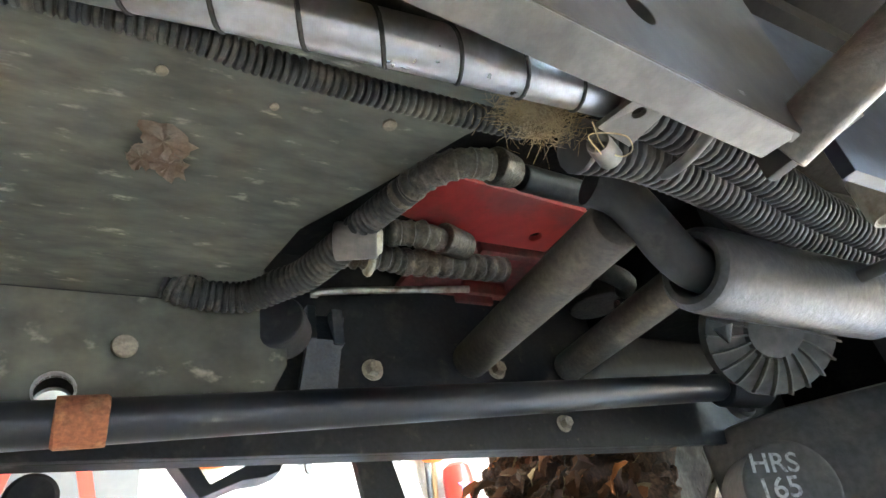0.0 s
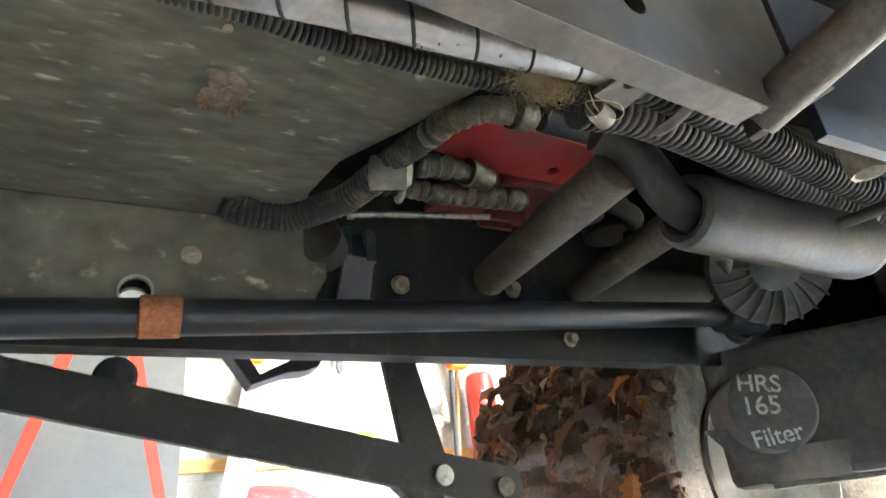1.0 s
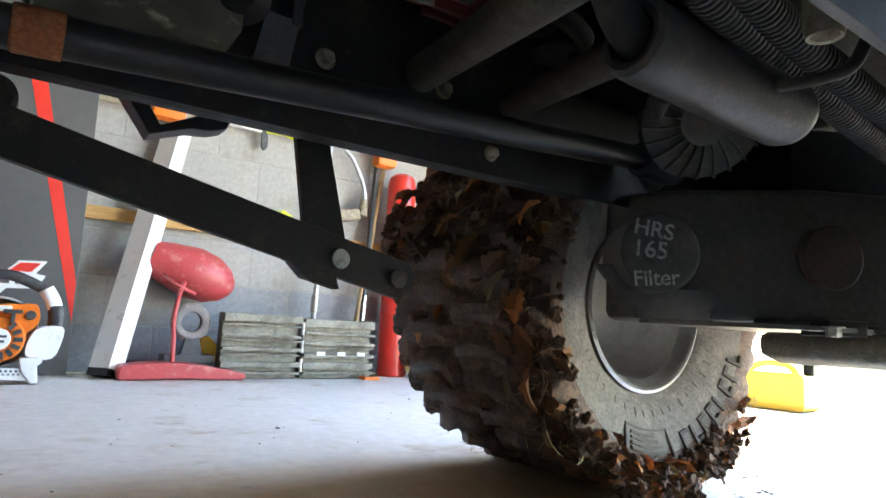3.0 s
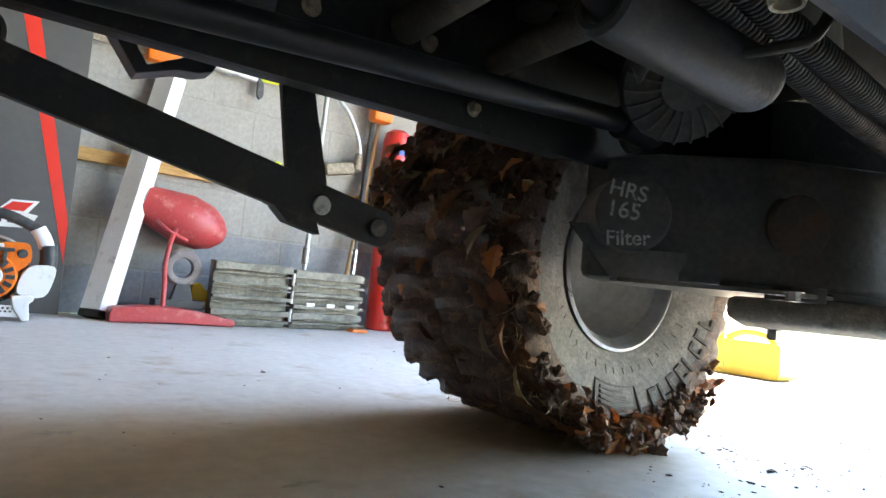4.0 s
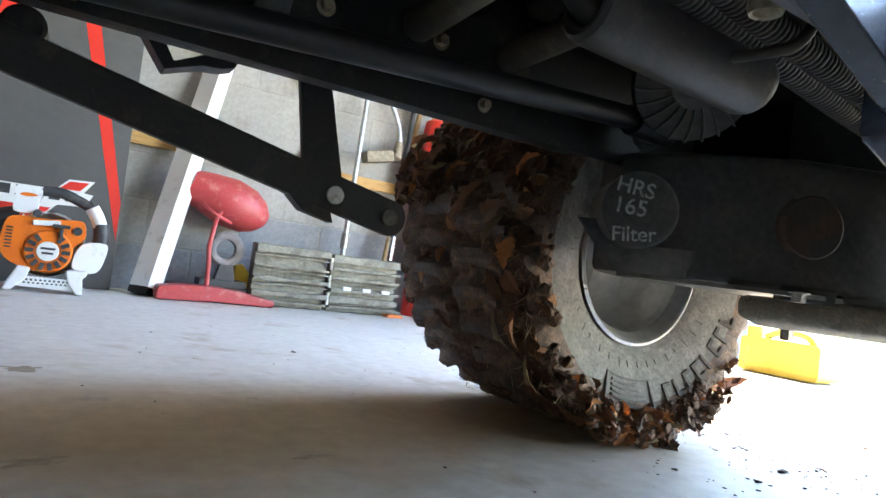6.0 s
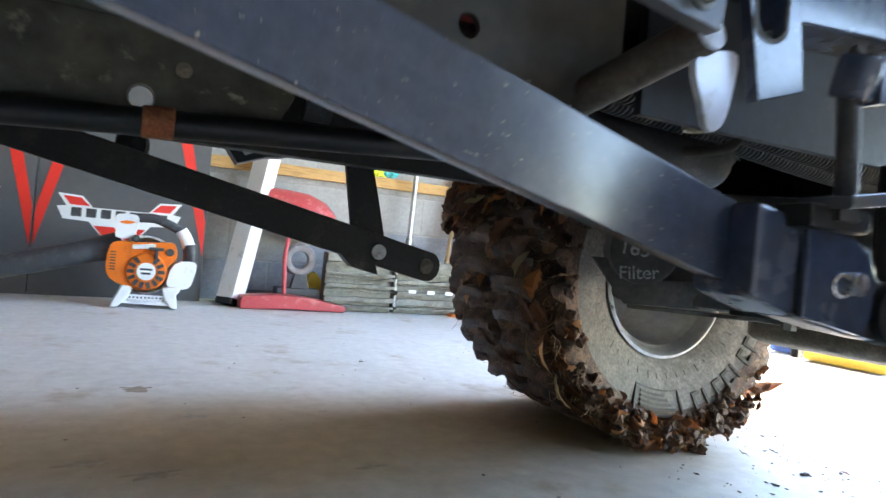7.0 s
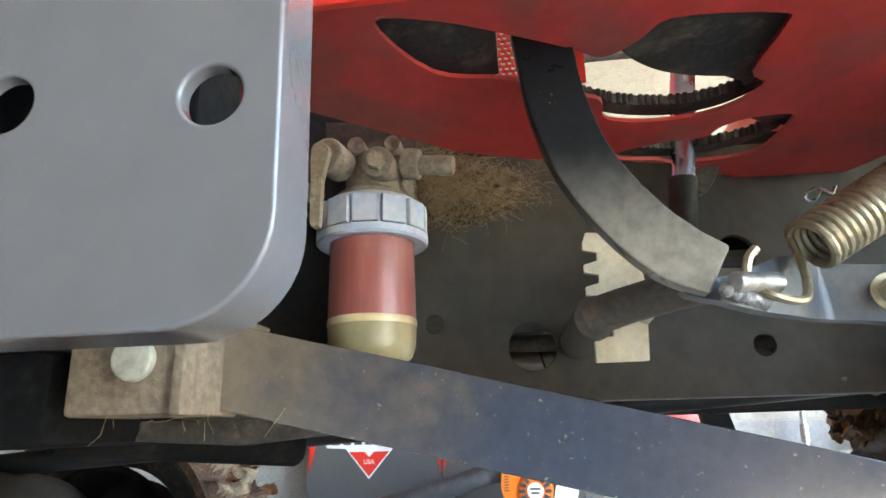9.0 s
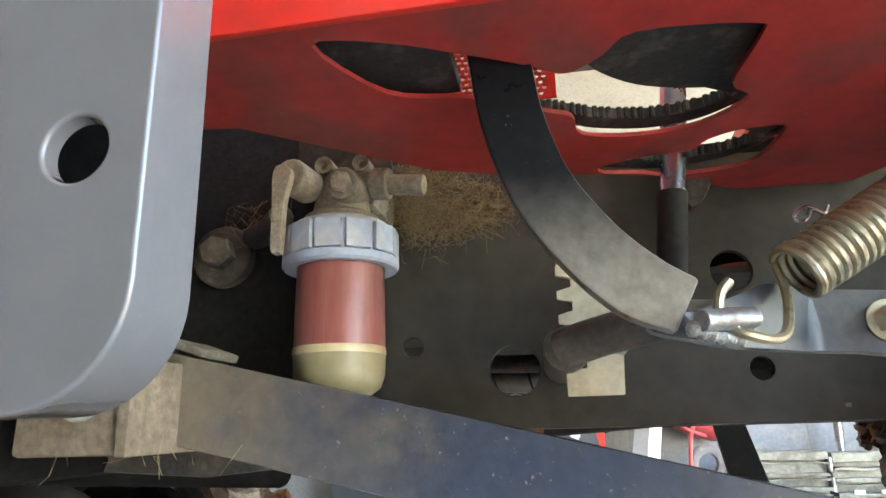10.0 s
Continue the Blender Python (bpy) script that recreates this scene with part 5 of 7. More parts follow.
plate(bm, [(-0.097, 0.452), (-0.078, 0.452), (-0.055, 0.416), (-0.02, 0.434), (0.01, 0.438), (0.004, 0.425), (-0.009, 0.42), (-0.028, 0.418), (-0.063, 0.405)], [], xz(0.495), 0.03, 0.0015)
part("hook_bracket", bm, BLACK, tractor, "black hooked bracket below the rail")

bm = tuft(14, (-0.335, -0.12, 0.4125), (0.03, 0.012, 0.003), 0.02, 0.0002, 21, 0.9)
tagged(part("straw", bm, STRAW, tractor, "loose straw and web under the bracket"), kind="stuff")
bm = B()
plate(bm, [(-0.4, 0.402), (-0.33, 0.398), (-0.25, 0.405), (-0.3, 0.413), (-0.4, 0.414)], [], xz(-0.06), 0.02, 0.002)
part("grimy_gusset", bm, GRIME, tractor, "oily brown gusset under the link bracket")

# near link with bracket and clevis
bm = B()
plate(bm, [(-0.33, 0.4205), (0.135, 0.3104), (0.135, 0.3545), (-0.33, 0.4665)], [], lambda u, v, w: Vector((u, -0.115 + 0.063 * (u + 0.33) + w, v)), 0.012, 0.0012)
part("lift_link", bm, LINK, tractor, "long blue-black flat lift link, scuffed and dusty")
bm = B()
box(bm, (-0.378, -0.15, 0.4145), (-0.3165, -0.095, 0.457), 0.0025)
box(bm, (-0.3215, -0.1535, 0.414), (-0.3155, -0.094, 0.4585), 0.0012)
part("link_bracket", bm, BRACKET_DUST, tractor, "dust-caked square link bracket")
bm = B()
cyl(bm, (-0.341, -0.151, 0.4405), (-0.341, -0.157, 0.4405), 0.0108, 24, bev=0.002)
part("cap_bolt", bm, ZINC, tractor, "pale round cap bolt")
bm = B()
box(bm, (-0.46, -0.14, 0.4), (-0.394, -0.02, 0.45), 0.008)
cyl(bm, (-0.46, -0.05, 0.409), (-0.35, 0.1, 0.392), 0.015, 20, bev=0.004)
part("axle_pivot", bm, PITCH, tractor, "grimy dark casting beside the link bracket")
bm = B()
plate(bm, [(0.15, 0.2985), (0.197, 0.2903), (0.2412, 0.285), (0.2496, 0.2987), (0.2443, 0.3197), (0.225, 0.3225), (0.208, 0.337), (0.15, 0.345)], [], xz(-0.104), 0.028, 0.003)
clevis = part("clevis", bm, BLACK, tractor, "glossy black clevis at the link's end")
bm = B()
plate(bm, [(0.118, 0.308), (0.15, 0.2985), (0.156, 0.303), (0.156, 0.347), (0.15, 0.352), (0.12, 0.3575)], [], xz(-0.104), 0.04, 0.006)
part("clevis_sleeve", bm, BLUE_STEEL, tractor, "black sleeve of the clevis")
bm = B()
plate(bm, [(0.152, 0.299), (0.203, 0.29), (0.212, 0.3), (0.214, 0.322), (0.205, 0.338), (0.19, 0.344), (0.152, 0.349)], [], xz(-0.109), 0.005, 0.0018)
part("clevis_cheek", bm, BLUE_STEEL, tractor, "blue-black rounded cheek of the clevis")
bm = B()
lathe(bm, [(0.0, 0.009), (0.0, 0.019), (0.014, 0.019), (0.014, 0.009), (0.0, 0.009)], (0.236, -0.11, 0.303), "y", 30)
part("eye", bm, BLACK_DUSTY, tractor, "worn black eye")
bm = B()
cyl(bm, (0.19, -0.1, 0.3185), (0.19, -0.115, 0.3185), 0.0066, 16, bev=0.001)
part("clevis_pin", bm, CHROME, tractor, "bright clevis pin with a ring clip")
bm = B()
sweep(bm, [Vector((0.18 + 0.006 * math.cos(a), -0.113 + 0.003 * math.sin(a * 0.5), 0.317 + 0.006 * math.sin(a))) for a in (2 * math.pi * k / 18 for k in range(18))], 0.0009, 8)
part("ring_clip", bm, CHROME, tractor, "ring clip")
bm = B()
cyl(bm, (0.1685, -0.113, 0.422), (0.1735, -0.113, 0.36), 0.0058, 16)
part("adjuster_bolt", bm, CASTING, tractor, "vertical adjuster bolt")
bm = B()
cyl(bm, (0.168, -0.119, 0.437), (0.169, -0.113, 0.415), 0.0105, 18, bev=0.002)
box(bm, (0.178, -0.124, 0.413), (0.185, -0.1, 0.436), 0.0015)
part("adjuster_head", bm, BLUE_STEEL, tractor, "blue-black bolt head block")
bm = B()
box(bm, (0.152, -0.13, 0.359), (0.206, -0.1, 0.3665), 0.0015, turn=Matrix.Rotation(radians(-9), 4, "Y"))
part("stop_plate", bm, PLATE_GREY, tractor, "pale grey stop plate")
bm = B()
box(bm, (0.14, -0.118, 0.345), (0.19, -0.095, 0.358), 0.003)
cyl(bm, (0.166, -0.112, 0.35), (0.166, -0.112, 0.362), 0.012, 6)
part("adjuster_nut", bm, BLACK, tractor)

# keyhole plate, square tube and rod above the clevis
bm = B()
slot = [(0.1605 + 0.0125 * math.cos(radians(a)), (0.494 if 0 <= a <= 180 else 0.47) + 0.0125 * math.sin(radians(a))) for a in range(0, 360, 20)]
plate(bm, [(0.135, 0.506), (0.145, 0.514), (0.179, 0.517), (0.185, 0.49), (0.194, 0.432), (0.155, 0.4195)], [slot], xz(-0.069), 0.008, 0.0012)
keyhole = part("keyhole_plate", bm, BLUE_STEEL, tractor, "blue-black keyhole plate with a worn slot")
bm = B()
plate(bm, [(0.1605 + (u - 0.1605) * 1.22, 0.482 + (v - 0.482) * 1.12) for u, v in slot], [slot], xz(-0.0698), 0.0012, 0.0002)
part("slot_rim", bm, HOSE_DIRT, keyhole, "brown worn rim of the slot")
bm = B()
box(bm, (0.146, -0.08, 0.494), (0.176, -0.03, 0.51), 0.002)
part("slot_block", bm, BLUE_STEEL, tractor, "small blue-black block through the slot")
bm = B()
box(bm, (0.188, -0.062, 0.483), (0.341, -0.022, 0.53), 0.003, turn=Matrix.Rotation(radians(-5), 4, "Y"))
part("square_tube", bm, BLUE_STEEL, tractor, "blue-black square tube with scuffed end")
bm = B()
hex_bolt(bm, (0.305, -0.05, 0.483), (0, 0, -1), 0.008, 0.012)
part("bolt", bm, STEEL, tractor)
bm = B()
hex_bolt(bm, (0.342, -0.045, 0.512), (1, 0, 0), 0.005, 0.004)
part("bolt", bm, STEEL, tractor)
bm = B()
plate(bm, [(0.28, 0.53), (0.308, 0.534), (0.302, 0.585), (0.284, 0.585)], [circle(0.293, 0.57, 0.005, 14)], xz(-0.058), 0.006, 0.001)
part("upright_lug", bm, BLUE_STEEL, tractor)
bm = B()
cyl(bm, (0.305, -0.062, 0.552), (0.332, -0.062, 0.5535), 0.0105, 6, bev=0.001)
sweep(bm, [(0.332 + 0.0011 * k, -0.062, 0.5535 + 0.00004 * k) for k in range(30)], [0.0082 if k % 2 else 0.0073 for k in range(30)], 18)
cyl(bm, (0.364, -0.062, 0.5547), (0.75, -0.062, 0.567), 0.008, 18)
part("tie_rod", bm, STEEL, tractor, "bright threaded tie rod")
bm = B()
sweep(bm, curve([(0.26, -0.055, 0.478), (0.3, -0.06, 0.453), (0.366, -0.06, 0.416), (0.44, -0.06, 0.372), (0.52, -0.05, 0.352), (0.7, -0.04, 0.345)], 8), 0.0027, 12)
part("cable", bm, RUBBER, tractor, "black control cable")
bm = B()
sweep(bm, curve([(0.448, 0.02, 0.43), (0.45, 0.02, 0.37), (0.455, 0.02, 0.325), (0.475, 0.02, 0.304), (0.53, 0.02, 0.302), (0.75, 0.02, 0.306)], 8), 0.0105, 16)
part("bent_bar", bm, BLACK_MATT, tractor, "black bent round bar")
for z in (0.376, 0.34):
    bm = B()
    hex_bolt(bm, (0.492, 0.034, z), (0, -1, 0), 0.008, 0.01)
    part("bolt", bm, BLACK_DUSTY, tractor)
bm = B()
box(bm, (0.475, 0.036, 0.33), (0.62, 0.05, 0.424), 0.004)
part("hanger_plate", bm, PITCH, tractor, "black hanger plate beside the axle")
bm = B()
plate(bm, eased([(0.113, 0.437), (0.13, 0.446), (0.146, 0.447), (0.1455, 0.43), (0.1405, 0.409), (0.134, 0.4005), (0.127, 0.4005), (0.1215, 0.412)], 3), [], lambda u, v, w: Vector((u, -0.06 + w, v)), 0.005, 0.0012)
part("latch_tab", bm, GALV_TAB, tractor, "pale bluish zinc latch tab")
bm = B()
cyl(bm, (0.117, -0.0635, 0.4535), (0.1, 0.035, 0.428), 0.0125, 24, bev=0.0012)
part("pivot_tube", bm, SHAFT_DIRT, tractor, "dirty round tube with a pale worn end")
bm = B()
cyl(bm, (0.1172, -0.0662, 0.4542), (0.117, -0.0634, 0.4535), 0.0118, 24, bev=0.0006)
part("tube_end", bm, GALV_TAB, tractor, "pale worn tube end")

# near rear wheel, the far one's twin
near_wheel = thing("rear_wheel", (WX, -0.3, WZ), "", "")
near_wheel.parent, near_wheel.location = tractor, Vector((WX, -0.3, WZ)) - ORG["tractor"]
near_wheel["label"] = "near rear wheel caked with mud"
for o in [c for c in rear_wheel.children if c.name.split(".")[0] in ("tyre", "rim")]:
    twin_ = new(o.name.split(".")[0], o.data)
    twin_.parent = near_wheel
    twin_.matrix_local = Matrix.Rotation(math.pi, 4, "Z") @ Matrix.Translation(ORG[o.name] - Vector((WX, 0.69, WZ)))

# unseen plain masses that keep ceiling light off the undercarriage: hood, fender deck
bm = B()
box(bm, (-1.15, 0.0, 0.66), (-0.4, 0.4, 1.1), 0.06)
part("hood", bm, RED, tractor, "plain red hood, unseen, blocks ceiling light")
bm = B()
box(bm, (0.104, -0.3, 0.657), (1.15, 0.72, 0.76), 0.02)
part("fender_deck", bm, RED, tractor, "plain red fender deck, unseen, blocks ceiling light")
# added near-black sheet that paints the deck's underside as shaded
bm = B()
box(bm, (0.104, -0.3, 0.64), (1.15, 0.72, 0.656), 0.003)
part("deck_underside", bm, PITCH, tractor, "near-black sheet under the fender deck, standing in for shade")

# thick grey plate beside the bracket
bm = B()
outline = [(-0.75, 0.4286)] + [(-0.2138 - 0.0285 + 0.0285 * math.cos(radians(a)), 0.4571 + 0.0285 * math.sin(radians(a))) for a in range(-90, 1, 10)] + [(-0.2158, 0.85), (-0.75, 0.85)]
plate(bm, outline, [circle(-0.233, 0.4905, 0.0086, 32), circle(-0.293, 0.4935, 0.0086, 28), circle(-0.357, 0.494, 0.0086, 28)], xz(-0.2975), 0.005)
front = [e for e in bm.edges if all(abs(v.co.y + 0.2975) < 1e-5 for v in e.verts) and e.calc_face_angle(0) > 1]
bmesh.ops.bevel(bm, geom=front, offset=0.0012, segments=3, affect="EDGES", profile=0.5, clamp_overlap=True)
part("mounting_plate", bm, PLATE_GREY, tractor, "thick grey painted mounting plate with round holes")
bm = B()
flush = [(u - 0.0001 if u > -0.6 else u, v + 0.0001 if v < 0.6 else v) for u, v in outline]
inside = [(u - 0.006 if u > -0.6 else u, v + 0.006 if v < 0.6 else v) for u, v in outline]
plate(bm, flush[:-1] + inside[:-1][::-1], [], xz(-0.2927), 0.018)
part("turned_edge", bm, PLATE_GREY, tractor, "turned edge of the mounting plate")
bm = B()
cyl(bm, (-0.335, -0.04, 0.535), (-0.335, -0.05, 0.535), 0.021, 24, bev=0.003)
hex_bolt(bm, (-0.335, -0.05, 0.535), (0.2, -1, 0), 0.011, 0.012)
part("bolt", bm, GRIME, tractor, "dusty bolt in the dark behind the plate")
bm = B()
box(bm, (-0.62, -0.16, 0.468), (-0.36, -0.045, 0.6), 0.006)
# added wide box in place of the recess's shade behind the filter
box(bm, (-0.62, -0.036, 0.44), (-0.272, -0.02, 0.66), 0.006)
part("rail_block", bm, BLACK_MATT, tractor, "black block on the rail with an added dark recess backing")
bm = B()
box(bm, (-0.335, -0.1, 0.4665), (-0.312, -0.06, 0.4715), 0.0015, turn=Matrix.Rotation(radians(20), 4, "Y"))
part("bracket_tongue", bm, DIRTY_CAST, tractor, "dusty tongue of the bracket")

# added box, no real part: gives the plate's holes their dark depth
bm = B()
box(bm, (-0.42, -0.235, 0.452), (-0.272, -0.2, 0.6), 0.003)
part("spacer", bm, PITCH, tractor, "added black box that darkens the plate's holes")

bm = B()
box(bm, (-0.95, 0.0, 0.603), (-0.165, 0.005, 0.66), 0.001)
part("rail_upstand", bm, BLACK_MATT, tractor, "dark upstand on the rail")

# fuel filter
filt = Vector((-0.2445, -0.072, 0.0))
bm = B()
lathe(bm, [(0.52, 0.0255), (0.466, 0.0262)], filt, "z", 40)
fuel_filter = part("fuel_filter", bm, FUEL, tractor, "see-through fuel filter bowl holding red fuel")
bm = B()
lathe(bm, [(0.4665, 0.0258), (0.4645, 0.0266), (0.462, 0.0262), (0.452, 0.0258), (0.445, 0.0235), (0.4405, 0.017), (0.4395, 0.0001)], filt, "z", 40)
part("bowl_foot", bm, BOWL, fuel_filter, "yellowed clear foot of the bowl")
bm = B()
lathe(bm, [(0.4685, 0.0258), (0.467, 0.0265), (0.4642, 0.0268), (0.4628, 0.0262)], filt, "z", 40)
part("fuel_line", bm, material("pale_fuel_meniscus", (0.62, 0.5, 0.28), 0.25, second=(0.5, 0.4, 0.22), scale=30, amount=0.4, bump=0.03, coat=0.4), fuel_filter, "pale yellow line at the fuel's edge")
bm = B()
lathe(bm, [(0.5135, 0.0262), (0.513, 0.033), (0.5145, 0.0342), (0.5185, 0.0342), (0.5195, 0.0315), (0.5365, 0.0305), (0.54, 0.028), (0.541, 0.0225), (0.5435, 0.02)], filt, "z", 48)
part("ring_nut", bm, RING, fuel_filter, "pale blue-grey plastic ring nut")
for k in range(12):
    a = 2 * math.pi * k / 12 + 0.1
    bm = B()
    rot = Matrix.Translation(filt + Vector((0, 0, 0.5285))) @ Matrix.Rotation(a, 4, "Z") @ Matrix.Translation((0.0318, 0, 0))
    box(bm, (-0.0018, -0.0075, -0.009), (0.0018, 0.0075, 0.008), 0.001)
    bm.transform(rot)
    part("grip_rib", bm, RING, fuel_filter)
bm = B()
lathe(bm, [(0.5425, 0.0225), (0.545, 0.0225), (0.548, 0.0175), (0.562, 0.0155), (0.573, 0.012), (0.574, 0.0001)], filt, "z", 28)
box(bm, (-0.264, -0.07, 0.553), (-0.224, -0.02, 0.58), 0.005)
part("filter_head", bm, DIRTY_CAST, fuel_filter, "dusty tan cast filter head")
bm = B()
plate(bm, [(-0.283, 0.578), (-0.272, 0.571), (-0.222, 0.571), (-0.218, 0.585), (-0.222, 0.606), (-0.283, 0.612)], [], xz(-0.052), 0.004, 0.001)
part("filter_bracket", bm, GRIME, fuel_filter, "grimy bracket behind the filter head")
bm = B()
cyl(bm, (-0.236, -0.098, 0.5585), (-0.236, -0.07, 0.561), 0.0098, 20, bev=0.0015)
part("banjo_bolt", bm, DIRTY_CAST, fuel_filter, "round banjo fitting")
bm = B()
hex_bolt(bm, (-0.236, -0.098, 0.5585), (0, -1, -0.1), 0.0062, 0.006, False)
part("bolt_head", bm, DIRTY_CAST, fuel_filter)
bm = B()
cyl(bm, (-0.236, -0.075, 0.566), (-0.192, -0.078, 0.5605), 0.0062, 16, bev=0.001)
cyl(bm, (-0.224, -0.076, 0.565), (-0.213, -0.077, 0.5635), 0.0098, 20, bev=0.002)
part("fuel_outlet", bm, DIRTY_CAST, fuel_filter, "dusty fuel outlet stub")
bm = B()
cyl(bm, (-0.262, -0.08, 0.564), (-0.266, -0.104, 0.564), 0.0105, 20, bev=0.003)
part("fuel_tap", bm, DIRTY_CAST, fuel_filter, "dusty tap boss")
bm = B()
plate(bm, eased([(-0.2715, 0.563), (-0.266, 0.567), (-0.261, 0.562), (-0.2645, 0.545), (-0.2655, 0.519), (-0.2675, 0.516), (-0.271, 0.518), (-0.2712, 0.54)], 3), [], xz(-0.112), 0.006, 0.0014)
part("fuel_tap_lever", bm, DIRTY_CAST, fuel_filter, "dusty tap lever hanging down")
for x, z, r in ((-0.252, 0.576, 0.0055), (-0.229, 0.5755, 0.005)):
    bm = B()
    lathe(bm, [(0.003, 0.0001), (0.003, r * 0.5), (-0.001, r * 0.62), (-0.002, r), (0.014, r)], (x, -0.084, z), "y", 18)
    part("screw_boss", bm, DIRTY_CAST, fuel_filter)
bm = B()
sweep(bm, curve([(-0.28, -0.08, 0.548), (-0.3, -0.06, 0.545), (-0.33, -0.03, 0.55), (-0.37, 0.0, 0.56)], 6), 0.008, 12)
part("fuel_hose", bm, RUBBER_DUSTY, fuel_filter, "dusty fuel hose")
for count_, at_, spread_, long_, seed_ in ((1300, (-0.206, -0.03, 0.573), (0.013, 0.007, 0.013), 0.02, 9), (900, (-0.176, -0.027, 0.562), (0.015, 0.006, 0.008), 0.022, 19), (160, (-0.203, -0.03, 0.556), (0.016, 0.006, 0.009), 0.026, 29), (160, (-0.316, -0.03, 0.557), (0.014, 0.008, 0.006), 0.024, 39)):
    bm = tuft(count_, at_, spread_, long_, 0.00013, seed_, 0.9)
    tagged(part("straw", bm, HAY, tractor, "nest of dry grass wedged on the frame"), kind="stuff")
bm = B()
got = bmesh.ops.create_icosphere(bm, subdivisions=5, radius=1.0)["verts"]
for v in got:
    n0 = v.co.normalized()
    v.co = Vector((-0.193, -0.016, 0.569 - 0.006 * n0.x)) + Vector((n0.x * 0.034, n0.y * 0.013, n0.z * 0.016)) * (1 + 0.7 * noise.fractal(n0 * 3, 1.0, 2.0, 3) + 0.2 * noise.fractal(n0 * 22, 0.8, 2.0, 3))
part("nest", bm, NEST, tractor, "matted core of the grass nest")

# brake pedal: curved flat arm, lever, ratchet, spring
def band(ctrl, wide, tip):
    """Outline of a flat bar of even width along a bent centre line, narrower at its tip."""
    line_ = curve([(u, v, 0) for u, v in ctrl], 6)
    one, two = [], []
    for k, (p, _, _) in enumerate(frames_along(line_)):
        a, b = line_[max(k - 1, 0)], line_[min(k + 1, len(line_) - 1)]
        d_ = (b - a).normalized()
        w_ = wide / 2 * (1 - (1 - tip) * max(0.0, k / (len(line_) - 1) - 0.86) / 0.14)
        one.append((p.x - d_.y * w_, p.y + d_.x * w_))
        two.append((p.x + d_.y * w_, p.y - d_.x * w_))
    return one + two[::-1]


bm = B()
plate(bm, band([(-0.145, 0.66), (-0.141, 0.6), (-0.138, 0.574), (-0.134, 0.548), (-0.124, 0.519), (-0.107, 0.494), (-0.089, 0.4765), (-0.071, 0.4665)], 0.0272, 0.85), [], lambda u, v, w: Vector((u, -0.166 - 0.1 * (v - 0.5) + w, v)), 0.011, 0.0016)
part("pedal_arm", bm, PEDAL, tractor, "curved flat steel pedal arm, dusty and worn, foot sheen painted on")
bm = B()
plate(bm, eased([(-0.086, 0.4605), (-0.07, 0.4545), (-0.045, 0.4525), (-0.02, 0.4525), (0.02, 0.4515), (0.088, 0.441), (0.096, 0.445), (0.097, 0.466), (0.09, 0.4735), (0.045, 0.4795), (0.0, 0.4825), (-0.025, 0.483), (-0.04, 0.477), (-0.062, 0.468)], 3), [], lambda u, v, w: Vector((u, -0.092 - 0.062 * min(1.0, max(0.0, (0.0 - u) / 0.07)) + w, v)), 0.01, 0.0012)
part("pedal_lever", bm, LEVER, tractor, "grey flat lever")
for x, y, z, r, tone in ((0.032, -0.092, 0.466, 0.007, CREAM_ZINC), (0.081, -0.092, 0.4565, 0.0062, RAIL_PALE)):
    bm = B()
    hex_bolt(bm, (x, y, z), (0, -1, 0), r, 0.009)
    part("lever_bolt", bm, tone, tractor, "plated hex bolt and washer")
bm = B()
cyl(bm, (-0.0685, -0.169, 0.4595), (-0.044, -0.15, 0.4625), 0.0044, 18, bev=0.0012)
part("spring_pin", bm, STEEL, tractor, "worn steel spring pin")
bm = B()
sweep(bm, [(-0.073 + 0.0013 * k, -0.167 + 0.0008 * k, 0.4575 - 0.0003 * k) for k in range(18)], [0.003 * (0.6 + 0.6 * abs(math.sin(k * 1.1))) for k in range(18)], 10)
part("weld_bead", bm, SCUFFED, tractor, "lumpy bright weld joining arm and lever")
bm = B()
sweep(bm, curve([(-0.12, -0.1, 0.4585), (-0.1, -0.112, 0.463), (-0.075, -0.128, 0.466), (-0.05, -0.13, 0.466)], 5), [0.0095, 0.0098, 0.0098, 0.0097, 0.0096, 0.0095, 0.0095, 0.0094, 0.0092, 0.009, 0.0088, 0.0086, 0.0084, 0.0082, 0.008, 0.0078], 18)
cyl(bm, (-0.118, -0.104, 0.4585), (-0.12, 0.0, 0.4585), 0.0115, 18, bev=0.0015)
part("pedal_shaft", bm, SHAFT_DIRT, tractor, "oily brown round pedal shaft")
teeth = [(-0.098, 0.506), (-0.118, 0.508)]
for k in range(3):
    z = 0.502 - 0.0125 * k
    teeth += [(-0.1205, z), (-0.1205, z - 0.0045), (-0.113, z - 0.006), (-0.113, z - 0.0105)]
teeth += [(-0.119, 0.466), (-0.119, 0.46), (-0.108, 0.456), (-0.108, 0.4495), (-0.1185, 0.449), (-0.1185, 0.436), (-0.091, 0.436), (-0.0895, 0.46), (-0.088, 0.47), (-0.09, 0.49)]
bm = B()
plate(bm, teeth, [], xz(-0.092), 0.004, 0.0005)
part("ratchet_plate", bm, CREAM_ZINC, tractor, "pale plated toothed ratchet plate")
bm = B()
hex_bolt(bm, (-0.091, -0.092, 0.459), (0, -1, 0), 0.0042, 0.004, False)
part("bolt", bm, ZINC, tractor)
a0, a1 = Vector((-0.0165, -0.124, 0.4845)), Vector((0.102, -0.108, 0.5535))
ax = (a1 - a0).normalized()
su = ax.orthogonal().normalized()
sv = ax.cross(su)
coils, per = 31, 16
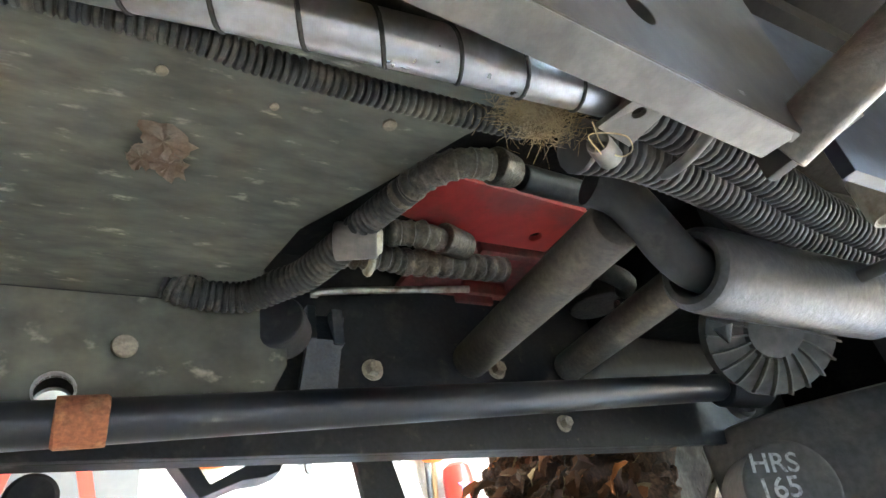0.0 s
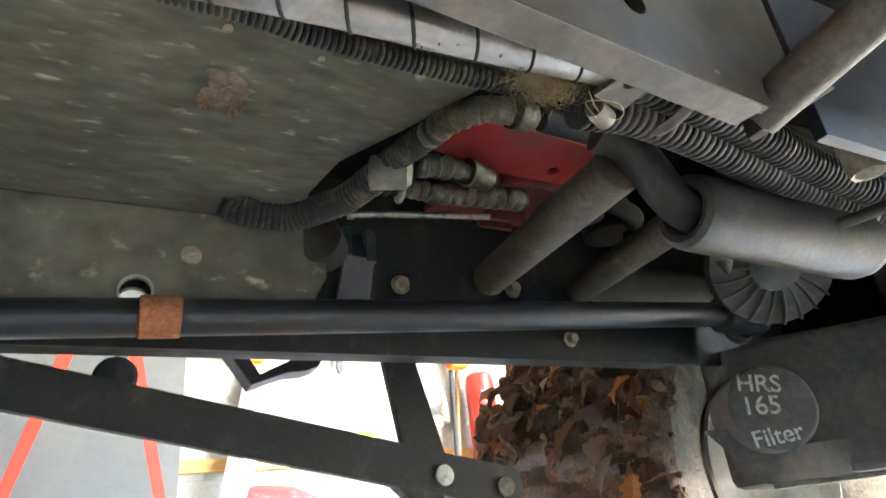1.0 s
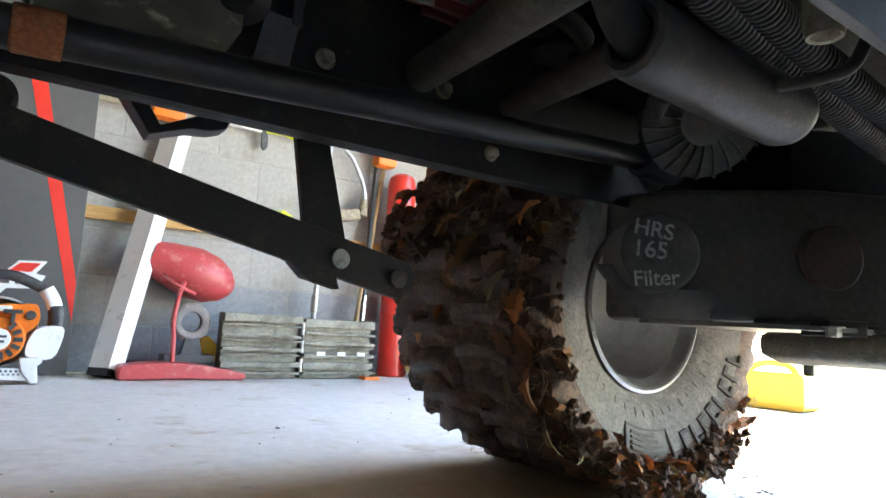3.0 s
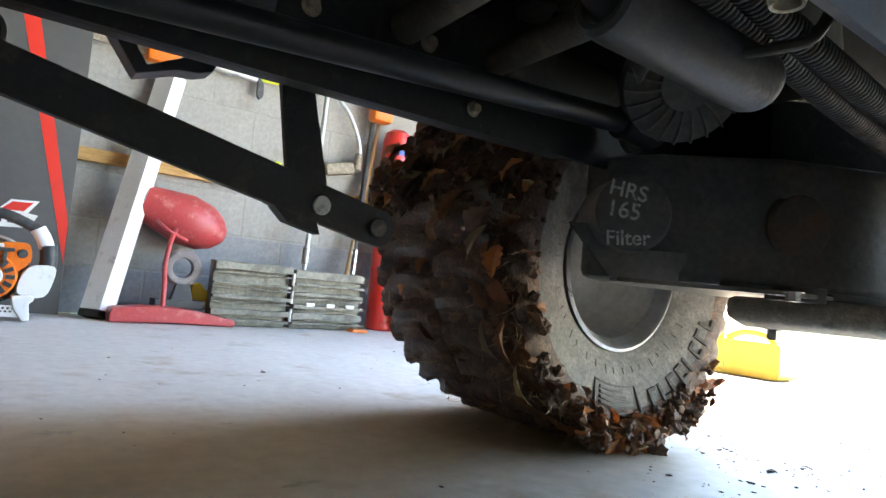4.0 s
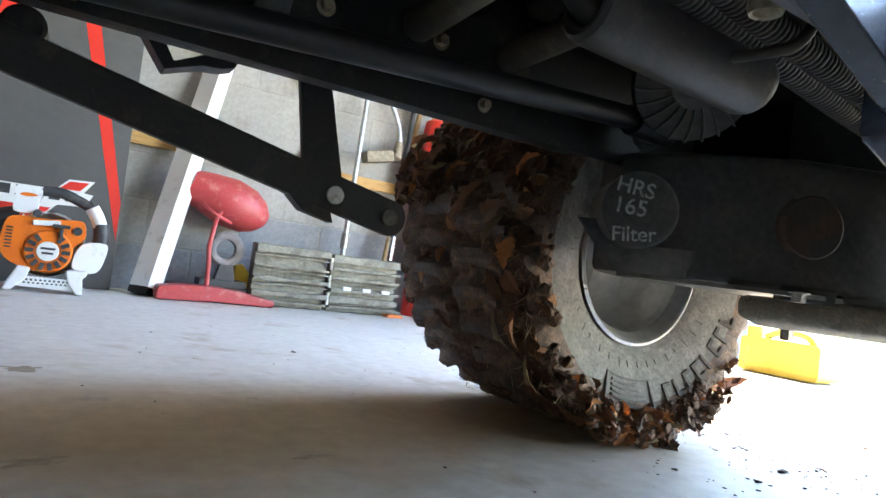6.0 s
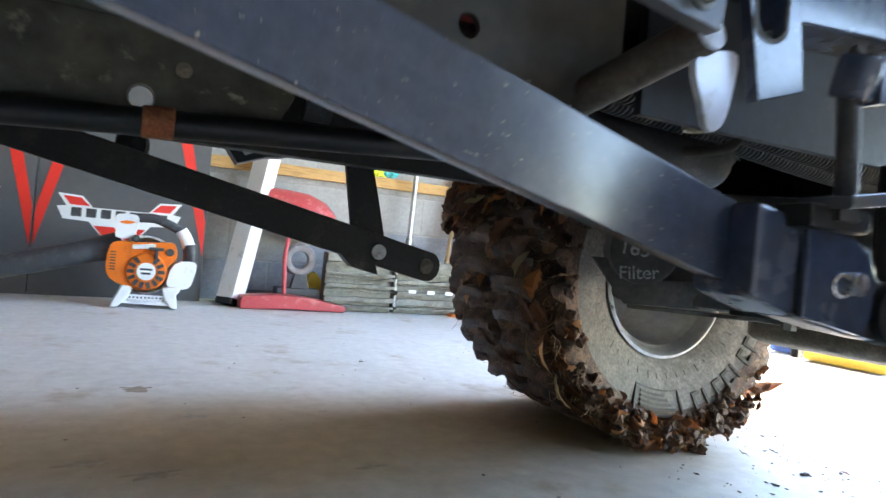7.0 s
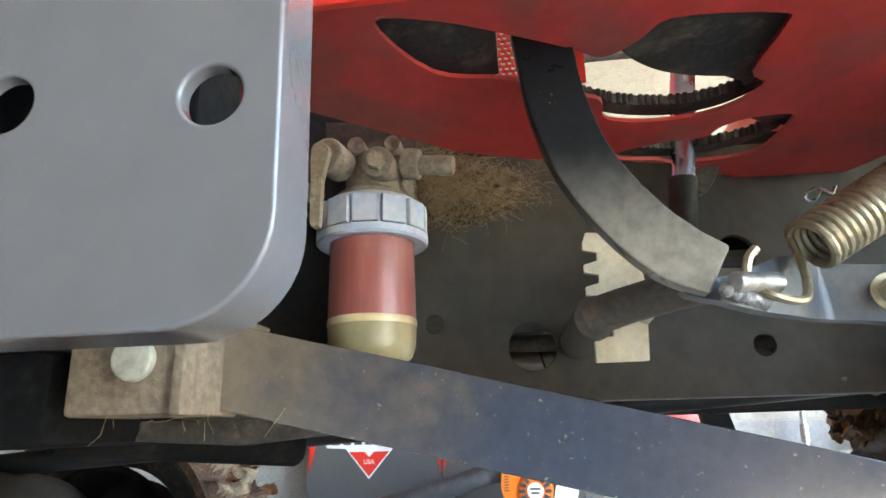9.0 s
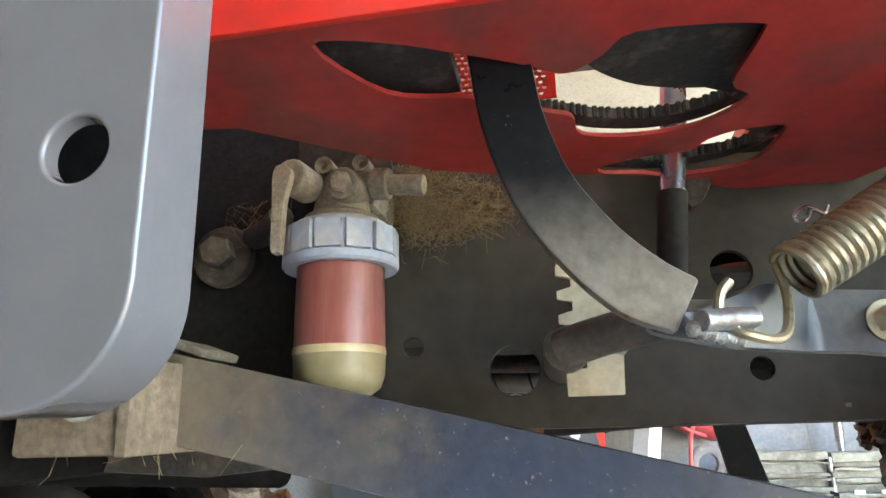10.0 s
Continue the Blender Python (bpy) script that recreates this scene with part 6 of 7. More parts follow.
line = [a0 + (a1 - a0) * (k / (coils * per)) + 0.0122 * (math.cos(2 * math.pi * k / per) * su + math.sin(2 * math.pi * k / per) * sv) for k in range(coils * per + 1)]
bm = B()
sweep(bm, line, 0.00218, 8)
sweep(bm, curve([line[0], a0 - ax * 0.006 - Vector((0, 0, 0.008)), (-0.034, -0.15, 0.4545), (-0.05, -0.16, 0.4545), (-0.058, -0.156, 0.462), (-0.0565, -0.154, 0.472), (-0.052, -0.153, 0.4775)], 6), 0.0021, 8)
sweep(bm, curve([line[-1], a1 + ax * 0.006, a1 + ax * 0.014 + Vector((0, 0, 0.006)), a1 + ax * 0.024], 6), 0.0021, 8)
part("return_spring", bm, SPRING, tractor, "brassy zinc coil spring with hooked ends")
bm = B()
sweep(bm, curve([(0.004 + (x - 0.016) * 0.62, y, 0.5185 + (z - 0.532) * 0.62) for x, y, z in [(0.022, -0.1, 0.535), (0.014, -0.1, 0.538), (0.006, -0.1, 0.534), (0.004, -0.1, 0.529), (0.009, -0.1, 0.526), (0.014, -0.1, 0.53), (0.018, -0.1, 0.536), (0.026, -0.1, 0.532), (0.03, -0.1, 0.538)]], 6), 0.0009, 8)
part("hairpin_clip", bm, CHROME, tractor, "bright hairpin clip")
bm = B()
plate(bm, eased([(0.106, 0.54), (0.13, 0.535), (0.14, 0.56), (0.135, 0.6), (0.112, 0.6)], 3), [], xz(-0.098), 0.008, 0.0015)
part("spring_anchor", bm, PITCH, tractor, "black spring anchor bracket")
bm = B()
cyl(bm, (0.118, -0.118, 0.529), (0.134, -0.115, 0.53), 0.0042, 14, bev=0.001)
part("threaded_stud", bm, STEEL, tractor, "bright threaded stud")
bm = B()
cyl(bm, (-0.042, -0.02, 0.562), (-0.0255, -0.02, 0.7), 0.0084, 24)
cyl(bm, (-0.0255, -0.02, 0.7), (-0.02, -0.02, 0.9), 0.0084, 24)
part("steering_rod", bm, ROD_STEEL, tractor, "bright upright steel rod")
bm = B()
cyl(bm, (-0.049, -0.0195, 0.505), (-0.0418, -0.0195, 0.5635), 0.0092, 20, bev=0.001)
part("rod_foot", bm, BLACK_DUSTY, tractor, "grimy lower end of the upright rod")
bm = B()
plate(bm, eased([(-0.03, 0.555), (-0.02, 0.562), (-0.012, 0.585), (-0.028, 0.592), (-0.034, 0.57)], 3), [], xz(-0.012), 0.01, 0.0015)
part("rod_bracket", bm, GRIME, tractor, "dirty brown bracket beside the rod")
bm = B()
cyl(bm, (-0.11, -0.085, 0.622), (-0.062, -0.085, 0.622), 0.0026, 12, bev=0.0005)
hex_bolt(bm, (-0.064, -0.085, 0.622), (1, 0, 0), 0.0062, 0.006)
part("cable_end", bm, STEEL, tractor, "thin rod with a hex nut above the floor")

# red floor pan with slots, lip and rubber mat
slot_a = [(-0.212, -0.206), (-0.192, -0.162), (-0.155, -0.149), (-0.119, -0.127), (-0.106, -0.118), (-0.1, -0.096), (-0.069, -0.088), (-0.039, -0.095), (-0.021, -0.119), (-0.033, -0.136), (-0.031, -0.174), (-0.037, -0.184), (-0.082, -0.188), (-0.095, -0.173), (-0.11, -0.162), (-0.126, -0.172), (-0.151, -0.186), (-0.183, -0.202)]
slot_b = [(-0.089, -0.045), (-0.077, -0.031), (-0.039, -0.022), (0.002, -0.031), (0.009, -0.074), (0.003, -0.084), (-0.018, -0.082), (-0.031, -0.073), (-0.038, -0.06), (-0.064, -0.057)]


slot_a, slot_b = eased(slot_a), eased(slot_b)
bm = B()
plate(bm, [(-0.85, -0.222), (0.1, -0.222), (0.112, -0.1), (0.1, -0.02), (0.08, 0.018), (0.005, 0.014), (-0.06, -0.03), (-0.145, -0.048), (-0.19, -0.068), (-0.275, -0.145), (-0.36, -0.16), (-0.85, -0.16)], [slot_a, slot_b], xy(0.574), 0.0025, 0.0008)
floor_pan = part("floor_pan", bm, RED_DUSTY, tractor, "dusty red floor pan with long openings")
bm = B()
plate(bm, [(-0.85, 0.566), (0.1, 0.572), (0.1, 0.72), (-0.85, 0.72)], [], xz(-0.2265), 0.004, 0.001)
part("floor_lip", bm, RED, tractor, "bright red outer lip of the floor pan")


def mat_edge(ctrl, wide, teeth):
    """A curved strip of rubber mat with fine ribs along its upper edge."""
    line_ = even(curve(ctrl, 10), 0.002)
    bm = B()
    rows = []
    for p, _, _ in frames_along(line_):
        rows.append([bm.verts.new(p + Vector((0, dy, dz))) for dy, dz in ((-wide / 2, 0), (wide / 2, 0), (wide / 2, 0.006), (-wide / 2, 0.006))])
    for a, b in zip(rows, rows[1:]):
        for k in range(4):
            bm.faces.new((a[k], a[(k + 1) % 4], b[(k + 1) % 4], b[k]))
    for k in range(teeth):
        p = line_[int((k + 0.5) / teeth * (len(line_) - 1))]
        box(bm, p + Vector((-0.0014, -wide / 2 - 0.0014, -0.0004)), p + Vector((0.0014, -wide / 2 + 0.0012, 0.0068)), 0.0006, 1)
    part("mat_edge", bm, RUBBER_DUSTY, tractor, "ribbed black rubber mat edge")


mat_edge([(-0.135, -0.111, 0.584), (-0.112, -0.1, 0.584), (-0.09, -0.088, 0.584), (-0.06, -0.082, 0.584), (-0.034, -0.089, 0.584), (-0.012, -0.11, 0.584)], 0.013, 30)
mat_edge([(-0.098, -0.034, 0.584), (-0.07, -0.024, 0.584), (-0.04, -0.018, 0.584), (-0.005, -0.028, 0.584), (0.014, -0.05, 0.584)], 0.012, 26)
bm = B()
plate(bm, eased([(-0.115, -0.2), (-0.02, -0.205), (-0.02, -0.114), (-0.04, -0.117), (-0.058, -0.121), (-0.075, -0.128), (-0.09, -0.14), (-0.1, -0.153), (-0.107, -0.17)], 3), [], xy(0.583), 0.008, 0.001)
part("floor_mat", bm, RUBBER_DUSTY, tractor, "dusty black rubber floor mat")
bm = B()
plate(bm, [(-0.26, -0.22), (-0.16, -0.22), (-0.16, -0.14), (-0.26, -0.14)], [], xy(0.583), 0.008, 0.001)
part("floor_mat", bm, RUBBER_DUSTY, tractor, "dusty black rubber floor mat")
bm = B()
plate(bm, [(-0.022, -0.1), (0.03, -0.1), (0.03, -0.04), (0.004, -0.05), (-0.012, -0.062)], [], xy(0.585), 0.006, 0.001)
part("floor_mat", bm, RUBBER_DUSTY, tractor, "dusty black rubber floor mat")
bm = B()
dots = [circle(-0.217 + 0.0037 * i + 0.00185 * (j % 2), 0.589 + 0.0033 * j, 0.0013, 6) for i in range(27) for j in range(18)]
plate(bm, [(-0.22, 0.586), (-0.113, 0.586), (-0.113, 0.66), (-0.22, 0.66)], dots, xz(-0.12), 0.0015)
part("grille", bm, RED, tractor, "red perforated grille")


# ---- things along the back wall ----
BLOCKS = {}


def block_mesh(w, mat):
    key = (round(w, 3), mat.name)
    if key not in BLOCKS:
        bm = B()
        box(bm, (-w / 2, -0.004, -0.0965), (w / 2, 0.0, 0.0965), 0.002, 1)
        BLOCKS[key] = mesh_of("block", bm, mat, Vector((0, 0, 0)))
    return BLOCKS[key]


# leaf blower
blower = thing("leaf_blower", (-0.13, 2.42, 0), "orange and white hand-held leaf blower with black tube", "leaf blower")


def yplate(bm, pts, y, thick, bev):
    return plate(bm, pts, [], xz(y), thick, bev)


bm = B()
yplate(bm, eased([(-0.265, 0.11), (-0.285, 0.16), (-0.275, 0.235), (-0.245, 0.255), (-0.16, 0.255), (-0.07, 0.262), (-0.045, 0.25), (-0.04, 0.2), (-0.075, 0.16), (-0.085, 0.11), (-0.13, 0.075), (-0.2, 0.08)], 3), 2.36, 0.1, 0.018)
part("housing", bm, ORANGE, blower, "orange engine housing")
bm = B()
lathe(bm, [(0.03, 0.076), (0.0, 0.074), (-0.008, 0.068), (-0.012, 0.0001)], (-0.145, 2.36, 0.145), "y", 36)
part("starter_cover", bm, ORANGE, blower, "round orange starter cover")
for k in range(14):
    a = 2 * math.pi * k / 14
    if 0.9 < a < 1.9:
        continue
    bm = B()
    m = Matrix.Translation((-0.145, 2.347, 0.145)) @ Matrix.Rotation(-a, 4, "Y") @ Matrix.Translation((0.054, 0, 0))
    box(bm, (-0.013, -0.003, -0.007), (0.013, 0.003, 0.007), 0.001, 1)
    bm.transform(m)
    part("vent", bm, DARK_PLASTIC, blower, "dark vent slot")
bm = B()
lathe(bm, [(0.0, 0.034), (-0.004, 0.032), (-0.005, 0.0001)], (-0.145, 2.348, 0.145), "y", 30)
part("badge", bm, WHITE_PLASTIC, blower, "round white badge")
for dz, w in ((0.009, 0.044), (-0.007, 0.034)):
    bm = B()
    box(bm, (-0.145 - w / 2, 2.3415, 0.145 + dz - 0.004), (-0.145 + w / 2, 2.3432, 0.145 + dz + 0.004), 0.0004, 1)
    part("badge_bar", bm, DARK_PLASTIC, blower, "dark lettering bar")
for k in range(7):
    bm = B()
    box(bm, (-0.272, 2.3575, 0.145 + 0.011 * k), (-0.252, 2.361, 0.15 + 0.011 * k), 0.0008, 1)
    part("vent", bm, DARK_PLASTIC, blower, "dark vent slot")
bm = B()
box(bm, (-0.2, 2.345, 0.232), (-0.118, 2.362, 0.25), 0.004, turn=Matrix.Rotation(radians(-6), 4, "Y"))
part("label", bm, WHITE_PLASTIC, blower, "white label")
bm = B()
box(bm, (-0.142, 2.335, 0.228), (-0.088, 2.352, 0.241), 0.004)
box(bm, (-0.12, 2.337, 0.196), (-0.107, 2.352, 0.235), 0.004)
part("pull_handle", bm, DARK_PLASTIC, blower, "dark starter pull handle")
bm = B()
yplate(bm, eased([(-0.26, 0.27), (-0.258, 0.32), (-0.268, 0.335), (-0.255, 0.358), (-0.2, 0.36), (-0.185, 0.345), (-0.19, 0.3), (-0.2, 0.27)], 3), 2.37, 0.09, 0.014)
part("filter_cover", bm, WHITE_PLASTIC, blower, "white filter cover")
bm = B()
yplate(bm, eased([(-0.25, 0.328), (-0.225, 0.336), (-0.195, 0.33), (-0.225, 0.322)], 3), 2.364, 0.008, 0.002)
part("filter_knob", bm, ORANGE, blower, "orange knob")
bm = B()
sweep(bm, curve([(-0.185, 2.41, 0.35), (-0.13, 2.41, 0.352), (-0.08, 2.41, 0.335), (-0.03, 2.41, 0.312)], 6), 0.018, 14)
part("handle", bm, DARK_PLASTIC, blower, "dark curved handle")
bm = B()
sweep(bm, curve([(-0.03, 2.41, 0.315), (-0.008, 2.41, 0.28), (0.008, 2.41, 0.24)], 6), 0.024, 14)
part("handle_end", bm, WHITE_PLASTIC, blower, "white rear grip end")
bm = B()
sweep(bm, curve([(0.006, 2.41, 0.26), (0.012, 2.41, 0.22), (0.012, 2.41, 0.185)], 6), 0.027, 14)
part("grip", bm, DARK_PLASTIC, blower, "dark grip")
bm = B()
yplate(bm, eased([(-0.07, 0.11), (-0.045, 0.18), (0.03, 0.19), (0.032, 0.14), (0.01, 0.085), (-0.05, 0.085)], 3), 2.37, 0.09, 0.014)
part("tank", bm, WHITE_PLASTIC, blower, "white fuel tank")
bm = B()
cyl(bm, (-0.065, 2.352, 0.225), (-0.065, 2.37, 0.225), 0.015, 18, bev=0.002)
part("knob", bm, DARK_PLASTIC, blower)
bm = B()
cyl(bm, (-0.19, 2.35, 0.27), (-0.19, 2.37, 0.27), 0.014, 16, bev=0.006)
part("primer_bulb", bm, DARK_PLASTIC, blower)
for pts in ([(-0.225, 0.09), (-0.185, 0.085), (-0.195, 0.05), (-0.235, 0.004), (-0.262, 0.002), (-0.252, 0.03)], [(-0.085, 0.085), (-0.02, 0.09), (-0.015, 0.075), (-0.03, 0.06), (-0.022, 0.002), (-0.045, 0.003), (-0.072, 0.04)]):
    bm = B()
    yplate(bm, pts, 2.35, 0.12, 0.008)
    part("foot", bm, WHITE_PLASTIC, blower, "white foot")
bm = B()
dots = [circle(-0.2 + 0.0135 * i + 0.006 * (j % 2), 0.032 + 0.011 * j, 0.0045, 6) for i in range(10) for j in range(2)]
plate(bm, [(-0.22, 0.02), (-0.05, 0.014), (-0.06, 0.052), (-0.2, 0.055)], dots, xz(2.36), 0.004)
part("guard", bm, WHITE_PLASTIC, blower, "white perforated guard")
bm = B()
lathe(bm, [(0.0, 0.11), (0.03, 0.118), (0.07, 0.11), (0.075, 0.0001)], (-0.15, 2.44, 0.165), "y", 36)
part("fan_housing", bm, WHITE_PLASTIC, blower, "pale fan housing")
bm = B()
sweep(bm, curve([(-0.24, 2.44, 0.235), (-0.34, 2.43, 0.21), (-0.4, 2.42, 0.19), (-0.7, 2.41, 0.11), (-0.95, 2.4, 0.05), (-1.05, 2.4, 0.03)], 5), [0.056, 0.055, 0.053, 0.05, 0.048, 0.047, 0.046, 0.046, 0.046, 0.046, 0.046, 0.045, 0.045, 0.044, 0.044, 0.044, 0.043, 0.042, 0.041, 0.04, 0.038, 0.036, 0.032, 0.028, 0.022, 0.02], 24)
part("blower_tube", bm, DARK_PLASTIC, blower, "long dark blower tube with flattened nozzle")

# white post
post = thing("fence_post", (0.247, 2.72, 0), "white painted grooved post leaning on the block wall", "post")
foot, top = Vector((0.205, 2.61, 0.03)), Vector((0.405, 2.795, 1.06))
d = (top - foot).normalized()
m = Matrix.Translation(foot) @ d.to_track_quat("Z", "Y").to_matrix().to_4x4()
prof = [(-0.0435, -0.04)]
for k in range(4):
    x = -0.03 + 0.02 * k
    prof += [(x - 0.003, -0.04), (x, -0.037), (x + 0.003, -0.04)]
prof += [(0.0435, -0.04), (0.0435, 0.04), (-0.0435, 0.04)]
bm = B()
plate(bm, prof, [], lambda u, v, w: Vector((u, v, w)), (top - foot).length, 0.0)
bm.transform(m)
part("shaft", bm, WHITE, post)
bm = B()
box(bm, (-0.045, -0.0415, -0.028), (0.045, 0.0415, 0.001), 0.003)
bm.transform(m)
part("foot_cap", bm, RUBBER, post, "black foot of the post")

# red stand with rounded shell
stand = thing("seeder", (0.46, 2.55, 0), "faded red push seeder with round hopper and curved base", "seeder")
bm = B()
rows = []
shell = [(0.0, 0.07), (0.08, 0.092), (0.18, 0.112), (0.27, 0.104), (0.33, 0.075), (0.365, 0.035), (0.374, 0.004)]
lathe(bm, [(x, r) for x, r in shell], (0, 0, 0), "x", 32)
bm.transform(Matrix.Translation((0.335, 2.73, 0.49)) @ Matrix.Rotation(radians(17), 4, "Y"))
part("hopper", bm, FADED_RED, stand, "rounded red hopper shell")
bm = B()
sweep(bm, curve([(0.47, 2.66, 0.39), (0.432, 2.55, 0.345), (0.414, 2.53, 0.24), (0.42, 2.53, 0.15), (0.424, 2.53, 0.06)], 6), 0.0095, 12)
sweep(bm, curve([(0.38, 2.62, 0.41), (0.42, 2.56, 0.37), (0.5, 2.6, 0.34)], 6), 0.008, 10)
part("leg", bm, FADED_RED, stand, "thin bent red leg")
bm = B()
pts = [(-0.235, 0.0), (-0.237, 0.03)] + [(-0.23 + 0.46 * t, 0.04 + 0.032 * math.sin(math.pi * (0.15 + 0.85 * t)) - 0.012 * t) for t in (k / 12 for k in range(13))] + [(0.24, 0.012), (0.225, 0.0), (0.0, 0.006)]
plate(bm, pts, [], lambda u, v, w: Vector((0.467 + u, 2.48 + w, v + 0.001)), 0.11, 0.008)
part("base", bm, FADED_RED, stand, "chalky red curved base")
bm = B()
lathe(bm, [(-0.022, 0.042), (-0.028, 0.054), (-0.026, 0.066), (-0.014, 0.077), (0.014, 0.077), (0.026, 0.066), (0.028, 0.054), (0.022, 0.042), (-0.022, 0.042)], (0.497, 2.61, 0.226), "y", 32)
part("wheel", bm, material("grey_worn_rubber", (0.2, 0.175, 0.17), 0.7, second=(0.28, 0.25, 0.24), scale=30, amount=0.5), stand, "grey rubber wheel")
bm = B()
yplate(bm, [(0.46, 0.09), (0.55, 0.09), (0.54, 0.13), (0.525, 0.18), (0.48, 0.18), (0.47, 0.13)], 2.585, 0.03, 0.004)
box(bm, (0.4, 2.58, 0.06), (0.6, 2.68, 0.095), 0.006)
part("gear_case", bm, DARK_PLASTIC, stand, "dark gear case")
bm = B()
yplate(bm, [(0.56, 0.07), (0.66, 0.06), (0.66, 0.1), (0.6, 0.17), (0.57, 0.16)], 2.69, 0.05, 0.006)
solo("plastic_wedge", bm, YELLOW, "yellow plastic wedge beside the seeder", "wedge")
bm = B()
box(bm, (0.3, 2.68, 0.0), (0.55, 2.8, 0.06), 0.01)
solo("storage_tray", bm, DARK_PLASTIC, "flat black tray on the floor by the wall", "tray")

# folded ramp: two ribbed leaves
ramp = thing("folding_ramp", (0.96, 2.55, 0), "weathered grey aluminium ramp folded in two ribbed stacks", "ramp")
for x0, x1, dz in ((0.612, 0.945, 0.0), (0.968, 1.31, -0.008)):
    bm = B()
    box(bm, (x0, 2.56, 0.002), (x1, 2.62, 0.275 + dz), 0.003)
    part("leaf", bm, ALU, ramp, "ribbed ramp leaf")
    rows_ = ((0.02, 0.012, 0.0), (0.05, 0.022, 0.004), (0.098, 0.007, 0.012), (0.118, 0.016, 0.0), (0.158, 0.006, 0.012), (0.176, 0.01, 0.006), (0.222, 0.008, 0.012), (0.24, 0.03, 0.0))
    for k, (z, tall, back) in enumerate(rows_ if x0 < 0.7 else ((0.022, 0.01, 0.0), (0.045, 0.03, 0.006), (0.094, 0.016, 0.0), (0.135, 0.006, 0.01), (0.15, 0.016, 0.004), (0.195, 0.012, 0.0), (0.228, 0.034, 0.008))):
        bm = B()
        n = 12
        top_ = [(x0 - 0.004 + (x1 - x0 + 0.008) * i / n, z + tall + 0.0022 * math.sin(i * 1.1 + k * 2 + x0 * 9)) for i in range(n + 1)]
        bot_ = [(x1 + 0.004 - (x1 - x0 + 0.008) * i / n, z + 0.0018 * math.sin(i * 0.9 + k)) for i in range(n + 1)]
        plate(bm, top_ + bot_, [], xz(2.518 + back), 0.042 - back, 0.002)
        part("rib", bm, ALU, ramp, "pale worn rib")
for k in range(3):
    bm = B()
    box(bm, (1.02 + 0.1 * k, 2.508, 0.105), (1.06 + 0.1 * k, 2.517, 0.122), 0.002)
    part("tag", bm, WHITE, ramp, "pale patch")
for z in (0.06, 0.14, 0.22):
    bm = B()
    cyl(bm, (0.957, 2.535, z - 0.028), (0.957, 2.535, z + 0.028), 0.009, 14, bev=0.001)
    part("hinge", bm, STEEL, ramp, "steel hinge barrel")
bm = B()
yplate(bm, [(1.24, 0.001), (1.33, 0.001), (1.32, 0.014), (1.25, 0.014)], 2.47, 0.06, 0.003)
solo("plastic_scrap", bm, ORANGE, "flat orange plastic scrap on the floor", "scrap")

# ledger board on the wall
bm = B()
box(bm, (0.0, 2.815, 0.63), (1.9, WALL_Y - 0.0065, 0.685), 0.002)
solo("trim", bm, PINE, "yellow pine batten fixed along the block wall", "batten", kind="structure")


# long-handled tools against the wall
def long_tool(name, label, cat, a, b, r, mat):
    t = thing(name, a, label, cat)
    bm = B()
    cyl(bm, a, b, r, 14, bev=0.002)
    part("shaft", bm, mat, t)
    return t


pole = long_tool("pole_saw", "pole saw with silver tube shaft standing by the wall", "pole saw", (1.082, 2.72, 0.28), (1.15, 2.8, 1.5), 0.0125, GALV)
bm = B()
cyl(bm, (1.083, 2.721, 0.3), (1.087, 2.726, 0.38), 0.019, 16, bev=0.004)
part("coupling", bm, STEEL, pole, "steel coupling")
bm = B()
cyl(bm, (1.078, 2.715, 0.0), (1.082, 2.72, 0.28), 0.012, 14, bev=0.002)
part("lower_shaft", bm, GALV, pole)
trim_ = long_tool("string_trimmer", "string trimmer with dark shaft and orange head", "trimmer", (1.32, 2.7, 0.0), (1.42, 2.8, 1.22), 0.0135, DARK_PLASTIC)
bm = B()
cyl(bm, (1.34, 2.72, 0.27), (1.352, 2.732, 0.4), 0.02, 16, bev=0.004)
part("coupling", bm, CHROME, trim_, "bright coupling")
bm = B()
box(bm, (1.37, 2.7, 1.08), (1.49, 2.79, 1.2), 0.025)
part("head", bm, ORANGE, trim_, "orange plastic head")
curved = thing("edger", (1.2, 2.8, 0), "edger with curved silver tube hung upside down", "edger")
bm = B()
sweep(bm, curve([(1.19, 2.8, 1.5), (1.2, 2.8, 1.2), (1.27, 2.79, 1.1), (1.33, 2.78, 0.98), (1.345, 2.77, 0.88)], 8), 0.011, 12)
part("shaft", bm, GALV, curved)
bm = B()
cyl(bm, (1.345, 2.78, 0.9), (1.33, 2.77, 0.81), 0.02, 16, 0.026, 0.004)
box(bm, (1.15, 2.74, 0.77), (1.31, 2.82, 0.83), 0.012, turn=Matrix.Rotation(radians(-12), 4, "Y"))
part("head", bm, DIRTY_CAST, curved, "tan dusty guard and head")
hoe = long_tool("garden_hoe", "garden hoe with worn wooden handle", "hoe", (1.27, 2.7, 0.0), (1.5, 2.83, 1.32), 0.014, WOOD)
bm = B()
box(bm, (1.23, 2.68, 0.003), (1.3, 2.72, 0.05), 0.004)
part("blade", bm, STEEL, hoe, "steel blade")
can = thing("gas_cylinder", (1.52, 2.7, 0), "tall red cylinder with a blue star sticker", "cylinder")
bm = B()
lathe(bm, [(0.0, 0.0001), (0.0, 0.068), (0.008, 0.075), (0.3, 0.075), (0.305, 0.078), (0.32, 0.078), (0.325, 0.075), (0.98, 0.075), (1.03, 0.066), (1.05, 0.04), (1.055, 0.0001)], (1.52, 2.7, 0.0), "z", 36)
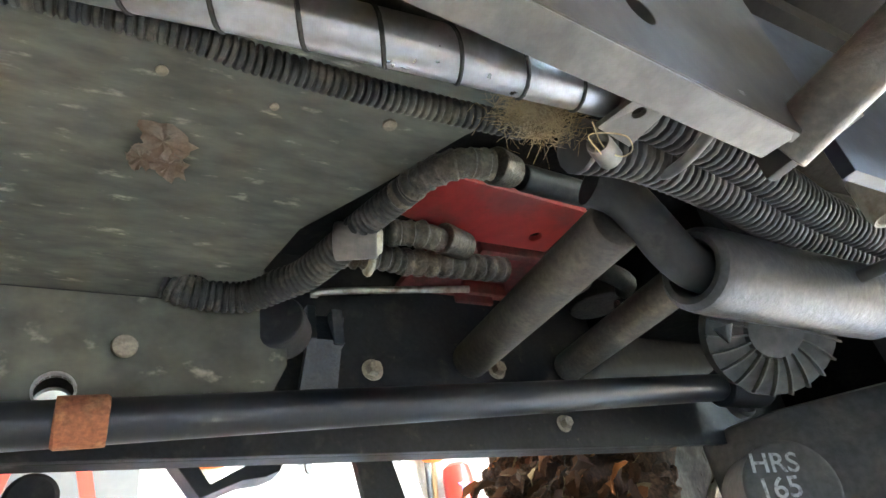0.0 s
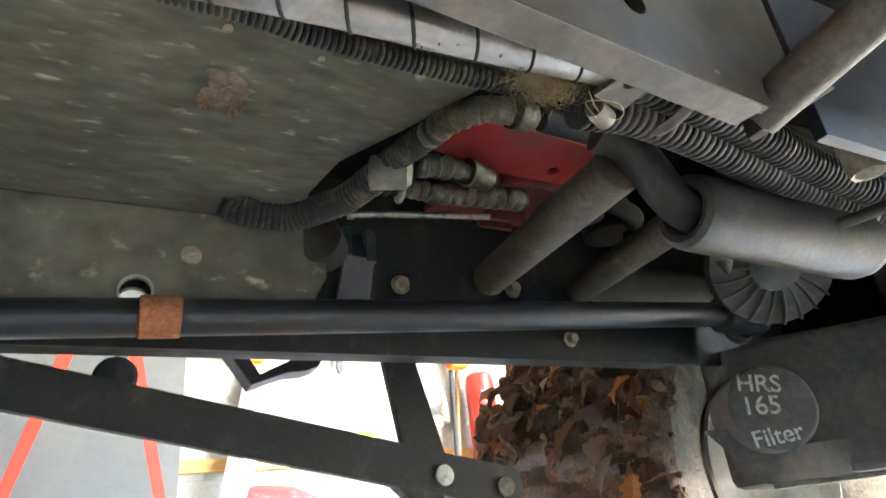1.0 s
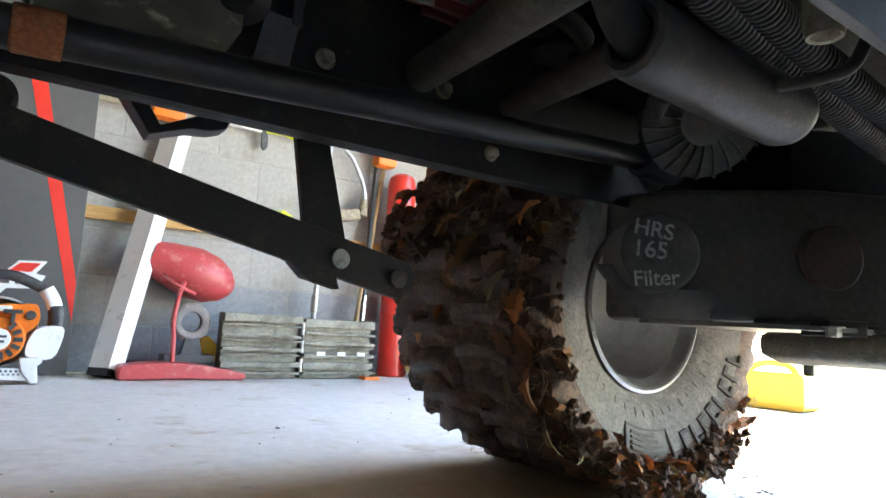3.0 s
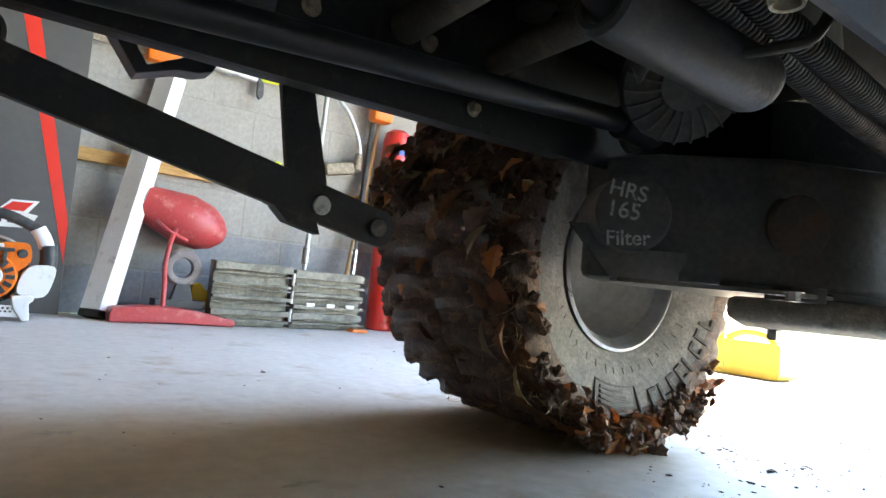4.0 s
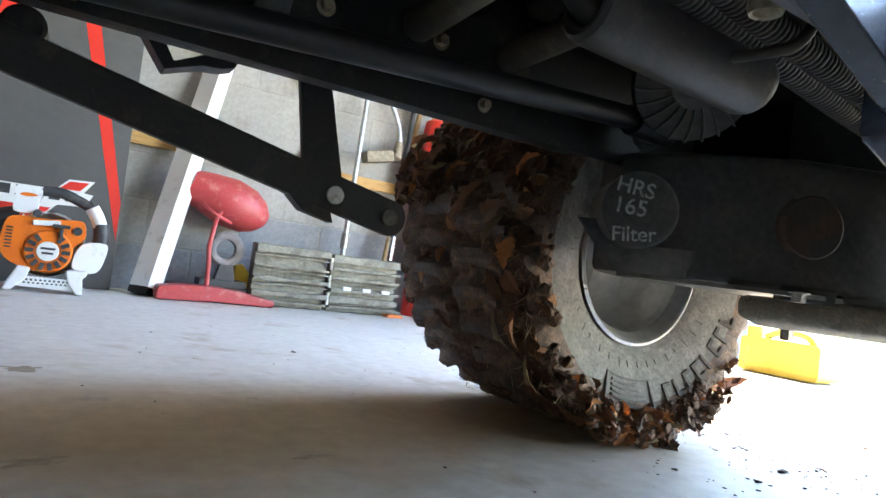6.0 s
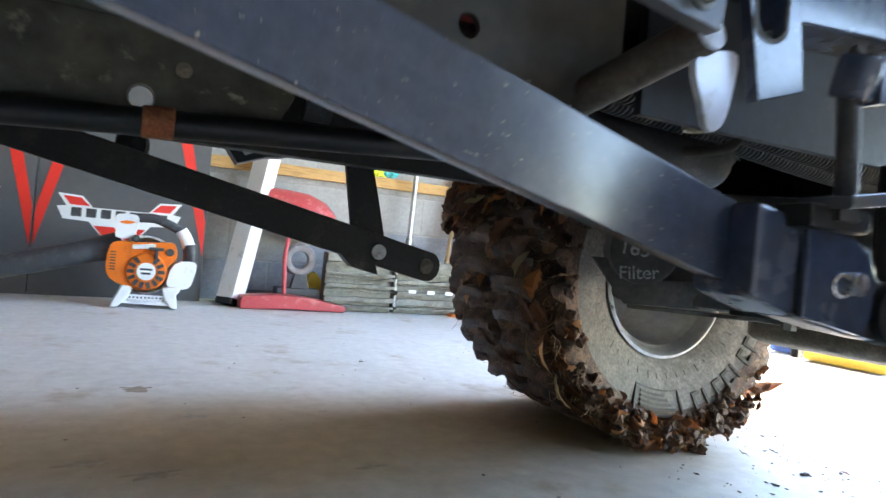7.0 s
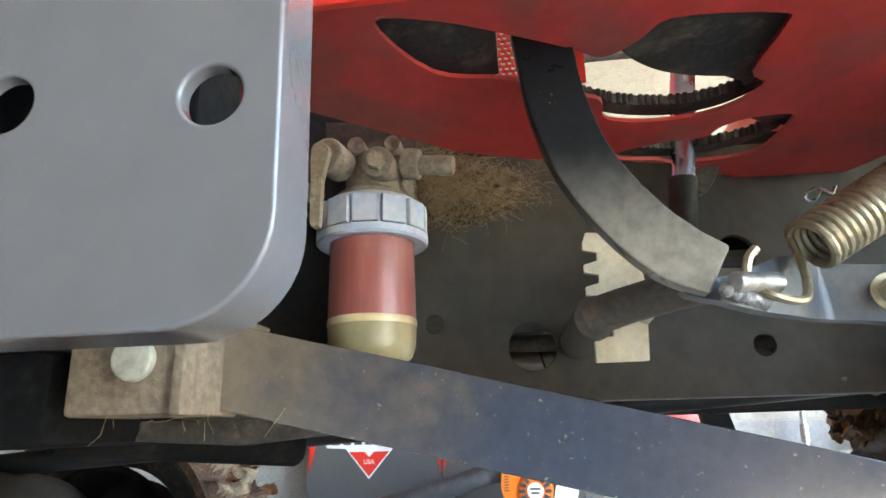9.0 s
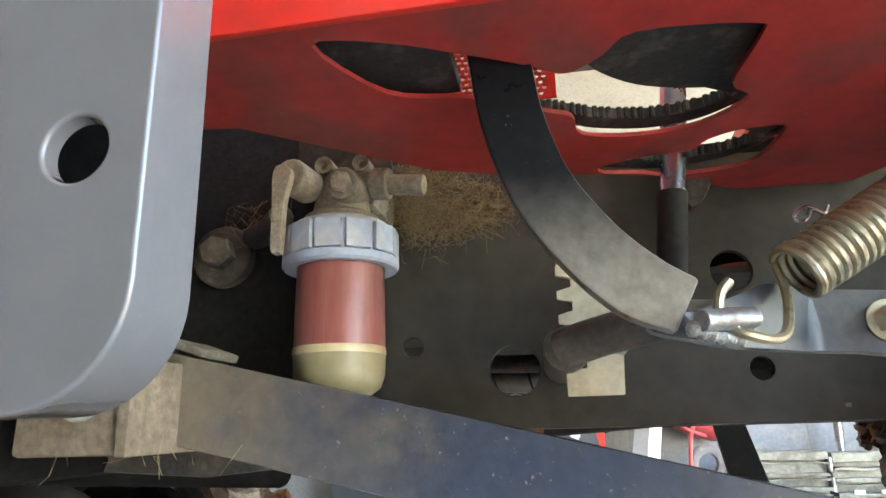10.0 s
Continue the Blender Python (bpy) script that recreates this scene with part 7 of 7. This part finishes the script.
part("shell", bm, RED, can)
bm = B()
star = [((0.034 if k % 2 == 0 else 0.016) * math.sin(math.pi * k / 5), 0.93 + (0.034 if k % 2 == 0 else 0.016) * math.cos(math.pi * k / 5)) for k in range(10)]
plate(bm, star, [], lambda u, v, w: Vector((1.51 + u, 2.7 - math.sqrt(0.0762**2 - (u - 0.01) ** 2) - w, v)), 0.0012)
part("sticker", bm, BLUE, can, "blue star sticker")
bag = thing("seed_bag", (1.62, 2.58, 0), "small orange and cream paper bag slumped on the floor", "bag")
bm = B()
got = bmesh.ops.create_icosphere(bm, subdivisions=3, radius=1.0)["verts"]
for v in got:
    n0 = v.co.normalized()
    v.co = Vector((1.62, 2.58, 0.085)) + Vector((n0.x * 0.09, n0.y * 0.06, max(-0.084, n0.z * 0.1))) * (1 + 0.16 * noise.fractal(n0 * 3, 1.0, 2.0, 3))
part("sack", bm, material("printed_paper", (0.55, 0.36, 0.16), 0.7, second=(0.6, 0.1, 0.02), scale=18, amount=0.4, third=(0.6, 0.55, 0.4), third_scale=12, third_amount=0.4, bump=0.4), bag)

# things hung higher on the wall
hedge = thing("hedge_trimmer", (0.2, 2.8, 1.1), "hedge trimmer with toothed steel blade hung on the wall", "hedge trimmer")
saw = [(0.04, 1.13)]
for k in range(15):
    saw += [(0.05 + 0.016 * k, 1.168), (0.056 + 0.016 * k, 1.168), (0.058 + 0.016 * k, 1.155), (0.064 + 0.016 * k, 1.155)]
saw += [(0.3, 1.155), (0.3, 1.125)]
bm = B()
plate(bm, saw, [], xz(2.8), 0.006)
part("blade", bm, DIRTY_CAST, hedge, "toothed steel blade")
bm = B()
box(bm, (0.29, 2.76, 1.1), (0.43, 2.84, 1.2), 0.02)
part("motor", bm, ORANGE, hedge, "orange motor housing")
gun = thing("grease_gun", (0.68, 2.8, 1.12), "silver grease gun with lime hose hung on the wall", "grease gun")
bm = B()
cyl(bm, (0.5, 2.81, 1.17), (0.66, 2.81, 1.155), 0.022, 18, bev=0.005)
cyl(bm, (0.66, 2.81, 1.155), (0.78, 2.81, 1.15), 0.014, 16, bev=0.003)
part("barrel", bm, GALV, gun, "silver barrel")
bm = B()
yplate(bm, eased([(0.78, 1.16), (0.81, 1.14), (0.815, 1.08), (0.8, 1.06), (0.785, 1.08), (0.785, 1.13)], 3), 2.8, 0.02, 0.004)
part("trigger", bm, DARK_PLASTIC, gun, "dark trigger")
bm = B()
sweep(bm, curve([(0.8, 2.81, 1.16), (0.9, 2.81, 1.165), (0.97, 2.81, 1.15), (1.0, 2.81, 1.2)], 6), 0.013, 12)
part("hose", bm, LIME, gun, "lime yellow hose")
glove = thing("glove", (0.94, 2.8, 0.69), "crumpled lime and teal work glove lying on the batten", "glove")


def crumpled(name_, centre, size, mat_, seed_, label=""):
    """A soft crumpled piece of cloth with a flat foot."""
    bm = B()
    for v in bmesh.ops.create_icosphere(bm, subdivisions=4, radius=1.0)["verts"]:
        n0 = v.co.normalized()
        k = 1 + 0.4 * noise.fractal(n0 * 2.3 + Vector((seed_, 0, 0)), 1.0, 2.0, 4)
        v.co = Vector(centre) + Vector((n0.x * size[0] * k, n0.y * size[1] * k, max(-size[2], n0.z * size[2] * k)))
    part(name_, bm, mat_, glove, label)


crumpled("palm", (0.915, 2.825, 0.733), (0.062, 0.02, 0.046), LIME, 1)
for x_, s_ in ((0.862, 3), (0.884, 4), (0.908, 5)):
    crumpled("finger", (x_, 2.808, 0.707), (0.016, 0.014, 0.02), LIME, s_)
crumpled("cuff", (0.985, 2.815, 0.716), (0.04, 0.018, 0.029), TEAL, 7, "teal cuff")

# yellow can by the open door
can2 = thing("fuel_can", (2.42, 1.26, 0), "yellow plastic fuel can in sunlight by the door", "fuel can")
bm = B()
plate(bm, rounded(1.09, 0.001, 1.42, 0.145, 0.02), [], lambda u, v, w: Vector((2.4 + w, u, v)), 0.17, 0.015)
part("body", bm, YELLOW, can2)
bm = B()
sweep(bm, curve([(2.42, 1.12, 0.14), (2.42, 1.16, 0.175), (2.42, 1.25, 0.18), (2.42, 1.32, 0.15)], 6), 0.013, 12)
part("handle", bm, YELLOW, can2, "yellow handle")
bm = B()
cyl(bm, (2.42, 1.37, 0.14), (2.42, 1.37, 0.19), 0.032, 20, bev=0.005)
part("cap", bm, YELLOW, can2, "yellow screw cap")
bm = B()
plate(bm, rounded(1.5, 0.001, 1.66, 0.2, 0.02), [], lambda u, v, w: Vector((2.5 + w, u, v)), 0.14, 0.012)
solo("crate", bm, BLUE, "small blue plastic crate by the door", "crate")

# flat dirt stains trodden into the concrete
for cx_, cy_, rx_, ry_, seed_ in ((-0.15, 1.03, 0.026, 0.02, 1), (-0.122, 0.555, 0.034, 0.012, 2), (-0.06, 0.82, 0.018, 0.012, 3), (0.17, 0.828, 0.008, 0.007, 4), (0.16, 0.53, 0.022, 0.009, 5), (-0.303, 0.441, 0.03, 0.014, 6), (-0.396, 0.605, 0.007, 0.006, 7), (-0.42, 0.489, 0.01, 0.006, 8), (0.046, 0.27, 0.012, 0.005, 9), (-0.213, 0.612, 0.028, 0.016, 10), (-0.495, 1.131, 0.01, 0.01, 11)):
    bm = B()
    rim_ = []
    for k in range(28):
        a = 2 * math.pi * k / 28
        r_ = 1 + 0.9 * noise.fractal(Vector((1.6 * math.cos(a), 1.6 * math.sin(a), seed_ * 3.1)), 0.9, 2.0, 4)
        rim_.append(bm.verts.new((cx_ + rx_ * r_ * math.cos(a), cy_ + ry_ * r_ * math.sin(a), 0.0003)))
    top_ = bm.verts.new((cx_, cy_, 0.0011))
    for k in range(28):
        bm.faces.new((rim_[k], rim_[(k + 1) % 28], top_))
    part("dirt_stain", bm, STAIN, floor, "small dark dirt stain")
# grit and leaf crumbs on the floor
bm = B()
rnd = random.Random(11)
for _ in range(430):
    if rnd.random() < 0.75:
        x, y = rnd.gauss(1.0, 0.22), rnd.gauss(0.38, 0.16)
    else:
        x, y = rnd.uniform(-0.8, 1.6), rnd.uniform(-0.4, 1.8)
    s_ = 0.00125 * math.exp(rnd.gauss(0, 0.5))
    got = bmesh.ops.create_icosphere(bm, subdivisions=1, radius=1.0)["verts"]
    turn = Matrix.Rotation(rnd.uniform(0, 6.28), 3, "Z")
    for v in got:
        q = turn @ Vector((v.co.x * s_ * 1.8, v.co.y * s_, v.co.z * s_ * 0.5)) * rnd.uniform(0.7, 1.2)
        v.co = Vector((x, y, s_ * 0.4)) + q
tagged(solo("floor_grit", bm, GRIT, "scattered dark grit and leaf crumbs on the concrete", "grit"), kind="stuff")
for x, y, rz, k in ((-0.02, 0.36, 20, 1), (0.93, 0.33, 100, 3), (1.22, 0.48, 60, 0), (0.85, 0.46, 10, 5)):
    ob = new("fallen_leaf", LEAVES[k])
    ob.matrix_basis = pose(x, y, 0.004, 4, 3, rz) @ Matrix.Diagonal((0.5, 0.5, 0.35, 1))
    tagged(ob, "small dry leaf lying on the concrete floor", "leaf", "fallen leaves")

# block courses of the back wall
for row in range(7):
    z = 0.1 + 0.2 * row
    for col in range(-3, 7):
        x = 0.2 + 0.4 * col + (0.2 if row % 2 else 0.0)
        dark = row == 0 or (row == 1 and x > 0.6)
        share("block", block_mesh(0.393, BLOCK_DARK if dark else BLOCK), wall_back, pose(x, WALL_Y + 0.0067, z))
